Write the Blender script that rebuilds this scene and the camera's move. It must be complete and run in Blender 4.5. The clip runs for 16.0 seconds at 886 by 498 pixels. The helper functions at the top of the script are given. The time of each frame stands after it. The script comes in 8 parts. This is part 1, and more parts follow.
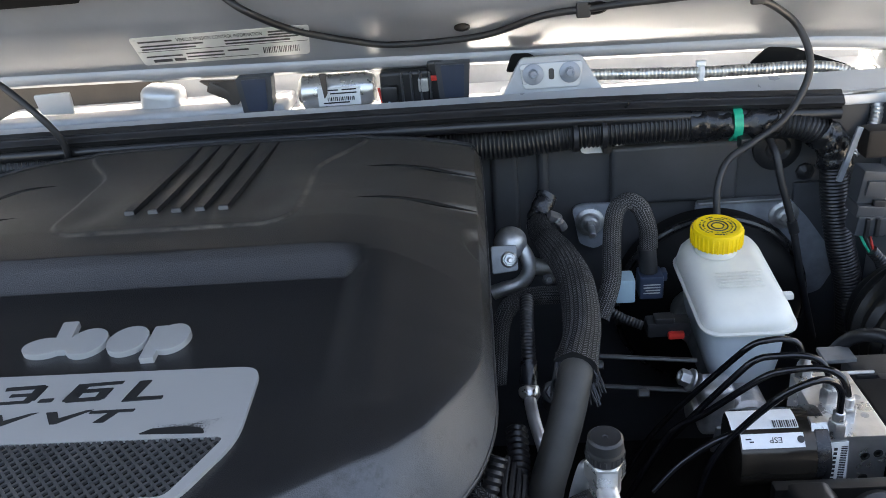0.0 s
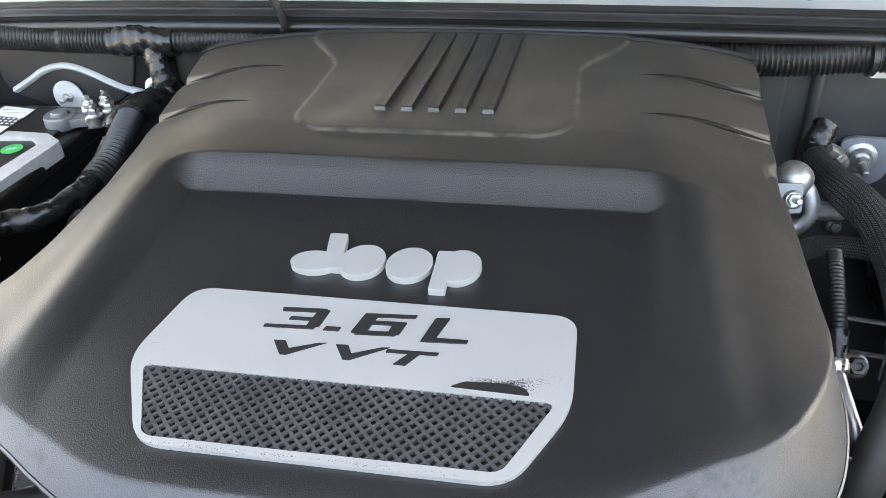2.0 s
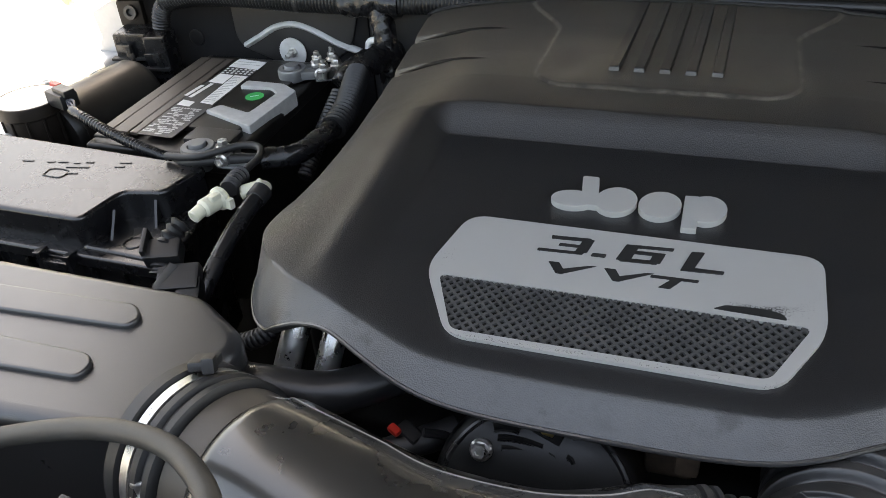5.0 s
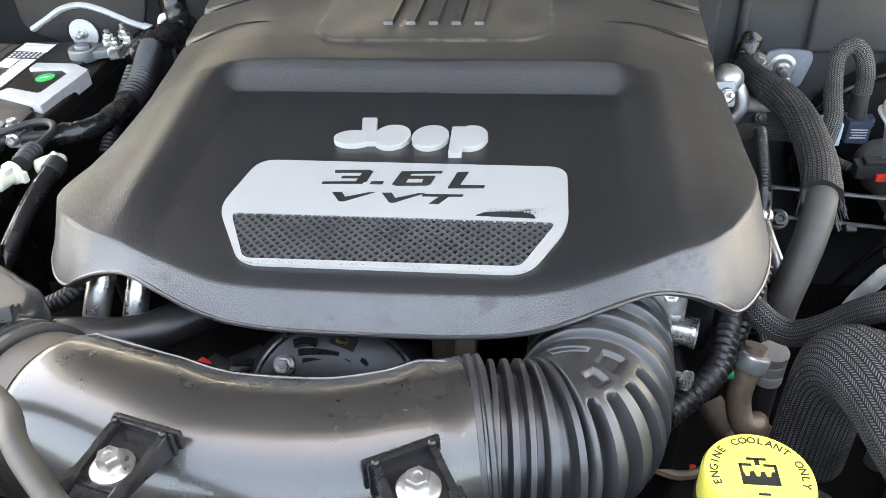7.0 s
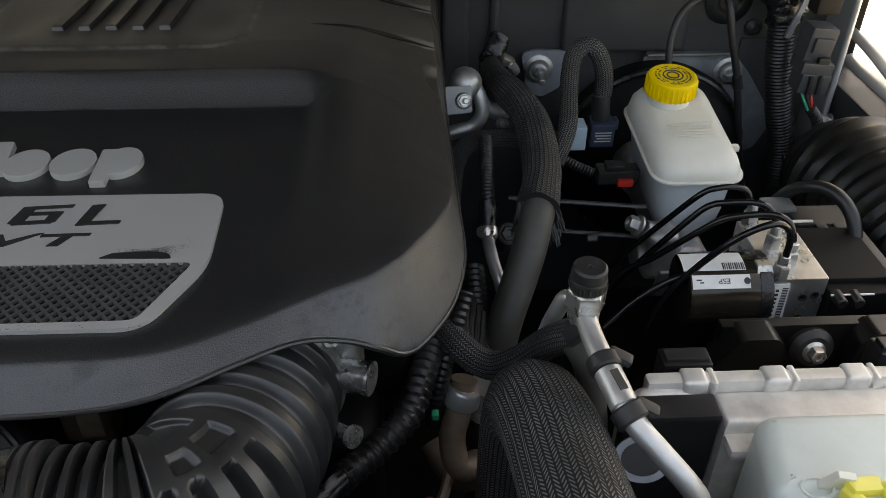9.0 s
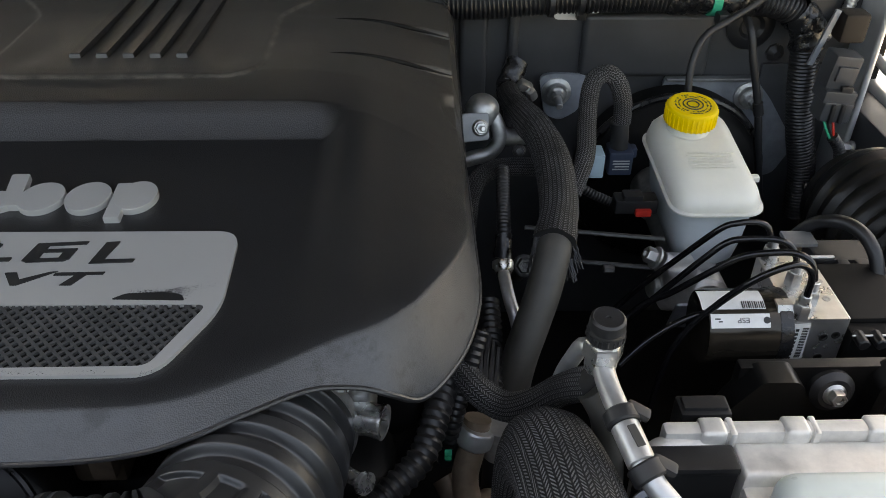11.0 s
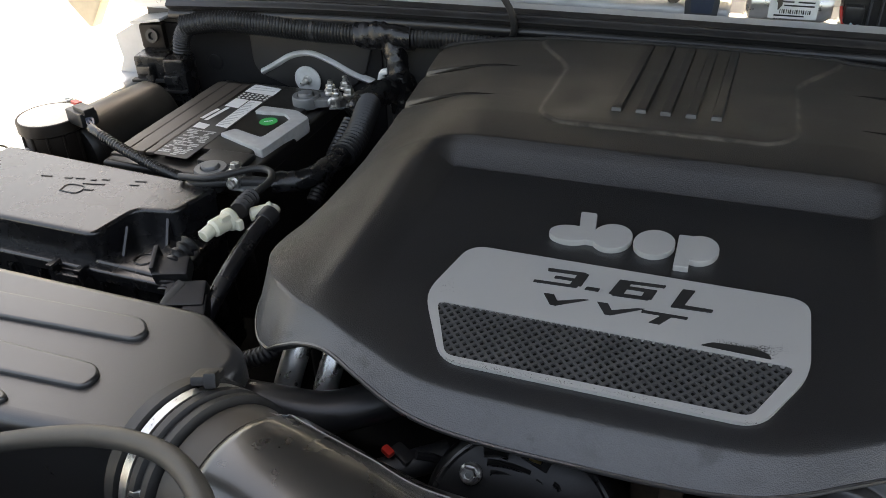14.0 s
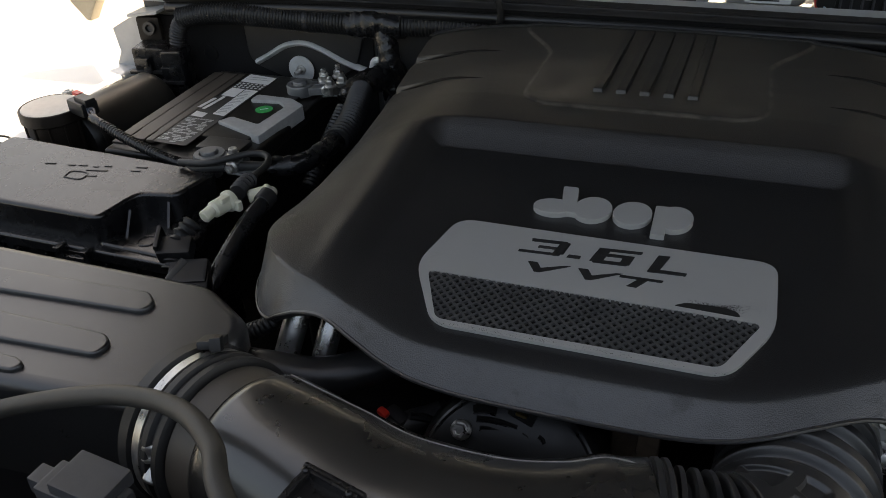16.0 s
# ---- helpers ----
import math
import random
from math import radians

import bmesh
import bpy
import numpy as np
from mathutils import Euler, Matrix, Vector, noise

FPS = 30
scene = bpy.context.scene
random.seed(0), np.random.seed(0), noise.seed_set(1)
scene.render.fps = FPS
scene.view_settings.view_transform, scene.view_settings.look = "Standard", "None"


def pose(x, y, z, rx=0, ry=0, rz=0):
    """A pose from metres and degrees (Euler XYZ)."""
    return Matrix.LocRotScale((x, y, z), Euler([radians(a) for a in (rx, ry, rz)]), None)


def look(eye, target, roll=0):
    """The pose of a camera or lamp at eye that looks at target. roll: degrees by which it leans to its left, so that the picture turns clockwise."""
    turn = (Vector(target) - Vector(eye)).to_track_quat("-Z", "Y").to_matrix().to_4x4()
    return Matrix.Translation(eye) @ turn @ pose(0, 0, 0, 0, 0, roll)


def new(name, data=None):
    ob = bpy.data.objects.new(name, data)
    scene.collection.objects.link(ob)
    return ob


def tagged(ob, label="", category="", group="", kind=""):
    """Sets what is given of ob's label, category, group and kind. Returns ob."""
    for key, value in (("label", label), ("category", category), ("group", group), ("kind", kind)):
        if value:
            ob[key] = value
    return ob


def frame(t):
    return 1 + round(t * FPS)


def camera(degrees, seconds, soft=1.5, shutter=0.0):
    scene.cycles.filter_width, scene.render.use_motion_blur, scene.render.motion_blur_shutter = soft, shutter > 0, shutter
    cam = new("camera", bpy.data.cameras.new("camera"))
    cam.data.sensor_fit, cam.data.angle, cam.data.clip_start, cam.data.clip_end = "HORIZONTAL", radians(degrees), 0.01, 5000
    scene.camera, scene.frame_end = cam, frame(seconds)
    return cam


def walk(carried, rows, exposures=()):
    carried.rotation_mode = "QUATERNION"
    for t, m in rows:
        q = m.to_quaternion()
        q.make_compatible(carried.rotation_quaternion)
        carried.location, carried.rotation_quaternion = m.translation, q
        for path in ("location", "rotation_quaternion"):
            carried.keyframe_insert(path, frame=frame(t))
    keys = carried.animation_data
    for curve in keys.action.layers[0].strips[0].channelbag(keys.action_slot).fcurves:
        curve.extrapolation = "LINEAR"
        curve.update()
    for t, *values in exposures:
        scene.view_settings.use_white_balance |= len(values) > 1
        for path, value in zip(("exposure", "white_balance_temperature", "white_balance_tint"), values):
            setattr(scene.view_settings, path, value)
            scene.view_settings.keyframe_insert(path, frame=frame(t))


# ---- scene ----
cam = camera(56.7, 16.0, 0.7)
EXPOSURES = [(0.0, 2.72, 7200.0, 10.0), (0.5, 2.67, 7600.0, 10.0), (1.0, 3.52, 8000.0, 10.0), (1.5, 4.00, 8500.0, 10.0), (2.5, 3.75, 8700.0, 10.0), (3.5, 1.96, 8900.0, 10.0), (6.0, 3.82, 9000.0, 10.0), (6.5, 4.14, 8950.0, 10.0), (7.0, 4.24, 8900.0, 10.0), (8.0, 3.17, 9400.0, 10.0), (9.0, 2.12, 9700.0, 10.0), (11.5, 2.72, 9200.0, 10.0), (12.0, 3.57, 9200.0, 10.0), (12.5, 3.84, 9300.0, 10.0), (13.0, 3.57, 9200.0, 10.0), (13.5, 3.02, 9100.0, 10.0), (14.5, 2.02, 8900.0, 10.0), (15.5, 1.42, 9100.0, 10.0), (16.0, 1.50, 9000.0, 10.0)]
METRES, EYE, TILT, LEAN, TURN = 0.9, 1.40, -26.0, 4.7, 2.0
ROWS = [
    (0.0, 0.0, 0.0, 0.0, 0.0, 0.0, -0.0),
    (0.5, -0.0354, 0.0633, 0.0013, -1.8, -4.32, -1.2),
    (1.0, -0.0753, 0.0909, 0.0141, -2.37, -6.41, -3.11),
    (1.5, -0.1188, 0.0938, 0.0206, 1.78, -7.53, -3.98),
    (2.0, -0.1688, 0.0925, 0.0203, 6.32, -8.2, -5.48),
    (2.5, -0.2069, 0.0878, 0.0204, 9.9, -8.84, -6.74),
    (3.0, -0.2393, 0.0728, 0.0209, 13.94, -9.31, -7.79),
    (3.5, -0.255, 0.0589, 0.017, 16.05, -9.54, -8.94),
    (3.7, -0.26, 0.0537, 0.0133, 16.43, -9.71, -9.32),
    (5.8, -0.2653, -0.0503, -0.0273, 9.16, -10.79, -6.02),
    (6.0, -0.2606, -0.0598, -0.0317, 7.59, -10.52, -5.59),
    (6.5, -0.2489, -0.0719, -0.0355, 4.64, -10.5, -4.8),
    (7.0, -0.2065, -0.0663, -0.0407, 2.26, -10.14, -4.02),
    (7.3, -0.1695, -0.0540, -0.0423, -0.05, -10.40, -3.9),
    (7.5, -0.1506, -0.0456, -0.0425, -1.06, -10.28, -3.83),
    (8.0, -0.098, -0.0164, -0.0387, -4.26, -9.76, -3.0),
    (8.5, -0.0682, 0.0038, -0.0298, -5.93, -9.55, -2.5),
    (9.0, -0.049, 0.0172, -0.0229, -6.56, -9.51, -2.39),
    (9.2, -0.0424, 0.02, -0.0211, -6.66, -9.42, -2.41),
    (11.3, -0.0545, 0.0285, 0.0036, -5.05, -9.44, -3.53),
    (11.5, -0.0677, 0.0291, 0.0034, -4.77, -9.1, -4.24),
    (12.0, -0.1206, 0.0224, 0.0082, -0.69, -8.98, -5.19),
    (12.5, -0.1687, 0.0062, 0.0092, 5.98, -8.39, -6.52),
    (13.0, -0.2083, -0.0081, 0.0042, 10.21, -8.37, -7.82),
    (13.5, -0.231, -0.0181, 0.0003, 12.3, -8.82, -8.93),
    (14.0, -0.253, -0.0256, -0.0051, 14.85, -8.91, -9.91),
    (14.5, -0.2704, -0.0337, -0.0079, 16.82, -9.36, -10.47),
    (15.0, -0.2708, -0.0385, -0.0113, 17.05, -9.52, -11.13),
    (15.5, -0.2614, -0.0488, -0.0145, 15.77, -9.35, -10.83),
    (16.0, -0.2371, -0.0614, -0.0167, 14.39, -9.16, -9.19),
]
walk(cam, [(t, pose(0, 0, EYE, TILT, LEAN, TURN) @ pose(METRES * x, METRES * y, METRES * z, 90 + pitch, roll, yaw)) for t, x, y, z, yaw, pitch, roll in ROWS], EXPOSURES)


# ---- world, sun, exposure ----
SUN_EL, SUN_AZ = 60.0, 3.0          # the sun stands high behind the raised hood
world = bpy.data.worlds.new("sky")
scene.world = world
world.use_nodes = True
wn = world.node_tree.nodes
sky = wn.new("ShaderNodeTexSky")
sky.sky_type, sky.sun_disc = "NISHITA", False
sky.sun_elevation, sky.sun_rotation = radians(SUN_EL), radians(SUN_AZ)
sky.air_density, sky.dust_density = 1.0, 5.0
world.node_tree.links.new(sky.outputs[0], wn["Background"].inputs[0])
wn["Background"].inputs[1].default_value = 0.15
sun = new("sun", bpy.data.lights.new("sun", "SUN"))
sun.data.energy, sun.data.angle, sun.data.color = 4.5, radians(0.6), (1.0, 0.95, 0.88)
sun_way = Vector((math.sin(radians(SUN_AZ)) * math.cos(radians(SUN_EL)), math.cos(radians(SUN_AZ)) * math.cos(radians(SUN_EL)), math.sin(radians(SUN_EL))))
sun.matrix_world = look(sun_way * 20, (0, 0, 0))

# ---- materials ----


def shader(name):
    m = bpy.data.materials.new(name)
    m.use_nodes = True
    t = m.node_tree
    return m, t, t.nodes["Principled BSDF"]


def add(t, kind, **values):
    n = t.nodes.new(kind)
    for key, value in values.items():
        n.inputs[key.replace("_", " ")].default_value = value
    return n


def mix_colour(t, fac, a, b):
    n = t.nodes.new("ShaderNodeMix")
    n.data_type = "RGBA"
    for sock, value in ((n.inputs[0], fac), (n.inputs[6], a), (n.inputs[7], b)):
        if hasattr(value, "is_output"):
            t.links.new(value, sock)
        elif isinstance(value, (int, float)):
            sock.default_value = value
        else:
            sock.default_value = (*value, 1)
    return n.outputs[2]


def ramp(t, src, lo, hi, a=0.0, b=1.0):
    n = t.nodes.new("ShaderNodeMapRange")
    t.links.new(src, n.inputs[0])
    for i, v in enumerate((lo, hi, a, b)):
        n.inputs[i + 1].default_value = v
    return n.outputs[0]


def math_node(t, op, a, b=0.0, c=0.0):
    n = t.nodes.new("ShaderNodeMath")
    n.operation = op
    for i, v in enumerate((a, b, c)):
        if hasattr(v, "is_output"):
            t.links.new(v, n.inputs[i])
        else:
            n.inputs[i].default_value = v
    return n.outputs[0]


def mat(name, base, rough=0.5, metal=0.0, var=0.25, scale=40.0, bump=0.15, grain=700.0, dust=0.0, spread=0.1, dust_colour=(0.20, 0.175, 0.14), coat=0.0, sss=0.0, spec=0.5):
    """A surface with stains at one scale, grain at another, and dust that lies on what faces up."""
    m, t, p = shader(name)
    where = t.nodes.new("ShaderNodeTexCoord").outputs["Object"]
    big = add(t, "ShaderNodeTexNoise", Scale=scale, Detail=5.0, Roughness=0.6)
    fine = add(t, "ShaderNodeTexNoise", Scale=grain, Detail=3.0, Roughness=0.6)
    for n in (big, fine):
        t.links.new(where, n.inputs["Vector"])
    stain = ramp(t, big.outputs[0], 0.3, 0.7)
    col = mix_colour(t, stain, [c * (1 - var) for c in base], [min(1, c * (1 + var)) for c in base])
    if dust:
        up = t.nodes.new("ShaderNodeSeparateXYZ")
        t.links.new(t.nodes.new("ShaderNodeNewGeometry").outputs["Normal"], up.inputs[0])
        lies = math_node(t, "MULTIPLY", ramp(t, up.outputs[2], 0.1, 0.9), math_node(t, "MULTIPLY", ramp(t, big.outputs[0], 0.35, 0.75, 0.25, 1.0), dust))
        lies = math_node(t, "MULTIPLY", lies, ramp(t, fine.outputs[0], 0.2, 0.7, 0.6, 1.0))
        col = mix_colour(t, lies, col, dust_colour)
    t.links.new(col, p.inputs["Base Color"])
    t.links.new(ramp(t, big.outputs[0], 0.25, 0.75, max(0.02, rough - spread), min(1, rough + spread)), p.inputs["Roughness"])
    p.inputs["Metallic"].default_value = metal
    p.inputs["Coat Weight"].default_value = coat
    p.inputs["Specular IOR Level"].default_value = spec
    if sss:
        p.inputs["Subsurface Weight"].default_value = sss
        p.inputs["Subsurface Radius"].default_value = (0.012, 0.012, 0.01)
        p.inputs["Subsurface Scale"].default_value = 1.0
    if bump:
        b = add(t, "ShaderNodeBump", Strength=bump, Distance=0.0006)
        t.links.new(fine.outputs[0], b.inputs["Height"])
        t.links.new(b.outputs[0], p.inputs["Normal"])
    return m


def braid(name, dark, light, pitch, chevron, rough=0.5, lean=1.15):
    """Woven sleeve: rows of chevrons along the tube, by the tube's own coordinates in metres."""
    m, t, p = shader(name)
    uv = t.nodes.new("ShaderNodeSeparateXYZ")
    t.links.new(t.nodes.new("ShaderNodeUVMap").outputs[0], uv.inputs[0])
    drift = add(t, "ShaderNodeTexNoise", Scale=60.0, Detail=2.0)
    grime = add(t, "ShaderNodeTexNoise", Scale=28.0, Detail=4.0)
    for n in (drift, grime):
        t.links.new(t.nodes.new("ShaderNodeTexCoord").outputs["Object"], n.inputs["Vector"])
    along = math_node(t, "ADD", uv.outputs[0], math_node(t, "MULTIPLY", drift.outputs[0], pitch * 1.2))
    fold = math_node(t, "PINGPONG", uv.outputs[1], chevron)
    wave = math_node(t, "SINE", math_node(t, "MULTIPLY", math_node(t, "ADD", along, math_node(t, "MULTIPLY", fold, lean)), 2 * math.pi / pitch))
    seam = math_node(t, "ABSOLUTE", math_node(t, "SINE", math_node(t, "MULTIPLY", uv.outputs[1], math.pi / chevron)))
    high = math_node(t, "MULTIPLY", ramp(t, wave, -0.15, 0.60), ramp(t, seam, 0.30, 0.80, 0.0, 1.0))
    pale = mix_colour(t, ramp(t, grime.outputs[0], 0.35, 0.7), light, [c * 0.25 for c in light])
    t.links.new(mix_colour(t, high, dark, pale), p.inputs["Base Color"])
    t.links.new(ramp(t, high, 0.0, 1.0, 0.75, rough), p.inputs["Roughness"])
    b = add(t, "ShaderNodeBump", Strength=1.0, Distance=0.0010)
    t.links.new(high, b.inputs["Height"])
    t.links.new(b.outputs[0], p.inputs["Normal"])
    return m


def cover_plastic():
    """Leather-grained black moulding, greyed by dust towards the back, with scuffs, chalk and painted sky sheen along
    the front skirt.
    """
    m, t, p = shader("cover_plastic")
    where = t.nodes.new("ShaderNodeTexCoord").outputs["Object"]
    grain = add(t, "ShaderNodeTexVoronoi", Scale=1250.0)
    soft = add(t, "ShaderNodeTexNoise", Scale=14.0, Detail=6.0, Roughness=0.65)
    blot = add(t, "ShaderNodeTexNoise", Scale=55.0, Detail=5.0, Roughness=0.7)
    speck = add(t, "ShaderNodeTexNoise", Scale=420.0, Detail=2.0)
    for n in (grain, soft, blot, speck):
        t.links.new(where, n.inputs["Vector"])
    dusty = t.nodes.new("ShaderNodeAttribute")
    dusty.attribute_name = "dust"
    line = t.nodes.new("ShaderNodeAttribute")
    line.attribute_name = "dust_line"
    film = math_node(t, "MULTIPLY", dusty.outputs["Fac"], ramp(t, soft.outputs[0], 0.3, 0.7, 0.35, 1.0))
    film = math_node(t, "MULTIPLY", film, ramp(t, speck.outputs[0], 0.3, 0.65, 0.75, 1.0))
    col = mix_colour(t, film, (0.013, 0.013, 0.014), (0.102, 0.089, 0.072))
    chalk = math_node(t, "MULTIPLY", line.outputs["Fac"], ramp(t, blot.outputs[0], 0.40, 0.66, 0.0, 0.7))
    col = mix_colour(t, chalk, col, (0.24, 0.21, 0.17))
    # Chalk film, laid over the whole skirt to add the brightness of reflected sky.
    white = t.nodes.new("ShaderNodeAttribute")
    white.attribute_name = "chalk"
    sheen_bloom = math_node(t, "MULTIPLY", white.outputs["Fac"], ramp(t, blot.outputs[0], 0.30, 0.46, 0.75, 1.0))
    sheen_bloom = math_node(t, "MULTIPLY", sheen_bloom, ramp(t, soft.outputs[0], 0.3, 0.6, 0.75, 1.0))
    sheen_bloom = math_node(t, "MULTIPLY", sheen_bloom, ramp(t, grain.outputs["Distance"], 0.1, 0.7, 1.0, 0.78))
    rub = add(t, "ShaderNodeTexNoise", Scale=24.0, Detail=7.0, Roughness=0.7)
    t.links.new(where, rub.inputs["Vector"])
    sheen_bloom = math_node(t, "MULTIPLY", sheen_bloom, ramp(t, rub.outputs[0], 0.57, 0.64, 1.0, 0.45))
    col = mix_colour(t, sheen_bloom, col, (0.078, 0.082, 0.086))
    t.links.new(col, p.inputs["Base Color"])
    t.links.new(ramp(t, soft.outputs[0], 0.3, 0.7, 0.33, 0.45), p.inputs["Roughness"])
    p.inputs["Specular IOR Level"].default_value = 0.5
    b = add(t, "ShaderNodeBump", Strength=0.42, Distance=0.0004)
    t.links.new(grain.outputs["Distance"], b.inputs["Height"])
    t.links.new(b.outputs[0], p.inputs["Normal"])
    return m


def plate_finish():
    """Satin silver film on plastic, rubbed through to black at its edges."""
    m, t, p = shader("plate_silver")
    where = t.nodes.new("ShaderNodeTexCoord").outputs["Object"]
    speck = add(t, "ShaderNodeTexNoise", Scale=900.0, Detail=4.0, Roughness=0.8)
    area = add(t, "ShaderNodeTexNoise", Scale=38.0, Detail=2.0)
    for n in (speck, area):
        t.links.new(where, n.inputs["Vector"])
    worn = t.nodes.new("ShaderNodeAttribute")
    worn.attribute_name = "wear"
    lost = math_node(t, "GREATER_THAN", math_node(t, "ADD", speck.outputs[0], math_node(t, "MULTIPLY", worn.outputs["Fac"], 0.42)), 0.80)
    t.links.new(mix_colour(t, lost, (0.52, 0.517, 0.505), (0.03, 0.03, 0.03)), p.inputs["Base Color"])
    t.links.new(math_node(t, "SUBTRACT", 0.45, math_node(t, "MULTIPLY", lost, 0.45)), p.inputs["Metallic"])
    t.links.new(ramp(t, area.outputs[0], 0.3, 0.7, 0.3, 0.42), p.inputs["Roughness"])
    b = add(t, "ShaderNodeBump", Strength=0.08, Distance=0.0003)
    t.links.new(speck.outputs[0], b.inputs["Height"])
    t.links.new(b.outputs[0], p.inputs["Normal"])
    return m


COVER, PLATE = cover_plastic(), plate_finish()
BLACK = mat("black_plastic", (0.014, 0.014, 0.015), 0.40, dust=0.05)
INTAKE = mat("moulded_intake_plastic", (0.024, 0.0225, 0.021), 0.28, var=0.08, scale=12, bump=0.02, grain=1500, spread=0.05, coat=0.4, spec=0.75)
BOXTOP = mat("fuse_box_plastic", (0.010, 0.010, 0.011), 0.27, var=0.08, bump=0.05, dust=0.0, spread=0.03, spec=0.65)
LINE = mat("coated_brake_line", (0.005, 0.005, 0.006), 0.17, var=0.2, bump=0)
GALV = mat("dull_plated_steel", (0.20, 0.205, 0.21), 0.45, 0.5, var=0.25, scale=40, bump=0.15)
NECK = mat("matt_brown_black_plastic", (0.055, 0.046, 0.038), 0.5, var=0.15, scale=30, bump=0.05)
DUCT = mat("black_duct_rubber", (0.006, 0.006, 0.006), 0.36, var=0.2, bump=0.1, spec=0.4)
OLDSTEEL = mat("oiled_steel", (0.10, 0.10, 0.10), 0.4, 0.8, var=0.3, bump=0.1)
SATIN = mat("satin_black_plastic", (0.013, 0.013, 0.014), 0.27, var=0.2, bump=0.05, dust=0.03)
GRAINED = mat("grained_black_plastic", (0.022, 0.022, 0.023), 0.30, var=0.06, bump=0.22, grain=1500, dust=0.0, spread=0.03, spec=0.9)
LATTICE = mat("grille_plastic", (0.050, 0.050, 0.051), 0.42, var=0.15, bump=0.1, dust=0.06)
RUBBER = mat("black_rubber", (0.015, 0.015, 0.016), 0.5, var=0.3, bump=0.1, dust=0.05)
BELLOWS = mat("intake_rubber", (0.022, 0.0225, 0.024), 0.38, var=0.25, bump=0.08, dust=0.06, spec=0.7)
GREYHOSE = mat("faded_rubber_hose", (0.038, 0.036, 0.032), 0.55, var=0.3, bump=0.15, dust=0.08)
SEAL = mat("seal_rubber", (0.012, 0.012, 0.013), 0.36, var=0.2, bump=0.05, dust=0.03)
# Near black, barely glossy: shade deep in the bay is in the colour.
DEEP = mat("near_black_metal", (0.006, 0.006, 0.006), 0.6, var=0.5, scale=25, dust=0.03, spec=0.15)
CAST = mat("cast_aluminium", (0.47, 0.47, 0.46), 0.45, 0.85, var=0.3, scale=70, bump=0.3, grain=500, spread=0.15)
MOTORCAN = mat("lacquered_motor_can", (0.045, 0.038, 0.030), 0.14, 0.55, var=0.2, scale=40, bump=0.0, spread=0.04)
RADTOP = mat("weathered_bare_aluminium", (0.72, 0.70, 0.66), 0.42, 0.35, var=0.22, scale=55, bump=0.2, grain=500, spread=0.15, dust=0.25, dust_colour=(0.62, 0.56, 0.47))
MACHINED = mat("machined_aluminium", (0.62, 0.61, 0.59), 0.3, 0.9, var=0.15, scale=60, bump=0.08)
TUBE = mat("dull_aluminium_tube", (0.52, 0.52, 0.515), 0.42, 0.75, var=0.2, scale=50, bump=0.12, spread=0.15)
ZINC = mat("zinc_plated_steel", (0.55, 0.54, 0.52), 0.33, 0.9, var=0.3, scale=120, bump=0.1)
LINER = mat("hood_felt", (0.010, 0.010, 0.011), 0.9, var=0.3, scale=30, bump=0.5, grain=300, spec=0.2)
PAINT = mat("silver_paint", (0.50, 0.51, 0.52), 0.33, 0.35, var=0.1, scale=9, bump=0.05, grain=1500, coat=0.35, dust=0.12, dust_colour=(0.45, 0.43, 0.4))
# Same silver paint, darkened in its colour for the shade below the hood.
SHADEDPAINT = mat("shaded_silver_paint", (0.33, 0.345, 0.365), 0.42, 0.45, var=0.12, scale=7, bump=0.05, grain=1500, dust=0.08, dust_colour=(0.45, 0.43, 0.4))
PAINTDULL = mat("dusty_silver_paint", (0.40, 0.41, 0.42), 0.5, 0.2, var=0.2, scale=14, bump=0.1, dust=0.3, dust_colour=(0.5, 0.47, 0.42))
FIRE = mat("firewall_paint", (0.043, 0.044, 0.046), 0.45, var=0.3, scale=10, bump=0.2, grain=350, dust=0.2)
GREYMETAL = mat("grey_bracket_metal", (0.26, 0.28, 0.31), 0.45, 0.4, var=0.25, scale=40, bump=0.15)
PADEDGE = mat("chalky_grey_metal", (0.52, 0.53, 0.53), 0.5, 0.1, var=0.15, scale=60, bump=0.1)
WHITE = mat("natural_nylon", (0.74, 0.72, 0.64), 0.4, var=0.05, scale=30, bump=0.04, sss=0.25)
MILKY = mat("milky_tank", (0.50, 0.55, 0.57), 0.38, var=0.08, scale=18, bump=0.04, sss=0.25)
TAPE = mat("vinyl_tape", (0.009, 0.009, 0.010), 0.26, var=0.2, scale=60, bump=0.5, grain=300)
TANK = mat("translucent_tank", (0.66, 0.72, 0.68), 0.35, var=0.08, scale=18, bump=0.04, sss=0.3)
CREAM = mat("cream_nylon", (0.68, 0.66, 0.52), 0.4, var=0.08, scale=60, bump=0.05, sss=0.2)
YELLOW = mat("yellow_cap", (0.88, 0.59, 0.008), 0.38, var=0.08, scale=70, bump=0.06)
PALEYELLOW = mat("bright_yellow_cap", (0.80, 0.72, 0.12), 0.36, var=0.06, scale=70, bump=0.04)
INK = mat("printed_black", (0.015, 0.015, 0.015), 0.5, var=0.05, bump=0)
LABEL = mat("white_label", (0.76, 0.76, 0.74), 0.35, var=0.06, scale=90, bump=0.03)
GREYPRINT = mat("grey_print", (0.42, 0.42, 0.41), 0.4, var=0.12, scale=120, bump=0.03)
DARKPRINT = mat("dark_print", (0.035, 0.034, 0.032), 0.45, var=0.2, scale=120, bump=0.03)
GREEN = mat("green_sticker", (0.01, 0.42, 0.10), 0.4, var=0.1, bump=0.03)
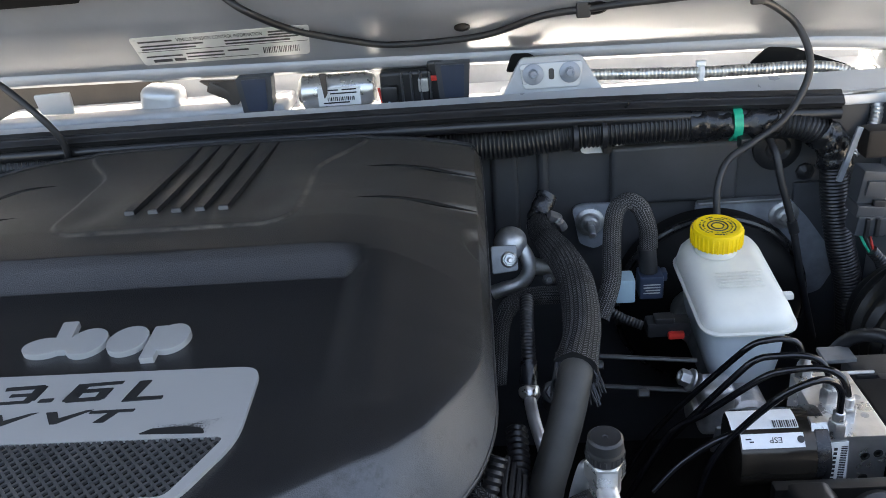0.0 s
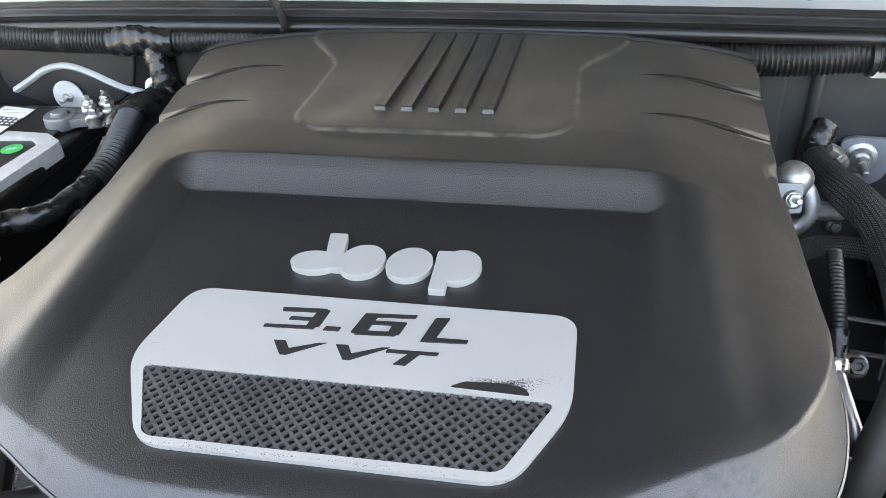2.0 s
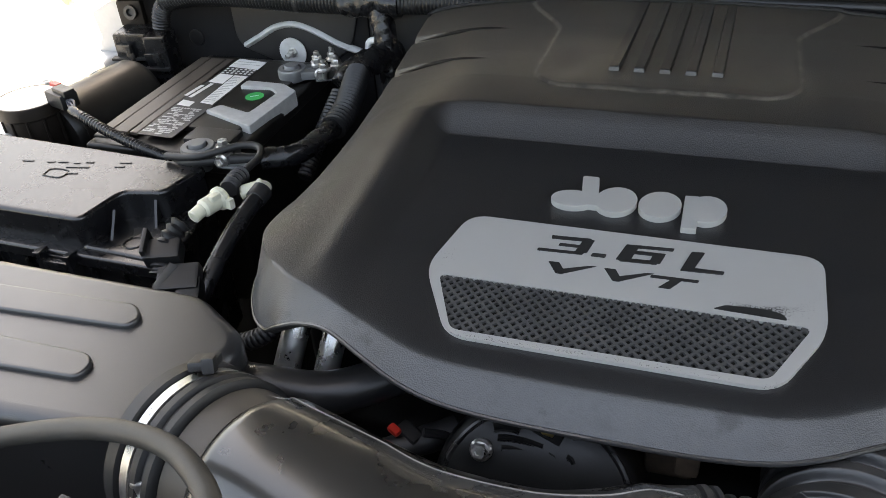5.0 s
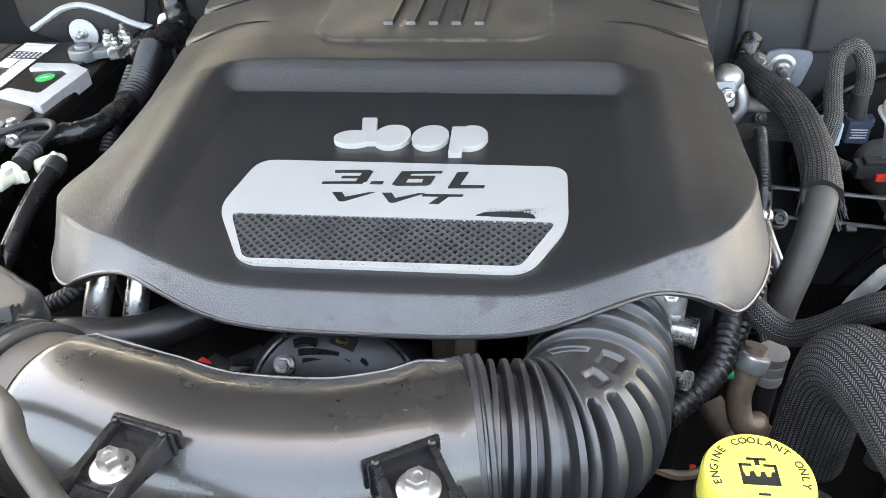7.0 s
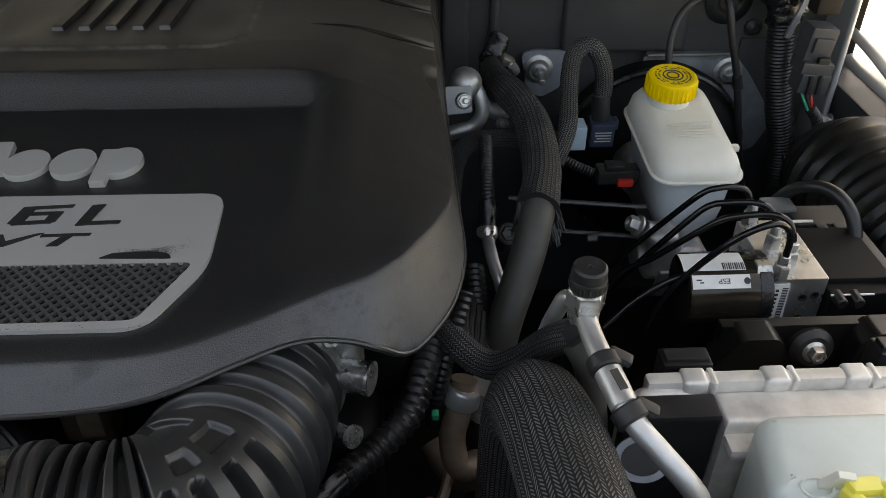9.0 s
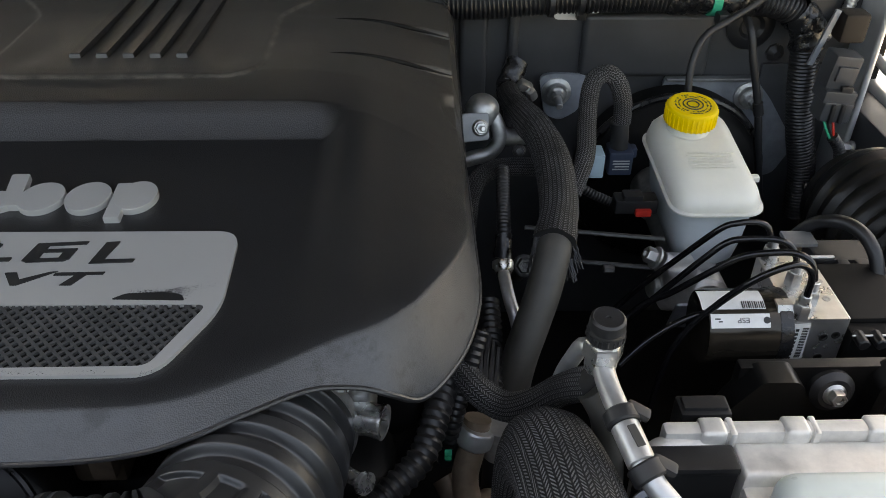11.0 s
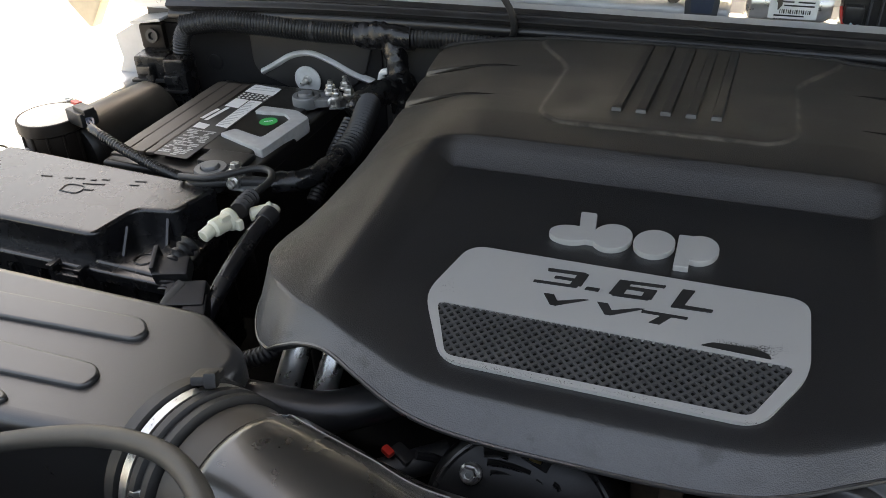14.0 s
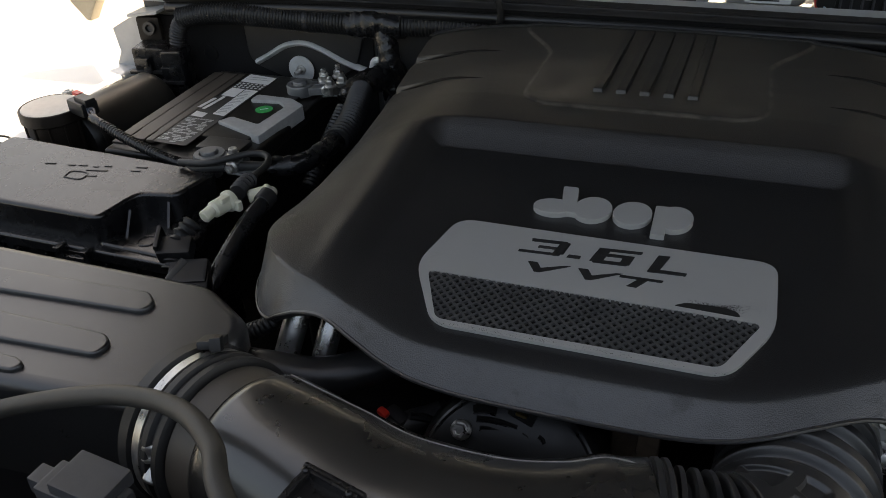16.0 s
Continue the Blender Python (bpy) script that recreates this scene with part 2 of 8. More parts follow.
GREENTAPE = mat("green_tape", (0.0, 0.36, 0.20), 0.45, var=0.1, bump=0.05)
RED = mat("red_plastic", (0.55, 0.03, 0.02), 0.4, var=0.1, bump=0.03)
BLUECLIP = mat("pale_blue_plastic", (0.38, 0.52, 0.58), 0.4, var=0.08, bump=0.03)
NAVY = mat("navy_connector", (0.025, 0.035, 0.06), 0.4, var=0.15, bump=0.05)
SLATE = mat("slate_connector", (0.046, 0.048, 0.052), 0.42, var=0.15, bump=0.06, dust=0.1)
BRASS = mat("brass", (0.65, 0.50, 0.22), 0.35, 0.9, var=0.2, bump=0.05)
TAN = mat("tan_trim", (0.42, 0.36, 0.27), 0.55, var=0.2, scale=20, bump=0.1)
BROWNRUST = mat("heat_stained_pipe", (0.20, 0.15, 0.11), 0.55, 0.4, var=0.4, scale=40, bump=0.2)
CONCRETE = mat("concrete", (0.36, 0.345, 0.31), 0.85, var=0.18, scale=2.5, bump=0.3, grain=90)
BATTERY = mat("battery_case", (0.012, 0.011, 0.010), 0.36, var=0.25, bump=0.05, spec=0.35, dust=0.03, scale=30)
BROWNDUST = mat("brown_dusty_plastic", (0.062, 0.050, 0.041), 0.45, var=0.25, scale=40, bump=0.05, dust=0.2)
DUSTY = mat("dusty_grey_plastic", (0.24, 0.235, 0.225), 0.5, var=0.15, scale=60, bump=0.05, dust=0.1)
RAILEND = mat("pale_plastic_end", (0.11, 0.11, 0.11), 0.5, var=0.3, bump=0.1)
BROWNBLACK = mat("brown_black_plastic", (0.014, 0.0105, 0.0085), 0.5, var=0.25, dust=0.03, bump=0.1, spec=0.25)
SLEEVE = braid("braided_sleeve", (0.003, 0.003, 0.003), (0.17, 0.17, 0.173), 0.0027, 0.0036, 0.25)
SLEEVEBIG = braid("coarse_braided_sleeve", (0.003, 0.003, 0.0035), (0.24, 0.24, 0.24), 0.0025, 0.0034, 0.25)
SLEEVEFINE = braid("fine_braided_sleeve", (0.003, 0.003, 0.0035), (0.19, 0.19, 0.192), 0.0022, 0.0026, 0.22)

# ---- shapes ----
from mathutils.bvhtree import BVHTree
from mathutils.geometry import tessellate_polygon


def thing(name, at, label, category, group=""):
    ob = new(name)
    ob.location = at
    ob.empty_display_size = 0.02
    return tagged(ob, label, category, group)


def part(name, data, material, parent=None, label="", angle=38):
    """Links a bmesh, or (verts, faces[, uvs]), in world metres, as one mesh; under parent if there is one."""
    me = bpy.data.meshes.new(name)
    if isinstance(data, tuple):
        me.from_pydata(data[0], [], data[1])
        if len(data) > 2:
            layer = me.uv_layers.new(name="UVMap")
            layer.data.foreach_set("uv", np.array([data[2][i] for f in data[3] for i in f], dtype=np.float32).ravel())
    else:
        bmesh.ops.recalc_face_normals(data, faces=data.faces)
        data.to_mesh(me)
        data.free()
    me.materials.append(material)
    me.shade_smooth()
    me.set_sharp_from_angle(angle=radians(angle))
    ob = new(name, me)
    if not isinstance(data, tuple):
        ob.modifiers.new("normals", "WEIGHTED_NORMAL").keep_sharp = True
    if parent is not None:
        ob.parent = parent
        top = parent
        while top.parent is not None:
            top = top.parent
        if parent == top and parent.type == "EMPTY":
            ob.matrix_parent_inverse = Matrix.Translation(-parent.location)
    if label:
        tagged(ob, label)
    return ob


def turn_to(p, axis):
    return Matrix.Translation(p) @ Vector(axis).to_track_quat("Z", "Y").to_matrix().to_4x4()


def box(size, at=(0, 0, 0), bev=0.002, seg=2, rot=(0, 0, 0), taper=1.0):
    bm = bmesh.new()
    bmesh.ops.create_cube(bm, size=1)
    for v in bm.verts:
        k = taper if v.co.z > 0 else 1.0
        v.co = Vector((v.co.x * size[0] * k, v.co.y * size[1] * k, v.co.z * size[2]))
    if bev:
        bmesh.ops.bevel(bm, geom=bm.edges[:], offset=bev, segments=seg, affect="EDGES", profile=0.6)
    bmesh.ops.transform(bm, matrix=pose(*at, *rot), verts=bm.verts)
    return bm


def prism(poly, z0, z1, bev=0.003, seg=3, m=None):
    """An upright slab over a plan outline, its upper edge rounded off."""
    pts = [Vector(p) for p in poly]
    if sum(a.x * b.y - b.x * a.y for a, b in zip(pts, pts[1:] + pts[:1])) < 0:
        pts.reverse()
    n = len(pts)
    inward = []
    for i in range(n):
        e, f = (pts[i] - pts[i - 1]), (pts[(i + 1) % n] - pts[i])
        e, f = (v.normalized() if v.length > 1e-9 else Vector((1, 0)) for v in (e, f))
        k = Vector((-e.y - f.y, e.x + f.x))
        k = k.normalized() if k.length > 1e-6 else Vector((-e.y, e.x))
        inward.append(k / max(0.45, k.dot(Vector((-e.y, e.x)))))
    levels = [(0.0, z0)] + ([(bev * (1 - math.cos(t)), z1 - bev * (1 - math.sin(t))) for t in np.linspace(0, math.pi / 2, seg + 1)] if bev else [(0.0, z1)])
    bm = bmesh.new()
    rings = [[bm.verts.new((*(p + k * d), z)) for p, k in zip(pts, inward)] for d, z in levels]
    for low, high in zip(rings, rings[1:]):
        for i in range(n):
            bm.faces.new((low[i], low[(i + 1) % n], high[(i + 1) % n], high[i]))
    for ring in (rings[-1], rings[0]):
        for tri in tessellate_polygon([[v.co for v in ring]]):
            bm.faces.new([ring[k] for k in tri])
    if m is not None:
        bmesh.ops.transform(bm, matrix=m, verts=bm.verts)
    return bm


def rounded(poly, r, n=5):
    """A plan outline with its corners rounded."""
    out = []
    k = len(poly)
    for i in range(k):
        a, b, c = (Vector(poly[j % k]) for j in (i - 1, i, i + 1))
        ra = min(r, (a - b).length * 0.45, (c - b).length * 0.45)
        p, q = b + (a - b).normalized() * ra, b + (c - b).normalized() * ra
        for j in range(n + 1):
            s = j / n
            out.append(tuple((1 - s) ** 2 * p + 2 * s * (1 - s) * b + s * s * q))
    return out


def lathe(profile, m=Matrix(), n=32):
    """Turned shape: (radius, height) from below up, about the z axis of m."""
    bm = bmesh.new()
    rings = []
    for r, z in profile:
        if r < 1e-6:
            rings.append([bm.verts.new((0, 0, z))])
        else:
            rings.append([bm.verts.new((r * math.cos(2 * math.pi * i / n), r * math.sin(2 * math.pi * i / n), z)) for i in range(n)])
    for a, b in zip(rings, rings[1:]):
        for i in range(n):
            j = (i + 1) % n
            if len(a) == 1 and len(b) == 1:
                continue
            if len(a) == 1:
                bm.faces.new((a[0], b[j], b[i]))
            elif len(b) == 1:
                bm.faces.new((a[i], a[j], b[0]))
            else:
                bm.faces.new((a[i], a[j], b[j], b[i]))
    for ring, flip in ((rings[0], True), (rings[-1], False)):
        if len(ring) > 1:
            bm.faces.new(ring[::-1] if flip else ring)
    bmesh.ops.transform(bm, matrix=m, verts=bm.verts)
    return bm


def rod(p, q, r, n=20, bev=0.0008):
    p, q = Vector(p), Vector(q)
    h = (q - p).length
    return lathe([(r - bev, 0), (r, bev), (r, h - bev), (r - bev, h)], turn_to(p, q - p), n)


def merge(*bms):
    out = bms[0]
    for b in bms[1:]:
        me = bpy.data.meshes.new("joined")
        b.to_mesh(me)
        b.free()
        out.from_mesh(me)
        bpy.data.meshes.remove(me)
    return out


def hexbolt(at, axis, size=0.012, tall=0.007, flange=1.35):
    r = size / 2 / math.cos(radians(30))
    head = lathe([(r, 0), (r, tall * 0.85), (r * 0.86, tall), (r * 0.5, tall), (r * 0.42, tall * 0.8), (0, tall * 0.8)], turn_to(at, axis), 6)
    rim = lathe([(r * flange, -0.002), (r * flange, 0.0), (r * 1.05, 0.0016), (0.0, 0.0016)], turn_to(at, axis), 24)
    return merge(head, rim)


def glide(points, step):
    """Points along a smooth curve through the given ones, about step apart."""
    p = np.array(points, float)
    p = np.vstack([2 * p[0] - p[1], p, 2 * p[-1] - p[-2]])
    out = []
    for i in range(1, len(p) - 2):
        n = max(2, int(np.linalg.norm(p[i + 1] - p[i]) / 0.002))
        for s in np.linspace(0, 1, n, endpoint=False):
            a, b, c, d = p[i - 1], p[i], p[i + 1], p[i + 2]
            out.append(0.5 * (2 * b + (c - a) * s + (2 * a - 5 * b + 4 * c - d) * s * s + (3 * b - a - 3 * c + d) * s ** 3))
    out.append(p[-2])
    out = np.array(out)
    far = np.concatenate([[0], np.cumsum(np.linalg.norm(np.diff(out, axis=0), axis=1))])
    k = max(3, int(round(far[-1] / step)) + 1)
    want = np.linspace(0, far[-1], k)
    return np.stack([np.interp(want, far, out[:, j]) for j in range(3)], 1), want


def sweep(points, r, n=16, step=0.006, shape=None, ends=True):
    """A tube along a smooth curve. shape(s, length, angles) scales its radius."""
    p, s = glide(points, step)
    tan = np.gradient(p, axis=0)
    tan /= np.linalg.norm(tan, axis=1)[:, None]
    up = np.array([0, 0, 1.0]) if abs(tan[0][2]) < 0.9 else np.array([0, 1.0, 0])
    side = np.cross(tan[0], up)
    side /= np.linalg.norm(side)
    ang = np.linspace(0, 2 * np.pi, n, endpoint=False)
    verts, uvs = [], []
    for i in range(len(p)):
        side = side - tan[i] * side.dot(tan[i])
        side /= np.linalg.norm(side)
        other = np.cross(side, tan[i])
        k = np.ones(n) if shape is None else np.broadcast_to(shape(s[i], s[-1], ang), (n,))
        ring = p[i] + (side[None] * np.cos(ang)[:, None] + other[None] * np.sin(ang)[:, None]) * (r * k)[:, None]
        verts.extend(ring.tolist())
    faces, corner_uv, corner = [], [], []
    m = len(p)
    for i in range(m - 1):
        for j in range(n):
            a, b = i * n + j, i * n + (j + 1) % n
            faces.append((a, b, b + n, a + n))
            base = len(corner_uv)
            v0, v1 = ang[j] * r, (ang[j] + 2 * np.pi / n) * r
            corner_uv += [(s[i], v0), (s[i], v1), (s[i + 1], v1), (s[i + 1], v0)]
            corner.append((base, base + 1, base + 2, base + 3))
    if ends:
        for ring in (list(range(n))[::-1], [(m - 1) * n + j for j in range(n)]):
            faces.append(tuple(ring))
            base = len(corner_uv)
            corner_uv += [(0, 0)] * n
            corner.append(tuple(range(base, base + n)))
    return verts, faces, corner_uv, corner


def ribs(pitch, depth):
    return lambda s, length, a: 1 + depth * (1 if math.sin(2 * math.pi * s / pitch) > 0 else -1)


def conduit(points, r, n=14, pitch=0.0042, depth=0.07):
    """Split corrugated loom tube."""
    return sweep(points, r, n, pitch / 4, lambda s, length, a: 1 + depth * math.tanh(2.5 * math.sin(2 * math.pi * s / pitch)))


def tape_wrap(points, r, n=14, seed=1):
    """Cloth or vinyl tape wound on a loom: uneven overlapping turns."""
    return sweep(points, r, n, 0.003, lambda s, length, a: 1 + 0.04 * np.sin(s * 520 + a) + 0.05 * np.sin(3 * a + s * 90 + seed) + 0.035 * np.sin(5 * a - s * 260 + 2 * seed))


def lettering(text, size, m, depth=0.0004, shear=0.0, width=None, height=None, bold=0.0):
    """Words in the built-in font as a mesh, laid on the x-y plane of m, centred."""
    cu = bpy.data.curves.new("words", "FONT")
    cu.body, cu.size, cu.shear, cu.extrude, cu.resolution_u, cu.offset = text, size, shear, depth, 3, size * bold
    ob = bpy.data.objects.new("words", cu)
    scene.collection.objects.link(ob)
    bpy.context.view_layer.update()
    me = bpy.data.meshes.new_from_object(ob.evaluated_get(bpy.context.evaluated_depsgraph_get()))
    bm = bmesh.new()
    bm.from_mesh(me)
    bpy.data.objects.remove(ob)
    xs, ys = [v.co.x for v in bm.verts], [v.co.y for v in bm.verts]
    mid = Vector(((min(xs) + max(xs)) / 2, (min(ys) + max(ys)) / 2, 0))
    kx = width / (max(xs) - min(xs)) if width else 1.0
    ky = height / (max(ys) - min(ys)) if height else 1.0
    for v in bm.verts:
        v.co = v.co - mid
        v.co.x, v.co.y = v.co.x * kx, v.co.y * ky
    bmesh.ops.transform(bm, matrix=m, verts=bm.verts)
    return bm


def bars(rows, m, tall, thick=0.0002):
    """Unreadable print: bars (x0, x1, y) on the x-y plane of m."""
    made = []
    for x0, x1, y in rows:
        b = box((x1 - x0, tall, thick), ((x0 + x1) / 2, y, thick / 2), 0)
        bmesh.ops.transform(b, matrix=m, verts=b.verts)
        made.append(b)
    return merge(*made)


def sheet(pts, thick, m=Matrix()):
    """A flat outline in the x-y plane of m with a little thickness."""
    return prism(pts, 0, thick, 0, 1, m)


def sweep_bm(points, r, n=14, step=0.004):
    v, f = sweep(points, r, n, step)[:2]
    bm = bmesh.new()
    made = [bm.verts.new(p) for p in v]
    for face in f:
        bm.faces.new([made[i] for i in face])
    return bm


# ---- setting: ground and the body of the car ----
XC = -0.275                       # middle of the engine bay


def ground():
    bm = bmesh.new()
    bmesh.ops.create_grid(bm, x_segments=8, y_segments=8, size=400)
    tagged(part("ground", bm, CONCRETE), "sunlit pale concrete ground round the car", "ground", kind="structure")


def firewall():
    fw = tagged(part("firewall", box((1.42, 0.02, 0.75), (XC, 0.885, 0.755), 0.004), FIRE), "dark painted firewall with stamped ribs behind the engine", "firewall", kind="structure")
    for x, w, z, h in ((0.012, 0.030, 1.035, 0.15), (0.055, 0.012, 1.03, 0.17), (0.20, 0.14, 1.055, 0.07), (-0.62, 0.02, 1.02, 0.16)):
        part("pressing", box((w, 0.014, h), (x, 0.872, z), 0.006, 3), FIRE, fw)
    # oblong slot with a push clip under the loom
    part("slot_plate", prism(rounded([(-0.024, -0.0075), (0.024, -0.0075), (0.024, 0.0075), (-0.024, 0.0075)], 0.007), 0, 0.003, 0.001, 2, turn_to((0.121, 0.8745, 1.090), (0, -1, 0)) @ pose(0, 0, 0, 0, 0, 180)), LABEL, fw, "pale slot in the panel")
    part("push_clip", merge(box((0.010, 0.012, 0.012), (0.125, 0.866, 1.091), 0.002), box((0.016, 0.006, 0.004), (0.125, 0.860, 1.096), 0.001)), BLACK, fw)
    part("grommet", lathe([(0.026, 0), (0.026, 0.003), (0.020, 0.006), (0.014, 0.006), (0.010, 0.002), (0, 0.002)], turn_to((0.312, 0.8745, 1.075), (0, -1, 0))), SEAL, fw)
    part("push_clip", lathe([(0.010, 0), (0.010, 0.004), (0.004, 0.010), (0, 0.010)], turn_to((0.345, 0.874, 1.045), (0, -1, 0)), 8), BLACK, fw)
    part("lower_step", box((0.075, 0.006, 0.115), (0.372, 0.8730, 0.975), 0.002), SLATE, fw, "grey step in the panel")
    part("felt_panel", box((0.330, 0.004, 0.26), (-0.805, 0.8726, 0.97), 0.001), LINER, fw, "matt black felt panel")
    part("felt_hole", lathe([(0.011, 0), (0.011, 0.002), (0.008, 0.003), (0.0, 0.001)], turn_to((-0.886, 0.8705, 1.051), (0, -1, 0)), 20), SEAL, fw)
    # painted edge of an insulation pad with a washer, on the other side
    part("pad_edge", sweep([(-0.812, 0.868, 1.046), (-0.790, 0.868, 1.058), (-0.765, 0.868, 1.072), (-0.738, 0.868, 1.077), (-0.712, 0.868, 1.070), (-0.680, 0.868, 1.055), (-0.652, 0.868, 1.046)], 0.0065, 10, 0.004, lambda s, L, a: 1 - 0.35 * np.abs(np.sin(a))), PADEDGE, fw, "bare pale grey pad edge")
    pad = part("insulation_pad", prism(rounded([(-0.10, -0.10), (0.09, -0.10), (0.09, 0.0), (0.0, 0.032), (-0.07, 0.0)], 0.02), 0, 0.008, 0.003, 2, turn_to((-0.735, 0.8745, 1.045), (0, -1, 0)) @ pose(0, 0, 0, 0, 0, 180)), RUBBER, fw)
    part("washer", lathe([(0.0185, 0), (0.0185, 0.0015), (0.006, 0.0015), (0, 0.0015)], turn_to((-0.744, 0.864, 1.042), (0, -1, 0))), PADEDGE, fw, "large pale washer")
    part("stud", merge(hexbolt((-0.744, 0.8625, 1.042), (0, -1, 0), 0.010, 0.006, 1.1), rod((-0.744, 0.862, 1.042), (-0.744, 0.846, 1.042), 0.003, 10)), ZINC, fw)
    part("hook", sweep([(-0.652, 0.864, 1.046), (-0.640, 0.855, 1.045), (-0.634, 0.850, 1.058), (-0.630, 0.848, 1.068), (-0.621, 0.846, 1.071)], 0.0042, 10, 0.003), LABEL, fw, "white hooked tube end")


def cowl():
    c = tagged(part("cowl_panel", box((1.46, 0.16, 0.012), (XC, 0.948, 1.125), 0.003), PAINT), "dusty silver painted cowl tray behind the seal", "cowl panel", kind="structure")
    part("front_lip", box((1.44, 0.030, 0.004), (XC, 0.877, 1.143), 0.001, 2, (28, 0, 0)), PAINT, c)
    part("back_wall", box((1.46, 0.012, 0.05), (XC, 1.032, 1.147), 0.003), PAINTDULL, c)
    # cowl end: pale tray floor, black sheets as the shaded gap under the hood, then the fender's shoulder
    part("end_floor", box((0.20, 0.11, 0.012), (0.50, 0.955, 1.112), 0.004, 2, (0, 8, 0)), PAINT, c)
    part("end_shoulder", sweep([(0.430, 0.880, 1.080), (0.446, 0.890, 1.108), (0.452, 0.915, 1.128), (0.458, 0.960, 1.140), (0.47, 1.02, 1.15)], 0.012, 14, 0.008), PAINT, c)
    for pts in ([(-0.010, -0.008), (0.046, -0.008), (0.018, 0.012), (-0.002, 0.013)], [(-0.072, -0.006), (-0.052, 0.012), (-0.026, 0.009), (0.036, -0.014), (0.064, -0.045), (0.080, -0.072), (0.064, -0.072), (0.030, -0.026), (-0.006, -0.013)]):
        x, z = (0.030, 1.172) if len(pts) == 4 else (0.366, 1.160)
        part("gap_shade", prism(rounded([(x + u, -z - v) for u, v in pts], 0.004, 3), 0.936, 0.938, 0, 1, Matrix(((1, 0, 0, 0), (0, 0, 1, 0), (0, -1, 0, 0), (0, 0, 0, 1)))), DEEP, c)
    part("tray_step", box((0.36, 0.07, 0.018), (-0.42, 0.965, 1.138), 0.006, 3), PAINTDULL, c)
    # Added out of view; leaves only a narrow sunlit stripe on the tray.
    part("cowl_sun_shield", box((1.50, 0.115, 0.006), (-0.27, 1.071, 1.207), 0.002, 2, (6, 0, 0)), BLACK, c, "unseen black shield added to keep sun off the cowl tray")
    # Brown box stands for the shade inside the cowl.
    part("cowl_shade", box((0.24, 0.02, 0.052), (-0.530, 1.005, 1.150), 0.006), NECK, c, "brown box as the shaded inside of the cowl")
    part("white_tab", prism(rounded([(-0.022, 0.014), (0.022, 0.013), (0.018, -0.011), (-0.022, -0.012)], 0.003), 0, 0.004, 0.001, 2, turn_to((-0.513, 0.932, 1.166), (0, -1, 0)) @ pose(0, 0, 0, 0, 0, 180) @ Matrix.Diagonal((1, -1, 1, 1))), PAINT, c)
    part("tray_step", box((0.050, 0.040, 0.040), (-0.398, 0.972, 1.150), 0.014, 4, (0, 8, 0)), PAINT, c)
    part("torn_pad", merge(prism(rounded([(-0.341, 1.178), (-0.288, 1.176), (-0.289, 1.158), (-0.304, 1.141), (-0.316, 1.160)], 0.003), -0.95, -0.944, 0.001, 1, Matrix(((1, 0, 0, 0), (0, 0, -1, 0), (0, 1, 0, 0), (0, 0, 0, 1)))), box((0.030, 0.012, 0.014), (-0.318, 0.948, 1.164), 0.004, 2, (0, 30, 10))), BROWNDUST, c, "torn brown foam pad")


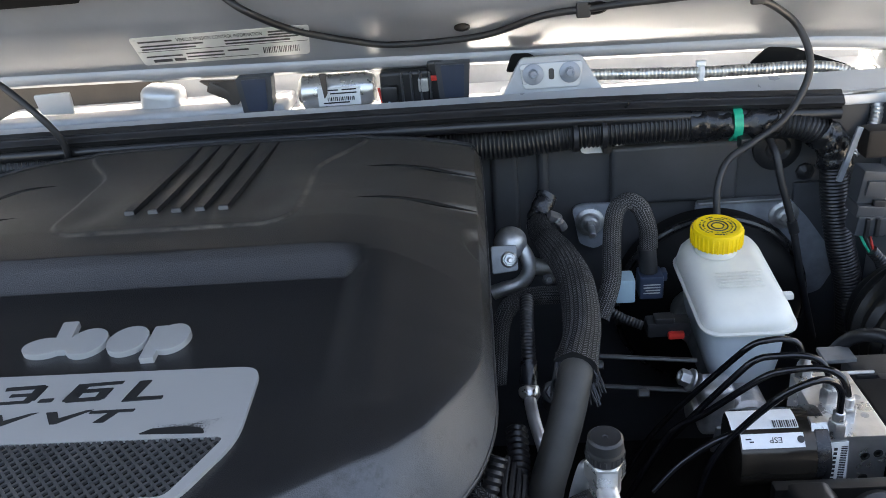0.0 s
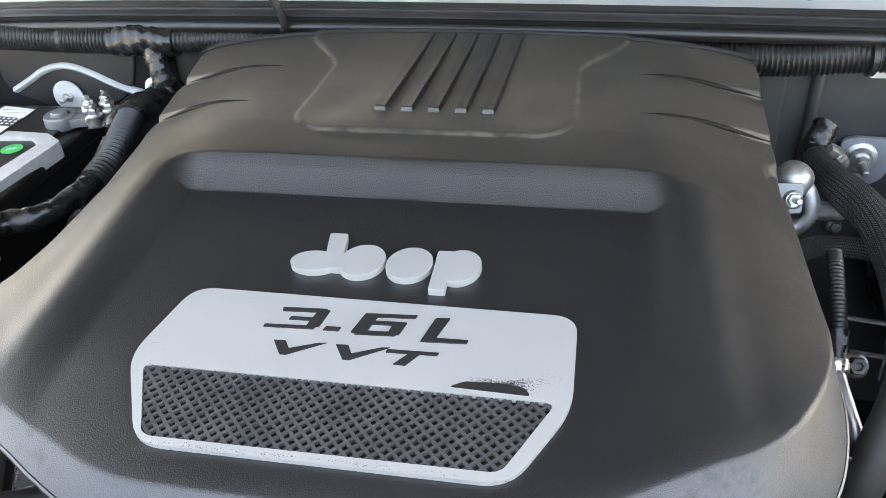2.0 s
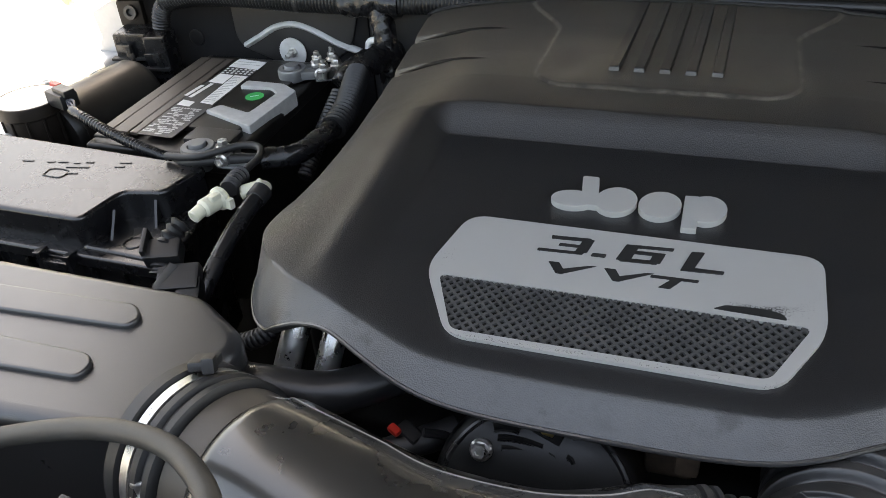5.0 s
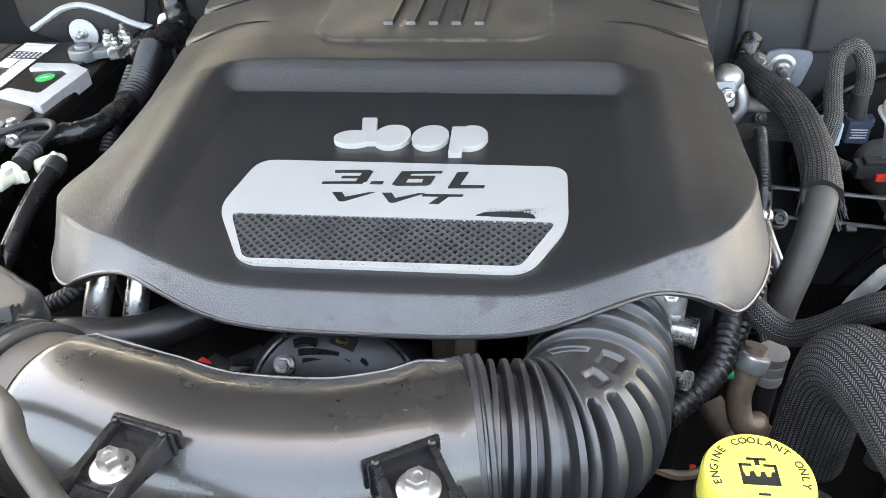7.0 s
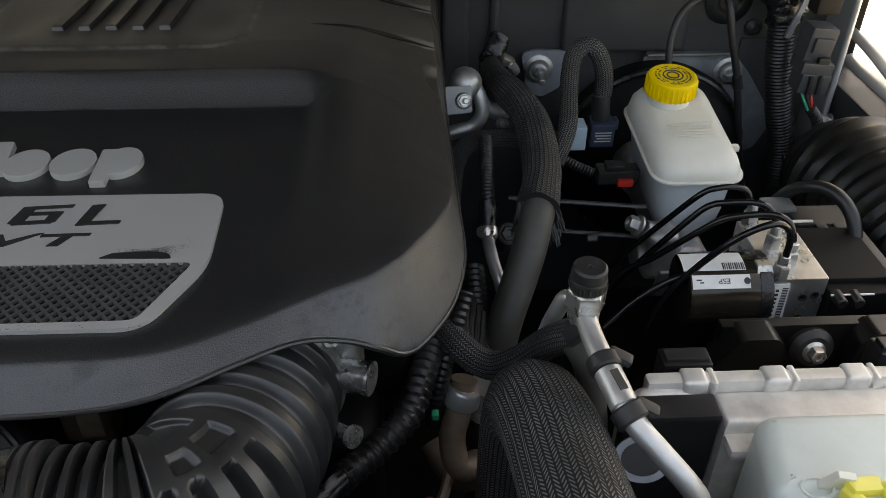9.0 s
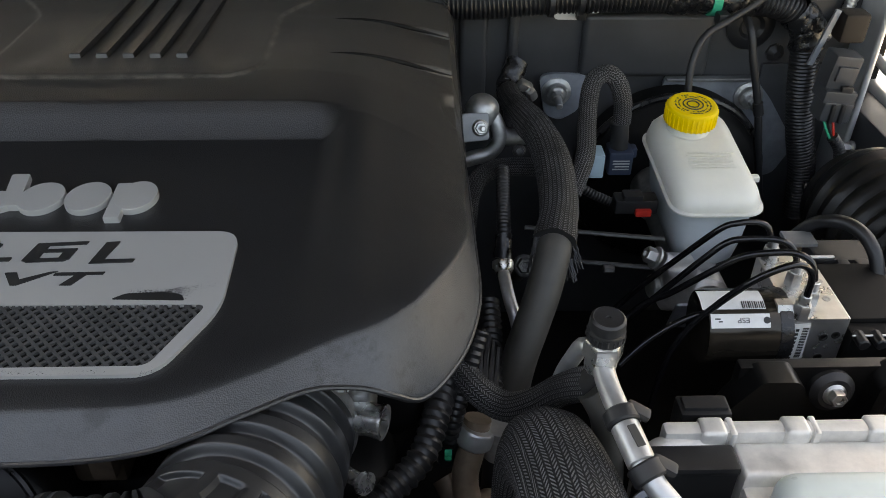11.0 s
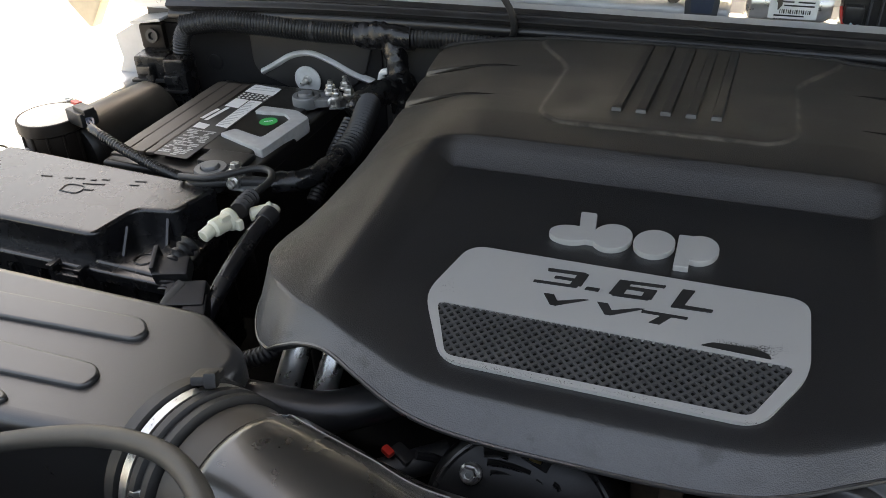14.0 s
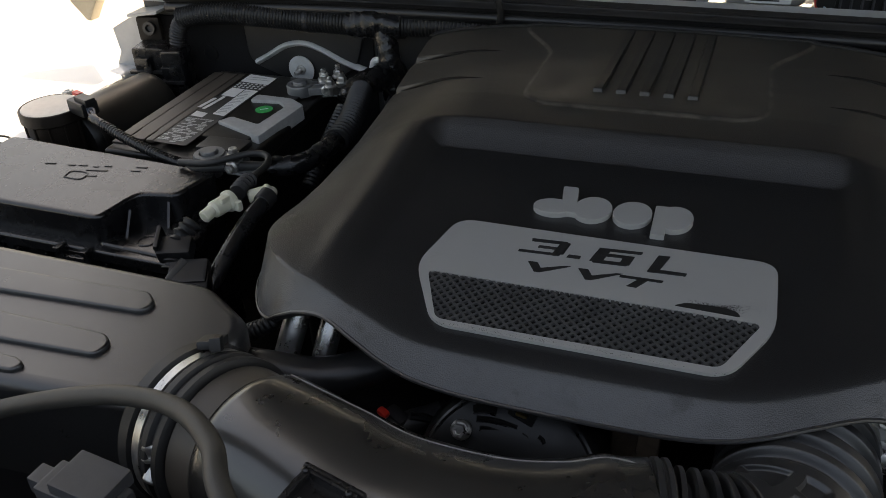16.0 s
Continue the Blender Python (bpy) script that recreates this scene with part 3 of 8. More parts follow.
def bay_walls():
    for side, x in (("left", -1.0), ("right", 0.455)):
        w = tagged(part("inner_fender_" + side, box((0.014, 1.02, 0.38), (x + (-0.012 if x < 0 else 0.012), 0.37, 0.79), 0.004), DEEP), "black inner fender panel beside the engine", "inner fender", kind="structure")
    # outer fenders, painted, with a rolled inner edge
    left = [(-1.42, -0.14), (-0.985, -0.14), (-0.985, 0.62), (-1.02, 0.86), (-1.02, 1.0), (-1.42, 1.0)]
    right = [(0.474, -0.14), (0.530, -0.14), (0.530, 1.0), (0.474, 1.0), (0.472, 0.80), (0.474, 0.60)]
    f = tagged(part("fender_left", prism(left, 0.985, 1.02, 0.008, 3), PAINT), "silver painted front fender with slotted holes", "fender", kind="structure")
    for x, y in ((-1.032, 0.616), (-1.021, 0.549)):
        part("hole_edge", sweep([(x + 0.016 * math.cos(t), y + 0.010 * math.sin(t), 1.0204) for t in np.linspace(0, 2 * math.pi, 25)], 0.0014, 6, 0.003, ends=False), DEEP, f)
    f = tagged(part("fender_right", prism(right, 0.955, 1.002, 0.008, 3), PAINT), "silver painted front fender beside the bay", "fender", kind="structure")
    part("rolled_edge", sweep([(0.478, 0.99, 1.030), (0.476, 0.86, 1.025), (0.475, 0.76, 1.012), (0.477, 0.60, 1.000)], 0.006, 10, 0.01), PAINT, f)
    part("apron", box((0.034, 1.10, 0.040), (0.454, 0.42, 0.974), 0.003), SLATE, f, "dark grey inner apron")
    # silver corner flanges by the firewall
    c = tagged(part("corner_flange_left", prism([(-1.062, 0.985), (-0.935, 0.985), (-0.932, 1.112), (-0.945, 1.112), (-1.019, 1.090), (-1.050, 1.074), (-1.046, 1.040), (-1.062, 1.010)], -0.003, 0.003, 0.001, 2, pose(0, 0.880, 0, 90)), PAINTDULL), "dull silver upright flange at the firewall corner", "flange", kind="structure")
    part("return", box((0.050, 0.040, 0.004), (-0.965, 0.862, 1.109), 0.001, 2, (0, -8, 0)), PAINTDULL, c)
    c = tagged(part("corner_flange_right", box((0.005, 0.068, 0.24), (0.430, 0.860, 1.01), 0.002), PAINTDULL), "dull silver upright flange at the firewall corner", "flange", kind="structure")
    part("front_edge", rod((0.4300, 0.8250, 0.930), (0.4300, 0.8250, 1.128), 0.0034, 10), PAINT, c)
    part("screw", hexbolt((0.4250, 0.806, 0.962), (-1, 0, 0.1), 0.010, 0.012), ZINC, c)
    part("corner_filler", box((0.060, 0.016, 0.40), (0.455, 0.905, 0.90), 0.004), DEEP, c)
    tagged(part("chassis_floor", box((1.5, 1.1, 0.03), (XC, 0.36, 0.66), 0.004), DEEP), "near-black frame and splash floor below the engine", "chassis floor", kind="structure")
    # Never in view; made tall so the intake tube reflects dark.
    tagged(part("unseen_front_panel", box((1.5, 0.02, 0.58), (XC, -0.12, 0.87), 0.004), DEEP), "unseen dark panel across the front that darkens reflections", "front panel", kind="structure")


def hood_fall(x):
    """How far the hood's rear edge drops or rises along its width."""
    return (0.012 - 0.05 * (x + 0.99) / 1.41) * 0.6


def before_hood(p, gap=0.0):
    """Slides a point along the line from the first standpoint until it lies just before the hood's underside."""
    x, y, z = p
    k = (EYE - z) / y
    bow = 0.010 * (2 * (x + 0.99) / 1.41 - 1) ** 2
    at = max((hood_fall(x) + 1.7704 - 0.6 * bow - EYE) / (0.6 - k), 0.818) - gap
    return Vector((x * at / y, at, EYE - k * at))


def hood():
    h = thing("hood", (XC, 0.96, 1.17), "raised silver hood, grey-shaded underside, label and washer hose on it", "hood")
    # folded sheet: lip, inner face, then the underside that leans forward over the bay
    def strip(ys_zs, x0, x1, bow, n=40):
        verts, faces = [], []
        k = len(ys_zs)
        for i in range(n + 1):
            u = i / n
            x = x0 + (x1 - x0) * u
            for y, z in ys_zs:
                drop = 0.010 * max(0.0, (x - 0.30) / 0.2) ** 2 if z < 1.25 else 0.0
                verts.append((x, y - bow * (2 * (x + 0.99) / 1.41 - 1) ** 2, z + hood_fall(x) - drop))
        for i in range(n):
            for j in range(k - 1):
                a = i * k + j
                faces.append((a, a + 1, a + 1 + k, a + k))
        return verts, faces
    outline = [(0.982, 1.192), (0.970, 1.188), (0.950, 1.186), (0.944, 1.190), (0.942, 1.197), (0.944, 1.202), (0.938, 1.2076), (0.900, 1.2304), (0.860, 1.2544), (0.842, 1.265), (0.828, 1.277), (0.818, 1.302), (0.66, 1.51), (0.32, 1.90), (0.16, 2.03), (0.10, 2.02)]
    panel = part("inner_panel", strip(outline, -1.00, 0.56, 0.010), SHADEDPAINT, h, "silver underside with a folded lip, its shade in the paint colour")
    mod = panel.modifiers.new("thickness", "SOLIDIFY")
    mod.thickness, mod.offset = 0.012, 1.0
    outer = [(0.982, 1.190), (0.982, 1.25), (0.93, 1.36), (0.40, 1.93), (0.16, 2.08), (0.08, 2.02)]
    part("outer_skin", strip(outer, -1.01, 0.57, 0.010), PAINT, h)
    liner = [(0.796, 1.316), (0.636, 1.505), (0.300, 1.885), (0.20, 1.975)]
    part("liner", strip(liner, -0.88, 0.47, 0.010), LINER, h, "black felt liner").modifiers.new("thickness", "SOLIDIFY").thickness = 0.012
    part("liner_edge", box((0.50, 0.02, 0.05), (-0.64, 0.800, 1.318), 0.006, 3, (38, 0, 0)), LINER, h)
    def on_panel(x, z, out=0.0):
        """A pose on the down-facing inner panel above the lip."""
        return turn_to(before_hood((x, 0.944 - (z - hood_fall(x) - 1.217) * 0.80, z), out), (0, -0.514, -0.857))
    for x, z, r in ((-0.026, 1.220, 0.0085), (0.120, 1.232, 0.013), (0.205, 1.240, 0.011)):
        part("hole", lathe([(r, 0), (r, 0.001), (r * 0.8, 0.001), (r * 0.75, 0.0003), (0, 0.0003)], on_panel(x, z, 0.0008) @ Matrix.Diagonal((1.0, 1.3, 1, 1)), 20), DEEP, h)
    for x, z in ((0.107, 1.231), (0.292, 1.232)):
        part("cable_clip", merge(box((0.010, 0.016, 0.012), tuple(on_panel(x, z, 0.004).translation), 0.002), box((0.014, 0.008, 0.016), tuple(on_panel(x, z, 0.010).translation), 0.002)), BLACK, h)
    mid, along, across = Vector((-0.2871, 0.8926, 1.2283)), Vector((0.958, -0.052, 0.0105)), Vector((0.59, -2.290, 1.362))
    face = Matrix.Translation(mid + Vector((0, -0.514, -0.857)) * 0.0016) @ Matrix((along, across, Vector((0, -0.514, -0.857)))).transposed().to_4x4()
    lab = part("emission_label", sheet(rounded([(-0.102, -0.0165), (0.102, -0.0165), (0.102, 0.0165), (-0.102, 0.0165)], 0.004), 0.0006, face), LABEL, h, "white printed information label")
    up = face @ pose(0, 0, 0.0007)
    part("print", lettering("VEHICLE EMISSION CONTROL INFORMATION", 0.006, up @ pose(0.0, 0.0115, 0), 0.0001, width=0.098, height=0.0036), INK, lab)
    rows = [(-0.094, -0.054, 0.0115), (0.056, 0.096, 0.0125), (0.056, 0.096, 0.0095), (-0.094, -0.02, 0.0065), (-0.094, -0.03, 0.003), (0.005, 0.09, 0.0065), (0.005, 0.08, 0.003), (-0.094, -0.05, -0.006), (-0.045, 0.0, -0.005), (-0.045, 0.0, -0.009), (0.005, 0.03, -0.005)]
    part("print", bars(rows, up, 0.0016), INK, lab)
    part("print", bars([(-0.088, -0.065, -0.0115), (-0.062, -0.048, -0.0115)], up, 0.0034), INK, lab)
    part("print", bars([(-0.1, 0.1, 0.0002), (-0.047, 0.04, -0.0125)], up, 0.0004), INK, lab)
    code = [(0.047 + 0.0021 * i, 0.047 + 0.0021 * i + (0.0008 if i % 3 else 0.0014), -0.008) for i in range(21)]
    part("bar_code", bars(code, up, 0.0075), INK, lab)
    # tan corner at the side of the hood
    corner = [(-0.064, 0.02), (0.010, -0.070), (0.016, -0.070), (0.078, 0.02)]
    part("corner_trim", prism(corner, 0, 0.02, 0.004, 2, pose(-1.105, 0.90, 1.150, 90, 0, 0)), TAN, h, "tan hood corner")


def hood_seal():
    def lips(s, L, a):
        return 1 + 0.18 * np.cos(3 * a) + 0.10 * np.cos(7 * a)
    s = thing("hood_seal", (XC, 0.845, 1.13), "long black rubber hood seal clipped along the cowl edge", "seal")
    path = [(-0.925, 0.853, 1.136), (-0.70, 0.848, 1.147), (-0.40, 0.846, 1.150), (0.0, 0.846, 1.148), (0.2, 0.848, 1.143), (0.365, 0.853, 1.134)]
    part("bulb", sweep([(x, y - 0.001, z - 0.003) for x, y, z in path], 0.0092, 24, 0.01, lips), SEAL, s)
    part("lip", sweep([(x, y - 0.004, z - 0.016) for x, y, z in path], 0.0066, 16, 0.01), SEAL, s)
    part("carrier", sweep([(x, y + 0.012, z - 0.013) for x, y, z in path], 0.007, 12, 0.01), SEAL, s)


def main_loom():
    w = thing("main_wiring_loom", (XC, 0.85, 1.09), "thick corrugated black wiring loom along the firewall with green tape", "wiring loom")
    part("conduit", conduit([(-0.905, 0.847, 1.108), (-0.85, 0.846, 1.118), (-0.78, 0.845, 1.118), (-0.72, 0.845, 1.116), (-0.65, 0.845, 1.116)], 0.0142, 18, 0.0044, 0.06), BLACK, w)
    part("tape", tape_wrap([(-0.655, 0.845, 1.116), (-0.62, 0.844, 1.118), (-0.585, 0.845, 1.117)], 0.0178, 18, 2), TAPE, w)
    part("conduit", conduit([(-0.590, 0.845, 1.117), (-0.52, 0.848, 1.118), (-0.42, 0.852, 1.117), (-0.25, 0.855, 1.117), (-0.12, 0.852, 1.113), (-0.043, 0.850, 1.108)], 0.0125, 16, 0.0044, 0.06), BLACK, w)
    part("conduit", conduit([(-0.050, 0.850, 1.108), (0.02, 0.850, 1.108), (0.08, 0.850, 1.113), (0.14, 0.850, 1.115), (0.215, 0.850, 1.116)], 0.0155, 18, 0.0046, 0.065), BLACK, w)
    part("tape", tape_wrap([(0.208, 0.850, 1.116), (0.25, 0.850, 1.115), (0.30, 0.850, 1.113)], 0.0175, 18, 4), TAPE, w)
    part("green_band", sweep([(0.252, 0.850, 1.115), (0.2565, 0.850, 1.115), (0.261, 0.850, 1.115)], 0.0197, 20, 0.003), GREENTAPE, w, "bright green tape band")
    part("conduit", conduit([(0.295, 0.850, 1.113), (0.33, 0.850, 1.106), (0.352, 0.849, 1.093)], 0.0150, 16, 0.0046, 0.065), BLACK, w)
    part("tape", tape_wrap([(0.345, 0.849, 1.099), (0.360, 0.846, 1.085), (0.364, 0.843, 1.062)], 0.018, 16, 7), TAPE, w)
    part("conduit", conduit([(0.362, 0.842, 1.070), (0.368, 0.838, 1.02), (0.378, 0.834, 0.97), (0.392, 0.832, 0.92), (0.40, 0.83, 0.86)], 0.0150, 18, 0.0040, 0.035), SEAL, w)
    part("branch", tape_wrap([(-0.612, 0.842, 1.112), (-0.605, 0.835, 1.092), (-0.600, 0.830, 1.068), (-0.596, 0.825, 1.03)], 0.0135, 14, 3), TAPE, w)
    part("branch", conduit([(-0.898, 0.846, 1.110), (-0.915, 0.845, 1.085), (-0.918, 0.843, 1.04), (-0.915, 0.84, 0.96)], 0.011, 12), BLACK, w)
    for x, z, r in ((-0.715, 1.116, 0.0158), (-0.648, 1.117, 0.0175), (0.088, 1.113, 0.0175), (0.118, 1.115, 0.0175)):
        part("cable_tie", sweep([(x - 0.002, 0.846, z), (x, 0.846, z), (x + 0.003, 0.846, z)], r, 18, 0.0015), BLACK, w)


# ---- the engine cover ----
LIP = [(-0.275, 0.288, 1.079), (-0.22, 0.288, 1.080), (-0.185, 0.291, 1.082), (-0.160, 0.297, 1.086), (-0.135, 0.309, 1.089), (-0.105, 0.326, 1.088), (-0.080, 0.334, 1.081), (-0.062, 0.337, 1.072),
       (-0.048, 0.345, 1.060), (-0.034, 0.362, 1.057), (-0.018, 0.395, 1.056), (-0.0085, 0.440, 1.057), (-0.0085, 0.500, 1.057), (-0.009, 0.560, 1.057), (-0.0095, 0.590, 1.058), (-0.010, 0.610, 1.059), (-0.010, 0.640, 1.062), (-0.0105, 0.662, 1.066),
       (-0.0108, 0.700, 1.074), (-0.012, 0.760, 1.089), (-0.014, 0.807, 1.108), (-0.022, 0.814, 1.111), (-0.075, 0.818, 1.122), (-0.14, 0.824, 1.130), (-0.275, 0.830, 1.137)]
# top edge of the turned-down skirt, point for point with the lip
CREST = [(-0.2750, 0.3065), (-0.2200, 0.3074), (-0.1867, 0.3089), (-0.1624, 0.3146), (-0.1402, 0.3245), (-0.1141, 0.3386), (-0.0919, 0.3501), (-0.0739, 0.3594),
         (-0.0592, 0.3716), (-0.0441, 0.3908), (-0.0270, 0.4258), (-0.0158, 0.4672), (-0.0145, 0.5120), (-0.0150, 0.5620), (-0.0158, 0.5880), (-0.0165, 0.6070),
         (-0.0170, 0.6400), (-0.0175, 0.6650), (-0.0180, 0.7010), (-0.0185, 0.7580), (-0.0195, 0.8010), (-0.0265, 0.8080), (-0.0760, 0.8120), (-0.1410, 0.8180),
         (-0.2750, 0.8240)]


def cover_outline(step=0.004):
    """Lip and crest of the whole outline, mirrored about the middle of the bay, evenly walked in step."""
    half = np.hstack([np.array(LIP), np.array(CREST)])
    other = (half * [-1, 1, 1, -1, 1] + [2 * XC, 0, 0, 2 * XC, 0])[::-1][1:-1]
    # the passenger side corner hangs less deep than the other
    other[:, 2] += 0.002 * np.exp(-((other[:, 1] - 0.36) / 0.05) ** 2) * (other[:, 0] < -0.44)
    wide = 0.007 * step_up(0.330, 0.375, other[:, 1]) * (other[:, 0] < -0.44) * np.clip((0.84 - other[:, 1]) / 0.08, 0, 1)
    other[:, 0] -= wide
    other[:, 3] -= wide
    hug = (0.42 * np.exp(-((other[:, 1] - 0.40) / 0.07) ** 2) * (other[:, 0] < -0.44))[:, None]
    other[:, 3:] += (other[:, :2] - other[:, 3:]) * hug
    p = np.vstack([half, other])
    n = len(p)
    out = []
    for k in range(n):
        a, b, c, d = p[k - 1], p[k], p[(k + 1) % n], p[(k + 2) % n]
        for u in np.linspace(0, 1, 40, endpoint=False):
            out.append(0.5 * (2 * b + (c - a) * u + (2 * a - 5 * b + 4 * c - d) * u * u + (3 * b - a - 3 * c + d) * u ** 3))
    out = np.array(out + out[:1])
    far = np.concatenate([[0], np.cumsum(np.linalg.norm(np.diff(out[:, :3], axis=0), axis=1))])
    want = np.linspace(0, far[-1], int(far[-1] / step) + 1)[:-1]
    return np.stack([np.interp(want, far, out[:, q]) for q in range(5)], 1)


def step_up(a, b, v):
    t = np.clip((v - a) / (b - a), 0, 1)
    return t * t * (3 - 2 * t)


def panel_edge(dx, y):
    """Signed distance to the outline of the raised panel at the back: a U that flares out behind."""
    qx = dx - 0.040 * step_up(0.735, 0.815, y) - (0.106 - 0.032)
    qy = (0.607 + 0.032) - y
    both = np.hypot(np.maximum(qx, 0), np.maximum(qy, 0)) - 0.032
    return np.where((qx > 0) & (qy > 0), both, np.maximum(qx, qy) - 0.032)


def cover_height(x, y):
    dx = np.abs(x - XC)
    top = np.interp(y, [0.28, 0.33, 0.40, 0.48, 0.56, 0.62, 0.68, 0.75, 0.80, 0.84], [1.094, 1.098, 1.107, 1.121, 1.136, 1.1365, 1.1340, 1.1335, 1.135, 1.136])
    # domed sides that fall to the lower lip
    rim_z = np.interp(y, [0.30, 0.36, 0.40, 0.44, 0.48, 0.52, 0.56, 0.60, 0.66, 0.70, 0.76, 0.80, 0.84], [1.094, 1.094, 1.091, 1.083, 1.076, 1.073, 1.073, 1.075, 1.083, 1.092, 1.104, 1.117, 1.123])
    top = top - (top - rim_z) * np.clip((dx - 0.135) / 0.137, 0, 1.1) ** 2.2
    floor_z = 1.101 + 0.083 * (y - 0.376)
    # pressed basin: steep at the back, soft at the sides, open to the front
    bend = 0.10 * np.clip(dx - 0.12, 0, 1) ** 1.5
    rear = 1 - 0.8 * np.clip((y + bend - 0.546) / 0.021, 0, 1) - 0.2 * step_up(0.543, 0.570, y + bend)
    sides = 1 - step_up(0.156, 0.180, dx + 0.02 * step_up(0.30, 0.36, 0.66 - y))
    basin = rear * sides
    z = top * (1 - basin) + np.minimum(floor_z, top) * basin
    # full shoulder along the sides of the basin
    z = z + 0.0032 * np.exp(-((dx + 0.02 * step_up(0.30, 0.36, 0.66 - y) - 0.190) / 0.013) ** 2) * step_up(0.33, 0.41, y) * (1 - step_up(0.52, 0.60, y))
    # raised centre panel at the back
    inside = 1 - step_up(-0.0025, 0.0025, panel_edge(dx, y))
    z = z + 0.0022 * inside
    # shallow dents in the panel's front corners
    for sx in (-1, 1):
        z = z - 0.0035 * np.exp(-(((x - XC - sx * 0.082) / 0.018) ** 2 + ((y - 0.650) / 0.03) ** 2))
    # thumb scoop in the edge
    z = z - 0.0070 * (1 - step_up(0.78, 1.0, np.hypot((x + 0.009) / 0.023, (y - 0.636) / 0.027)))
    # two gills each side
    for y0, y1 in ((0.739, 0.758), (0.659, 0.694)):
        line = y0 + (y1 - y0) * np.clip((dx - 0.150) / 0.105, 0, 1.2) ** 1.6
        ahead = line - y
        fade = step_up(0.185, 0.255, dx)
        z = z - 0.0062 * fade * np.exp(-((ahead - 0.0012) / 0.0023) ** 2)
        z = z - 0.0030 * fade * step_up(-0.0010, 0.0012, ahead) * np.clip(1 - ahead / 0.022, 0, 1)
    return z


def engine_cover():
    c = thing("engine_cover", (XC, 0.55, 1.06), "black grained plastic engine cover with dusty rear and silver badge plate", "engine cover")
    walked = cover_outline(0.0021)
    rim, crest = walked[:, :3], walked[:, 3:]
    n = len(rim)
    mid = np.array([XC, 0.55])
    half_path = rim[:, :2]
    crest_z = cover_height(crest[:, 0], crest[:, 1])
    verts, dust, line, film = [[XC, 0.55, float(cover_height(np.array(XC), np.array(0.55)))]], [0.0], [0.0], [0.0]
    inner = [("top", f) for f in np.linspace(0.0, 1.0, 150)[1:]]
    outer = [("skirt", f) for f in np.linspace(0.0, 1.0, 16)[1:]]
    for zone, f in inner + outer:
        if zone == "top":
            p = mid + (crest - mid) * f
            z = cover_height(p[:, 0], p[:, 1])
            near = np.linalg.norm(crest - p, axis=1)
            chalk_sheen = 0.40 * np.exp(-near / 0.004)
        else:
            p = crest + (half_path - crest) * f
            # a slightly hollow fall with a soft shoulder
            z = crest_z + (rim[:, 2] - crest_z) * (f ** 0.94)
            # whole skirt paler than the top: chalk plus sky sheen
            chalk_sheen = np.ones(n) * (0.7 + 0.3 * min(1, f * 4))
        verts.extend(np.column_stack([p, z]).tolist())
        dx = np.abs(p[:, 0] - XC)
        back = step_up(0.54, 0.66, p[:, 1]) * 0.50 + 0.05 * step_up(0.10, 0.24, dx) + 0.05
        calm = 1 - 0.85 * step_up(0.0, 0.03, 0.17 - dx) * step_up(0.0, 0.02, 0.56 - p[:, 1])
        dust.extend((back * calm).tolist())
        film.extend((chalk_sheen * (1 - step_up(0.46, 0.56, p[:, 1]))).tolist())
        edge = np.exp(-((panel_edge(dx, p[:, 1]) - 0.001) / 0.0024) ** 2) * (p[:, 1] < 0.81)
        line.extend(np.clip(edge * 0.8, 0, 1).tolist())
    m = len(inner) + len(outer)
    faces = [(0, 1 + k, 1 + (k + 1) % n) for k in range(n)]
    for i in range(m - 1):
        for k in range(n):
            a, b = 1 + i * n + k, 1 + i * n + (k + 1) % n
            faces.append((a, a + n, b + n, b))
    # turned-under edge
    base = len(verts)
    for drop, pull in ((0.002, 1.0), (0.006, 0.985)):
        for k in range(n):
            q = mid + (half_path[k] - mid) * pull
            verts.append([q[0], q[1], rim[k, 2] - drop])
            dust.append(0.1)
            line.append(0.0)
            film.append(0.3)
    last = 1 + (m - 1) * n
    for start, nxt in ((last, base), (base, base + n)):
        for k in range(n):
            j = (k + 1) % n
            faces.append((start + k, nxt + k, nxt + j, start + j))
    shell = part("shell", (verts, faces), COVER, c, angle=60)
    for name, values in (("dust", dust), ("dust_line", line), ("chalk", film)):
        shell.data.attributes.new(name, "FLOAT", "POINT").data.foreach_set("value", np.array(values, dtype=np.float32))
    bead = [tuple(p + np.array([0, 0, -0.001])) for p in np.vstack([rim, rim[:2]])[::2]]
    part("edge_bead", sweep(bead, 0.0016, 8, 0.005, ends=False), GRAINED, c, "rolled lower edge")
    back = crest[crest[:, 1] > 0.797]
    back = back[np.argsort(back[:, 0])]
    part("rear_bead", sweep([(x, y - 0.002, float(cover_height(np.array(x), np.array(y))) + 0.0012) for x, y in back[::4]], 0.0021, 8, 0.005), COVER, c, "raised rear edge")
    # black strips for the shade in the slits above the gills
    for y0, y1 in ((0.739, 0.758), (0.659, 0.694)):
        for side in (-1, 1):
            slit = []
            for d in np.linspace(0.148, 0.258, 14):
                x, y = XC + side * d, y0 + (y1 - y0) * max(0.0, (d - 0.150) / 0.105) ** 1.6 + 0.0008
                slit.append((x, y, float(cover_height(np.array(x), np.array(y))) - 0.0006))
            part("gill_slit_shade", sweep(slit, 0.0021, 8, 0.004, lambda s, L, a: 0.15 + 0.85 * min(1.0, s / L * 4) * min(1.0, (L - s) / L * 2.5)), DEEP, c)
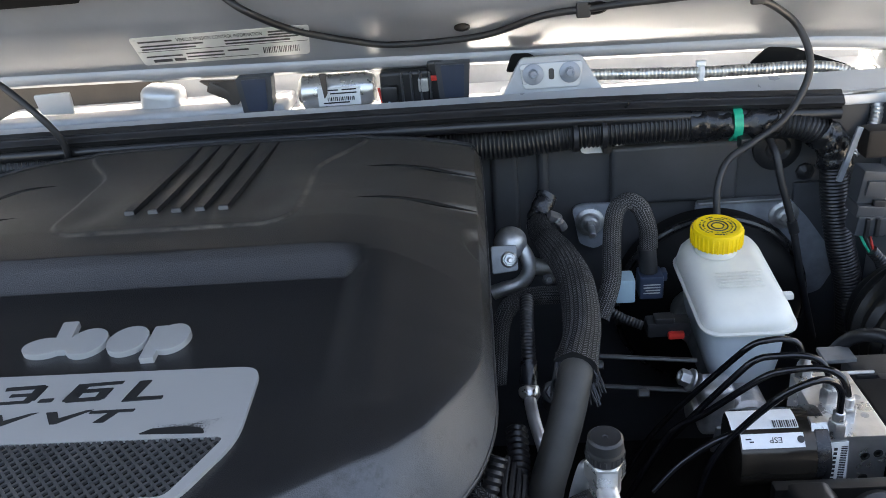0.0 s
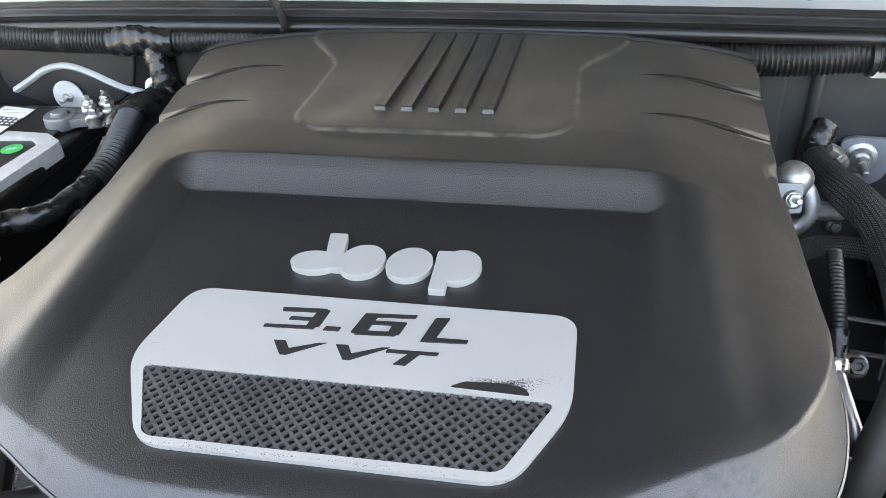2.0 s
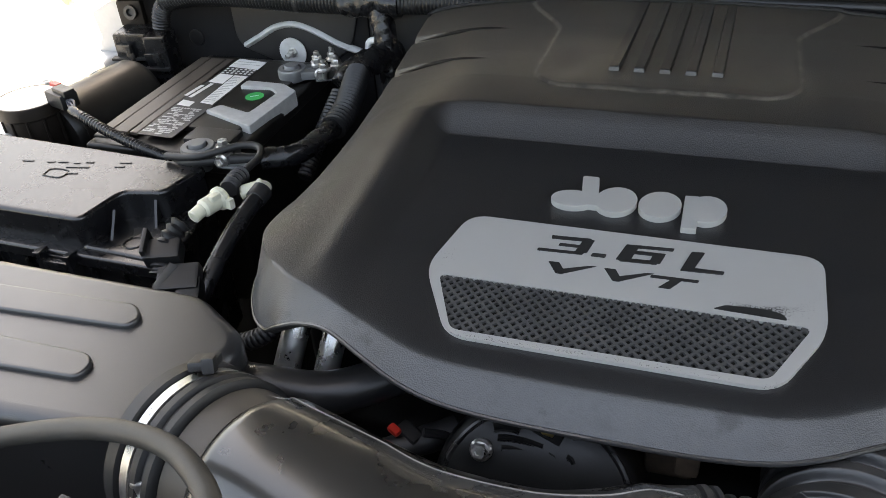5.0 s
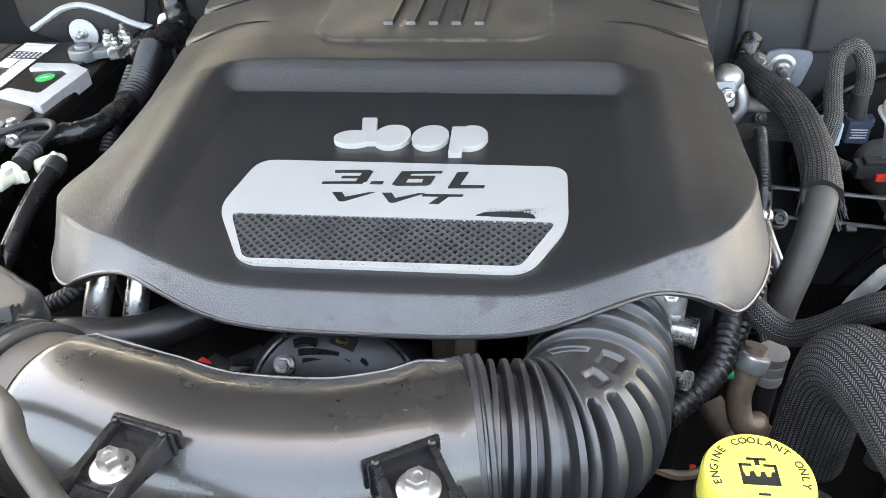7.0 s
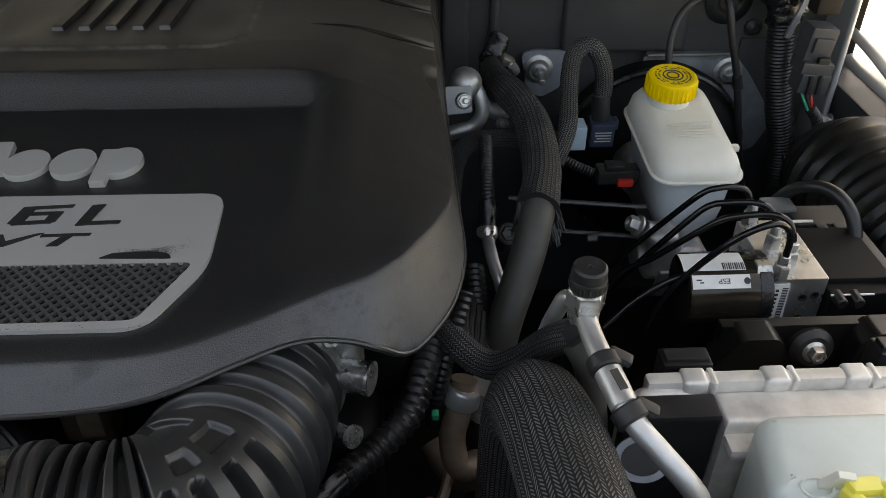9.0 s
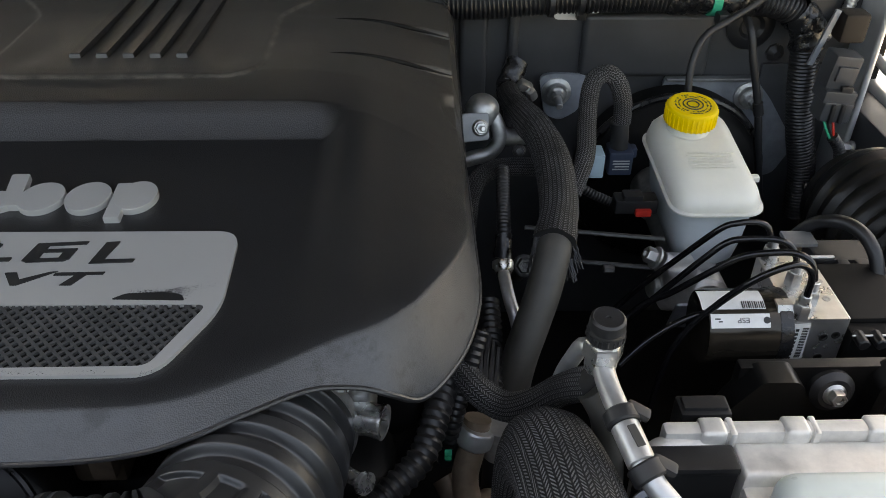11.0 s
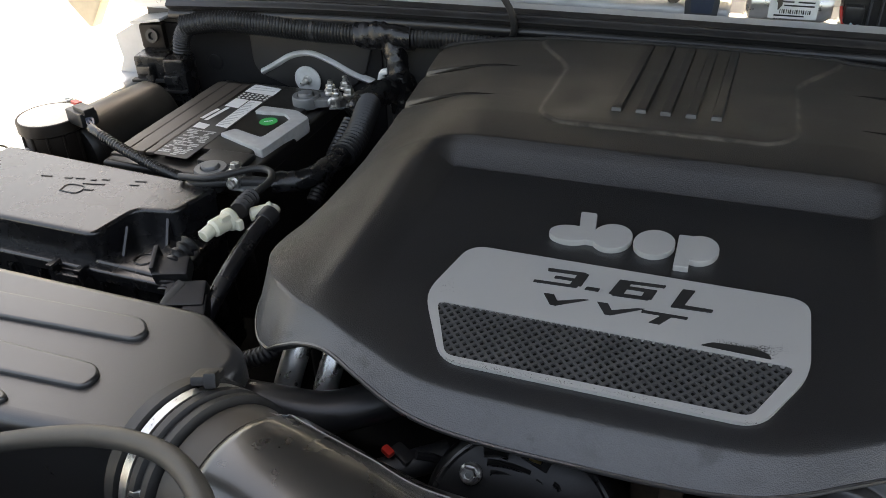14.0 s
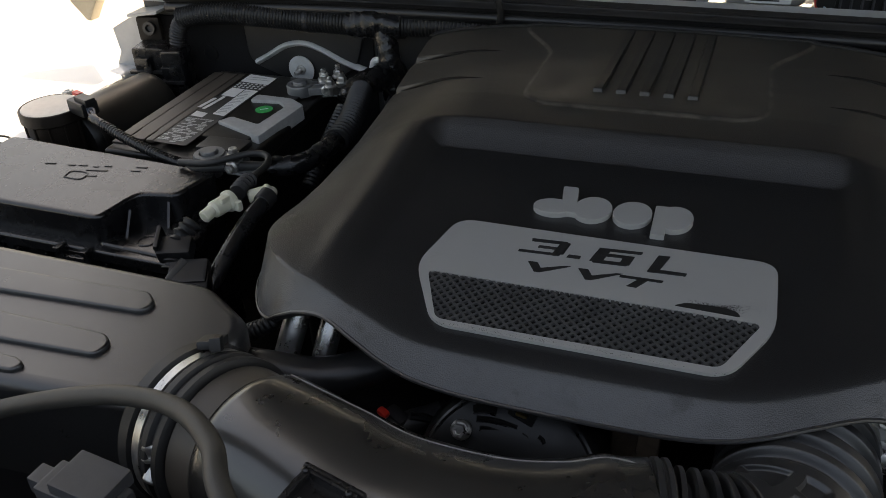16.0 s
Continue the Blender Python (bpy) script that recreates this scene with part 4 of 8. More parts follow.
    # five rails at the back
    for i in range(5):
        x = -0.316 + 0.0208 * i
        y0, y1 = 0.641, 0.818
        za, zb = (float(cover_height(np.array(x), np.array(v))) for v in (y0, y1))
        bm = bmesh.new()
        for y, z, w in ((y0, za, 0.0042), (y0 + 0.0015, za, 0.0042), (y1, zb, 0.0042)):
            top = 0.0040 if y < 0.7 else 0.0012
            for sx, dz in ((-w - 0.0006, -0.001), (-w + 0.0004, top), (w - 0.0004, top), (w + 0.0006, -0.001)):
                bm.verts.new((x + sx + (y - y0) * 0.035, y, z + dz))
        bm.verts.ensure_lookup_table()
        v = bm.verts
        for r in (0, 4):
            for j in range(3):
                bm.faces.new((v[r + j], v[r + j + 1], v[r + j + 5], v[r + j + 4]))
        bm.faces.new((v[0], v[1], v[2], v[3]))
        part("rail", bm, COVER, c)
        # front end face, paler than the rail
        part("rail_end", box((0.0086, 0.0012, 0.0034), (x, y0 - 0.0006, za + 0.0018), 0.0003, 1), RAILEND, c)
    return c


def on_floor(x, y, lift=0.0):
    """A pose on the sloping floor of the cover's basin."""
    return pose(x, y, 1.101 + 0.083 * (y - 0.376) + lift, math.degrees(math.atan(0.083)))


def badge(c):
    slope = on_floor(0, 0.376)
    def flat(x, y):
        return (x, (y - 0.376) / math.cos(math.atan(0.083)))
    outer = rounded([(-0.3975, 0.384), (-0.384, 0.4425), (-0.157, 0.4405), (-0.157, 0.374), (-0.1825, 0.3265), (-0.367, 0.3275)][::-1], 0.014, 6)
    inner = rounded([(-0.387, 0.3785), (-0.165, 0.3770), (-0.1875, 0.3325), (-0.3655, 0.3325)], 0.006, 6)
    # plate: fine grid cut to the outline, with a window for the grille
    bm = bmesh.new()
    ov = [bm.verts.new((*flat(*p), 0.0026)) for p in outer]
    iv = [bm.verts.new((*flat(*p), 0.0026)) for p in inner]
    edges = [bm.edges.new((r[i], r[(i + 1) % len(r)])) for r in (ov, iv) for i in range(len(r))]
    bmesh.ops.triangle_fill(bm, edges=edges, use_beauty=True)
    for _ in range(3):
        long = [e for e in bm.edges if e.calc_length() > 0.008]
        bmesh.ops.subdivide_edges(bm, edges=long, cuts=1, use_grid_fill=False)
        bmesh.ops.triangulate(bm, faces=bm.faces)
    up = bmesh.ops.extrude_face_region(bm, geom=bm.faces[:])
    for v in up["geom"]:
        if isinstance(v, bmesh.types.BMVert):
            v.co.z -= 0.003
    bmesh.ops.transform(bm, matrix=slope, verts=bm.verts)
    plate = part("badge_plate", bm, PLATE, c, "satin silver plate, rubbed black at one edge", 30)
    wear = []
    for v in plate.data.vertices:
        x, y = v.co.x, v.co.y
        smear = math.exp(-((y - 0.3835) / 0.0032) ** 2) * (1.0 if -0.222 < x < -0.180 else 0.0)
        foot = math.exp(-((y - 0.329) / 0.003) ** 2) * 0.55
        ends = 0.45 * math.exp(-((x + 0.386) / 0.010) ** 2 - ((y - 0.395) / 0.016) ** 2) + 0.5 * math.exp(-((x + 0.172) / 0.016) ** 2 - ((y - 0.392) / 0.014) ** 2)
        wear.append(min(1, smear * 1.3 + foot + ends))
    plate.data.attributes.new("wear", "FLOAT", "POINT").data.foreach_set("value", np.array(wear, dtype=np.float32))
    # rubbed smear beside the grille
    smear = rounded([(-0.2195, 0.3815), (-0.178, 0.3800), (-0.181, 0.3850), (-0.192, 0.3868), (-0.212, 0.3860)], 0.002, 4)
    part("worn_patch", sheet([flat(*p) for p in smear], 0.0003, slope @ pose(0, 0, 0.0026)), INK, plate, "black patch where the silver is rubbed off")
    # grille: crossing bars over a dark pan
    part("grille_pan", sheet([flat(*p) for p in rounded([(-0.3865, 0.378), (-0.1655, 0.3765), (-0.188, 0.333), (-0.365, 0.333)][::-1], 0.005)], 0.0003, slope @ pose(0, 0, 0.0003)), DEEP, c)
    poly = [Vector(flat(*p)) for p in inner]
    centre = sum(poly, Vector((0, 0))) / len(poly)
    verts, faces = [], []
    w, hgt, bw, top = 0.0067, 0.0068, 0.00112, 0.0021
    def clip(p, d):
        lo, hi = -1.0, 1.0
        for a, b in zip(poly, poly[1:] + poly[:1]):
            e = b - a
            nrm = Vector((-e.y, e.x))
            if nrm.dot(centre - a) < 0:
                nrm = -nrm
            num, den = nrm.dot(a - p), nrm.dot(d)
            if abs(den) < 1e-9:
                if num > 0:
                    return None
                continue
            k = num / den
            if den > 0:
                lo = max(lo, k)
            else:
                hi = min(hi, k)
        return (lo, hi) if hi - lo > 0.002 else None
    for sgn in (-1, 1):
        d = Vector((w, sgn * hgt)).normalized()
        side = Vector((-d.y, d.x)) * bw
        for i in range(-60, 60):
            got = clip(centre + Vector((i * w, 0)), d)
            if got is None:
                continue
            a, b = centre + Vector((i * w, 0)) + d * got[0], centre + Vector((i * w, 0)) + d * got[1]
            k = len(verts)
            lift = 0.0 if sgn > 0 else 0.00004
            for q in (a, b):
                for s, z in ((side, 0), (side * 0.75, top + lift), (-side * 0.75, top + lift), (-side, 0)):
                    v = slope @ Vector((q.x + s.x, q.y + s.y, z))
                    verts.append(tuple(v))
            for j in range(3):
                faces.append((k + j, k + j + 1, k + j + 5, k + j + 4))
    part("grille", (verts, faces), LATTICE, c, "black lattice grille", 20)["kind"] = "stuff"
    # words pressed into the plate, built of flat slanted strokes, in millimetres from the plate's middle
    lift = slope @ pose(0, 0, 0.0026)
    def strokes(shapes, label):
        made = []
        for i, pts in enumerate(shapes):
            flatted = [flat(-0.2735 + u * 0.001, 0.420 + v * 0.001) for u, v in pts]
            made.append(prism(rounded(flatted, 0.0006, 2), 0, 0.00035 + 0.00003 * i, 0.0001, 1, lift))
        part("lettering", merge(*made), INK, plate, label)
    three = [[(-51.0, 10.6), (-25.0, 11.7), (-23.0, 8.2), (-50.4, 7.0)], [(-29.5, 11.4), (-22.6, 10.4), (-25.4, -3.2), (-33.5, -4.2)], [(-44.2, 3.6), (-26.0, 3.9), (-26.6, 1.0), (-44.8, 0.6)], [(-57.2, -4.0), (-27.0, -2.8), (-28.2, -5.7), (-57.4, -6.7)]]
    six = [[(-1.9, 10.4), (28.0, 12.0), (27.2, 8.9), (0.0, 7.4)], [(-2.0, 10.4), (6.4, 10.7), (1.6, -7.0), (-6.8, -5.6)], [(-5.6, -3.6), (21.4, -2.6), (18.3, -6.1), (-4.2, -7.1)], [(0.6, 4.9), (23.2, 5.4), (22.3, 2.2), (0.2, 1.6)], [(15.8, 5.0), (23.2, 5.2), (20.6, -4.8), (13.6, -5.2)]]
    rest = [[(-21.6, -2.5), (-12.9, -2.3), (-13.7, -5.7), (-22.9, -5.8)], [(38.5, 10.8), (46.6, 11.3), (41.3, -4.8), (59.2, -4.6), (58.4, -7.6), (33.0, -8.7)]]
    strokes(three + six + rest, "black pressed figures 3.6L")
    vee = [(-47.9, -15.9), (-40.8, -15.6), (-37.4, -21.3), (-22.2, -15.5), (-17.2, -15.0), (-37.4, -26.4), (-41.1, -26.4)]
    strokes([vee, [(u + 35.4, v + 0.4 * (v > -20)) for u, v in vee], [(16.5, -15.9), (45.1, -15.5), (44.2, -18.1), (34.8, -18.2), (28.6, -26.9), (21.7, -26.7), (28.3, -18.4), (16.0, -18.6)]], "black pressed letters VVT")
    # maker's mark as plain raised shapes
    def oval(cx, cy, rx, ry, n=28):
        return [(cx + rx * math.cos(2 * math.pi * i / n) + 0.08 * ry * math.sin(2 * math.pi * i / n), cy + ry * math.sin(2 * math.pi * i / n)) for i in range(n)]
    def raised(pts, tall):
        return prism([flat(*q) for q in pts], 0.0, tall, 0.0006, 2, slope)
    mark = part("mark", merge(raised(rounded([(-0.3115, 0.466), (-0.3000, 0.466), (-0.3042, 0.5005), (-0.3162, 0.5002)][::-1], 0.002, 3), 0.0045), raised(oval(-0.3185, 0.4720, 0.0150, 0.0098), 0.0046)), PLATE, c, "raised silver maker's mark of plain shapes")
    for cx in (-0.2890, -0.2595):
        part("mark", raised(oval(cx, 0.4755, 0.0142, 0.0152), 0.0045), PLATE, mark)
    part("mark", merge(raised(oval(-0.2290, 0.4758, 0.0132, 0.0152), 0.0046), raised(rounded([(-0.2440, 0.4525), (-0.2340, 0.4527), (-0.2345, 0.4895), (-0.2440, 0.4890)], 0.0012, 3), 0.0045)), PLATE, mark)


# ---- under the cover ----


def engine():
    e = thing("engine", (XC, 0.55, 0.70), "near-black engine block with cast covers under the plastic cover", "engine")
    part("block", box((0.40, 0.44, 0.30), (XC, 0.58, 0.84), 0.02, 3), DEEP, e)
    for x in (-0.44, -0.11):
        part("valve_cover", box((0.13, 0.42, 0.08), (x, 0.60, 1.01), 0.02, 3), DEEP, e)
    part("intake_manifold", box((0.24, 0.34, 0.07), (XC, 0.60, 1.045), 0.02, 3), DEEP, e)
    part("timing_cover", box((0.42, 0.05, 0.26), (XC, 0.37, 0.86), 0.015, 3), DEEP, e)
    part("cover_bracket", merge(box((0.03, 0.02, 0.05), (-0.232, 0.345, 1.03), 0.004), box((0.014, 0.03, 0.03), (-0.222, 0.335, 1.04), 0.003)), BROWNRUST, e, "stained cast lug")


def alternator():
    a = thing("alternator", (-0.305, 0.33, 0.93), "round black alternator with slotted cover and bright bolt", "alternator")
    ax = turn_to((-0.306, 0.341, 0.973), (0, -0.82, 0.57))
    part("housing", lathe([(0.066, 0), (0.066, 0.05), (0.063, 0.058), (0.055, 0.064), (0.03, 0.068), (0, 0.068)], ax, 48), DUCT, a)
    for (x0, y0), (x1, y1), r in (((-28.0, 43.5), (-13.0, 44.8), 2.6), ((-25.0, 38.0), (2.4, 37.4), 1.9), ((-22.0, 32.4), (-1.0, 31.6), 1.8), ((6.3, 34.6), (11.8, 30.2), 1.9), ((16.8, 34.6), (21.0, 30.8), 1.9)):
        bend = lambda k, lift, dy: tuple(ax @ Vector(((x0 + (x1 - x0) * k) * 0.001, (y0 + (y1 - y0) * k + 1.4 * math.sin(math.pi * k) + dy) * 0.001, lift)))
        part("vent_slot", sweep([bend(k, 0.0655, 0) for k in np.linspace(0, 1, 7)], r * 0.001, 8, 0.003), DEEP, a)
        part("slot_lip", sweep([bend(k, 0.0662, -r) for k in np.linspace(0, 1, 7)], 0.0008, 6, 0.003), SATIN, a)
    part("terminal_recess", prism(rounded([(-0.0090, -0.0042), (0.0090, -0.0042), (0.0090, 0.0042), (-0.0090, 0.0042)], 0.001), 0, 0.0012, 0.0003, 1, ax @ pose(0.0045, 0.0462, 0.0655, 0, 0, -19)), DEEP, a)
    part("rim", sweep([tuple(ax @ Vector((0.058 * math.cos(t), 0.058 * math.sin(t), 0.061))) for t in np.linspace(0, 2 * math.pi, 40)], 0.0025, 8, 0.006, ends=False), SATIN, a)
    part("bolt", hexbolt((-0.340, 0.301, 1.036), (0, -0.82, 0.57), 0.009, 0.006), ZINC, a, "bright bolt")
    part("terminal", box((0.008, 0.0028, 0.0028), tuple(ax @ Vector((0.0042, 0.0462, 0.0680))), 0.0012, 2, (0, 14, 0)), BRASS, a, "bare brass tongue")
    r = thing("red_connector", (-0.405, 0.335, 0.99), "small red and grey plug beside the alternator", "connector")
    part("body", box((0.018, 0.011, 0.010), (-0.396, 0.324, 1.010), 0.003, 2, (0, 10, -25)), BLACK, r)
    part("lock", box((0.009, 0.006, 0.005), (-0.404, 0.319, 1.017), 0.002, 2, (0, 10, -25)), RED, r)
    part("wire", sweep([(-0.384, 0.320, 1.019), (-0.37, 0.328, 1.01), (-0.36, 0.34, 0.98)], 0.003, 8), BLACK, r)


def intake():
    t = thing("intake_tube", (-0.35, 0.20, 1.0), "smooth black moulded intake tube between air box and bellows", "intake tube")
    path = [(-0.492, 0.246, 1.046), (-0.46, 0.237, 1.049), (-0.42, 0.222, 1.054), (-0.36, 0.205, 1.058), (-0.295, 0.2015, 1.058), (-0.255, 0.2105, 1.057), (-0.2125, 0.2250, 1.056)]
    def form(s, L, a):
        u = s / L
        flat = step_up(0.40, 0.55, np.array(u)) * (1 - step_up(0.86, 0.95, np.array(u)))
        # flattened facet on the side that faces up and back
        k = 1 - 0.06 * flat * np.exp(-((np.mod(a - FACET + np.pi, 2 * np.pi) - np.pi) / 0.55) ** 2)
        swell = 1.0 + 0.03 * math.exp(-((u - 0.2) / 0.14) ** 2)
        neck = -0.075 * (1 - step_up(0.155, 0.175, np.array(u)))
        flare = 0.020 * step_up(0.80, 0.90, np.array(u)) - 0.055 * step_up(0.915, 0.985, np.array(u))
        return k * swell + neck + flare
    tube = sweep(path, 0.0515, 64, 0.004, form)
    part("duct", tube, INTAKE, t)
    skin = BVHTree.FromPolygons([Vector(v) for v in tube[0]], tube[1])
    seam = [(-0.462, 0.262, 1.097), (-0.445, 0.268, 1.0925), (-0.42, 0.258, 1.0955), (-0.38, 0.2455, 1.0965), (-0.355, 0.236, 1.0985), (-0.32, 0.2305, 1.0975), (-0.27, 0.2335, 1.0955), (-0.235, 0.241, 1.096), (-0.214, 0.244, 1.0985)]
    part("seam", sweep([tuple(skin.find_nearest(Vector(q))[0]) for q in glide(seam, 0.006)[0]], 0.0006, 6, 0.003), DUSTY, t, "raised pale moulding seam")
    def bracket(bolt, turn, far, reach):
        """Upright back plate on the tube, a floor with the bolt, and two fins that run past the bolt and turn down."""
        m = pose(*bolt, 0, 0, turn)
        fin_m = m @ Matrix(((0, 0, 1, 0), (1, 0, 0, 0), (0, 1, 0, 0), (0, 0, 0, 1)))
        def put(bm):
            bmesh.ops.transform(bm, matrix=m, verts=bm.verts)
            return bm
        w = 0.0180
        lug = part("bracket", merge(put(box((2 * w, 0.0030, 0.030), (0, far, -0.0195), 0.0014)), put(box((2 * w + 0.004, 0.0034, 0.031), (0, far + 0.0034, -0.0215), 0.0016)), put(box((2 * w - 0.008, far + 0.012, 0.003), (0, far * 0.5 - 0.006, -0.0115), 0.001))), SATIN, t, "mounting bracket moulded on the tube")
        side = rounded([(far, -0.0048), (far * 0.55, -0.0048), (far * 0.1, -0.0066), (-reach * 0.45, -0.0070), (-reach * 0.85, -0.0072), (-reach, -0.0105), (-reach, -0.0150), (-reach * 0.6, -0.0125), (far * 0.1, -0.0150), (far, -0.0200)], 0.003, 3)
        for k in (-1, 1):
            x = k * w * 0.78
            part("bracket_arm", merge(prism(side, x - 0.0019, x + 0.0019, 0.0007, 2, fin_m), put(box((0.0070, reach * 0.62, 0.0028), (x, -reach * 0.68, -0.0080), 0.0012, 2, (6, 0, 0))), put(lathe([(0.0019, 0), (0.0019, 0.0012), (0.0010, 0.0020), (0, 0.0020)], pose(x, far - 0.0015, -0.0044), 10))), SATIN, t)
        part("bolt", merge(put(lathe([(0.0105, -0.0100), (0.0105, -0.0085), (0.0075, -0.0066), (0, -0.0066)], Matrix(), 28)), put(lathe([(0.0062, -0.0068), (0.0062, -0.0014), (0.0052, 0.0), (0.0026, 0.0), (0.0022, -0.0010), (0, -0.0010)], Matrix(), 6))), ZINC, lug, "bright hexagon bolt and washer")
    bracket((-0.3720, 0.1560, 1.1180), -15, 0.0225, 0.021)
    bracket((-0.2292, 0.1585, 1.1130), 29, 0.0190, 0.024)
    part("print", bars([(0, 0.012, 0), (0.002, 0.014, 0.004), (0.001, 0.010, -0.004)], turn_to((-0.335, 0.1545, 1.080), (0, -1, 0.45)) @ pose(0, 0, 0.0005, 0, 0, 180), 0.0012), DARKPRINT, t)
    # collar and hose clamp at the air box
    c = thing("hose_clamp", (-0.49, 0.245, 1.0), "stainless worm-drive clamp and ribbed rubber collar", "hose clamp")
    way = Vector((0.032, -0.011, 0.004)).normalized()
    mid = Vector((-0.505, 0.250, 1.045))
    part("collar", lathe([(0.050, 0), (0.0545, 0.001), (0.0545, 0.010), (0.051, 0.011), (0.051, 0.023), (0.054, 0.024), (0.054, 0.029), (0.051, 0.0305), (0.051, 0.034), (0.054, 0.0355), (0.054, 0.040), (0.050, 0.042)], turn_to(mid - way * 0.006, way), 56), RUBBER, c)
    part("band", lathe([(0.0512, 0), (0.0528, 0.0003), (0.0528, 0.0072), (0.0512, 0.0075)], turn_to(mid + way * 0.007, way), 56), ZINC, c, "bright steel band")
    part("neck", lathe([(0.0490, 0), (0.0498, 0.001), (0.0492, 0.022), (0.0485, 0.0225)], turn_to(mid + way * 0.037, way), 56), NECK, c, "matt brown-black neck")
    part("tab", merge(box((0.016, 0.020, 0.006), (-0.496, 0.272, 1.098), 0.002, 2, (-25, 0, 20)), box((0.008, 0.010, 0.010), (-0.490, 0.268, 1.101), 0.002, 2, (-25, 0, 20))), RUBBER, c)
    part("worm_housing", box((0.010, 0.020, 0.009), (-0.4975, 0.199, 1.058), 0.0025, 3, (40, 0, -10)), ZINC, c)
    part("screw", merge(lathe([(0.0062, 0), (0.0062, 0.006), (0.0052, 0.0075), (0, 0.0075)], turn_to((-0.5005, 0.2035, 1.066), (-0.2, 0.1, 1)), 12), lathe([(0.0085, -0.002), (0.0085, 0.0), (0, 0.0)], turn_to((-0.5005, 0.2035, 1.066), (-0.2, 0.1, 1)), 20)), ZINC, c, "slotted screw head")
    part("cover_hole", box((0.0012, 0.009, 0.002), (-0.5018, 0.2042, 1.0738), 0), INK, c)


FACET = 2.2


def bellows():
    b = thing("intake_bellows", (-0.15, 0.28, 0.99), "black ribbed rubber bellows bending towards the throttle body", "bellows")
    path = [(-0.2160, 0.2245, 1.0560), (-0.2096, 0.2258, 1.0557), (-0.190, 0.2283, 1.055), (-0.172, 0.2320, 1.0535), (-0.158, 0.2400, 1.0510), (-0.1485, 0.254, 1.047), (-0.1432, 0.272, 1.043), (-0.1395, 0.290, 1.039), (-0.1362, 0.308, 1.036), (-0.1335, 0.345, 1.031), (-0.133, 0.378, 1.029)]
    # moulded pockets on the bend: (middle and half width along, from and to round the tube, depth)
    pockets = [(0.0548, 0.0019, -2.2, 1.26, 0.22), (0.0620, 0.0022, -2.2, 1.25, 0.22), (0.0722, 0.0029, -2.2, 1.24, 0.22), (0.0845, 0.0036, -2.2, 1.24, 0.22),
               (0.0622, 0.0040, 1.37, 1.63, 0.075), (0.0785, 0.0085, 1.40, 1.70, 0.075), (0.0730, 0.0125, 1.84, 2.40, 0.075)]
    def fold(s, L, a):
        around = np.mod(a + np.pi, 2 * np.pi) - np.pi
        near = (1 - step_up(0.0500, 0.0512, np.array(s))) * step_up(0.0118, 0.0130, np.array(s))
        far = step_up(0.0915, 0.0935, np.array(s)) * (1 - step_up(L - 0.018, L - 0.015, np.array(s)))
        crest = step_up(0.30, 0.72, np.array(0.5 + 0.5 * math.cos(2 * math.pi * (s - 0.0164) / 0.0077)))
        crest2 = step_up(0.22, 0.75, np.array(0.5 + 0.5 * math.cos(2 * math.pi * (s - 0.0905) / 0.0212)))
        sunk = np.zeros(len(a))
        for mid, half, lo, hi, deep in pockets:
            dv = np.maximum(lo - around, around - hi) * 0.0455
            du = abs(s - mid) - half
            edge = np.maximum(dv, du)
            corner = (dv > -0.0018) & (du > -0.0018)
            edge = np.where(corner, np.hypot(dv + 0.0018, du + 0.0018) - 0.0018, edge)
            sunk = np.maximum(sunk, deep * (1 - step_up(-0.0015, 0.0003, edge)))
        bend = (1 - near) * (1 - far) * (0.012 < s < L - 0.016)
        return 0.995 - 0.175 * near * (1 - crest) - 0.13 * far * (1 - crest2) - bend * sunk
    part("ribbed_wall", sweep(path, 0.0475, 192, 0.0005, fold), BELLOWS, b, angle=60)
    part("cuff", lathe([(0.0470, 0), (0.0492, 0.0006), (0.0496, 0.0030), (0.0482, 0.0038), (0.0482, 0.0048), (0.0502, 0.0056), (0.0504, 0.0085), (0.0488, 0.0094), (0.0488, 0.0105), (0.0500, 0.0112), (0.0500, 0.0135), (0.0470, 0.0150)], turn_to((-0.2165, 0.2243, 1.0560), (0.98, 0.19, -0.01)), 96), BELLOWS, b, "rubber cuff over the end of the tube")
    th = thing("throttle_body", (-0.12, 0.38, 0.99), "cast aluminium throttle body with bolts and a stub pipe", "throttle body")
    ax = turn_to((-0.133, 0.362, 1.029), (0, 1, 0))
    part("barrel", lathe([(0.044, -0.004), (0.0465, -0.003), (0.0465, 0.014), (0.040, 0.015), (0.040, 0.05), (0.0, 0.05)], ax, 48), CAST, th)
    part("clamp_band", lathe([(0.0475, -0.012), (0.0488, -0.0115), (0.0488, -0.0035), (0.0475, -0.003)], ax, 48), ZINC, th)
    part("flange", box((0.105, 0.014, 0.090), (-0.128, 0.396, 1.030), 0.008, 3), CAST, th)
    part("web", box((0.020, 0.035, 0.050), (-0.085, 0.378, 1.035), 0.006, 3), CAST, th)
    part("bolt", merge(hexbolt((-0.090, 0.356, 1.066), (0, -0.9, 0.4), 0.011, 0.010), rod((-0.090, 0.39, 1.050), (-0.090, 0.357, 1.0655), 0.008, 14)), ZINC, th)
    part("bolt", hexbolt((-0.060, 0.385, 1.048), (0.2, -0.8, 0.2), 0.010, 0.012), ZINC, th)
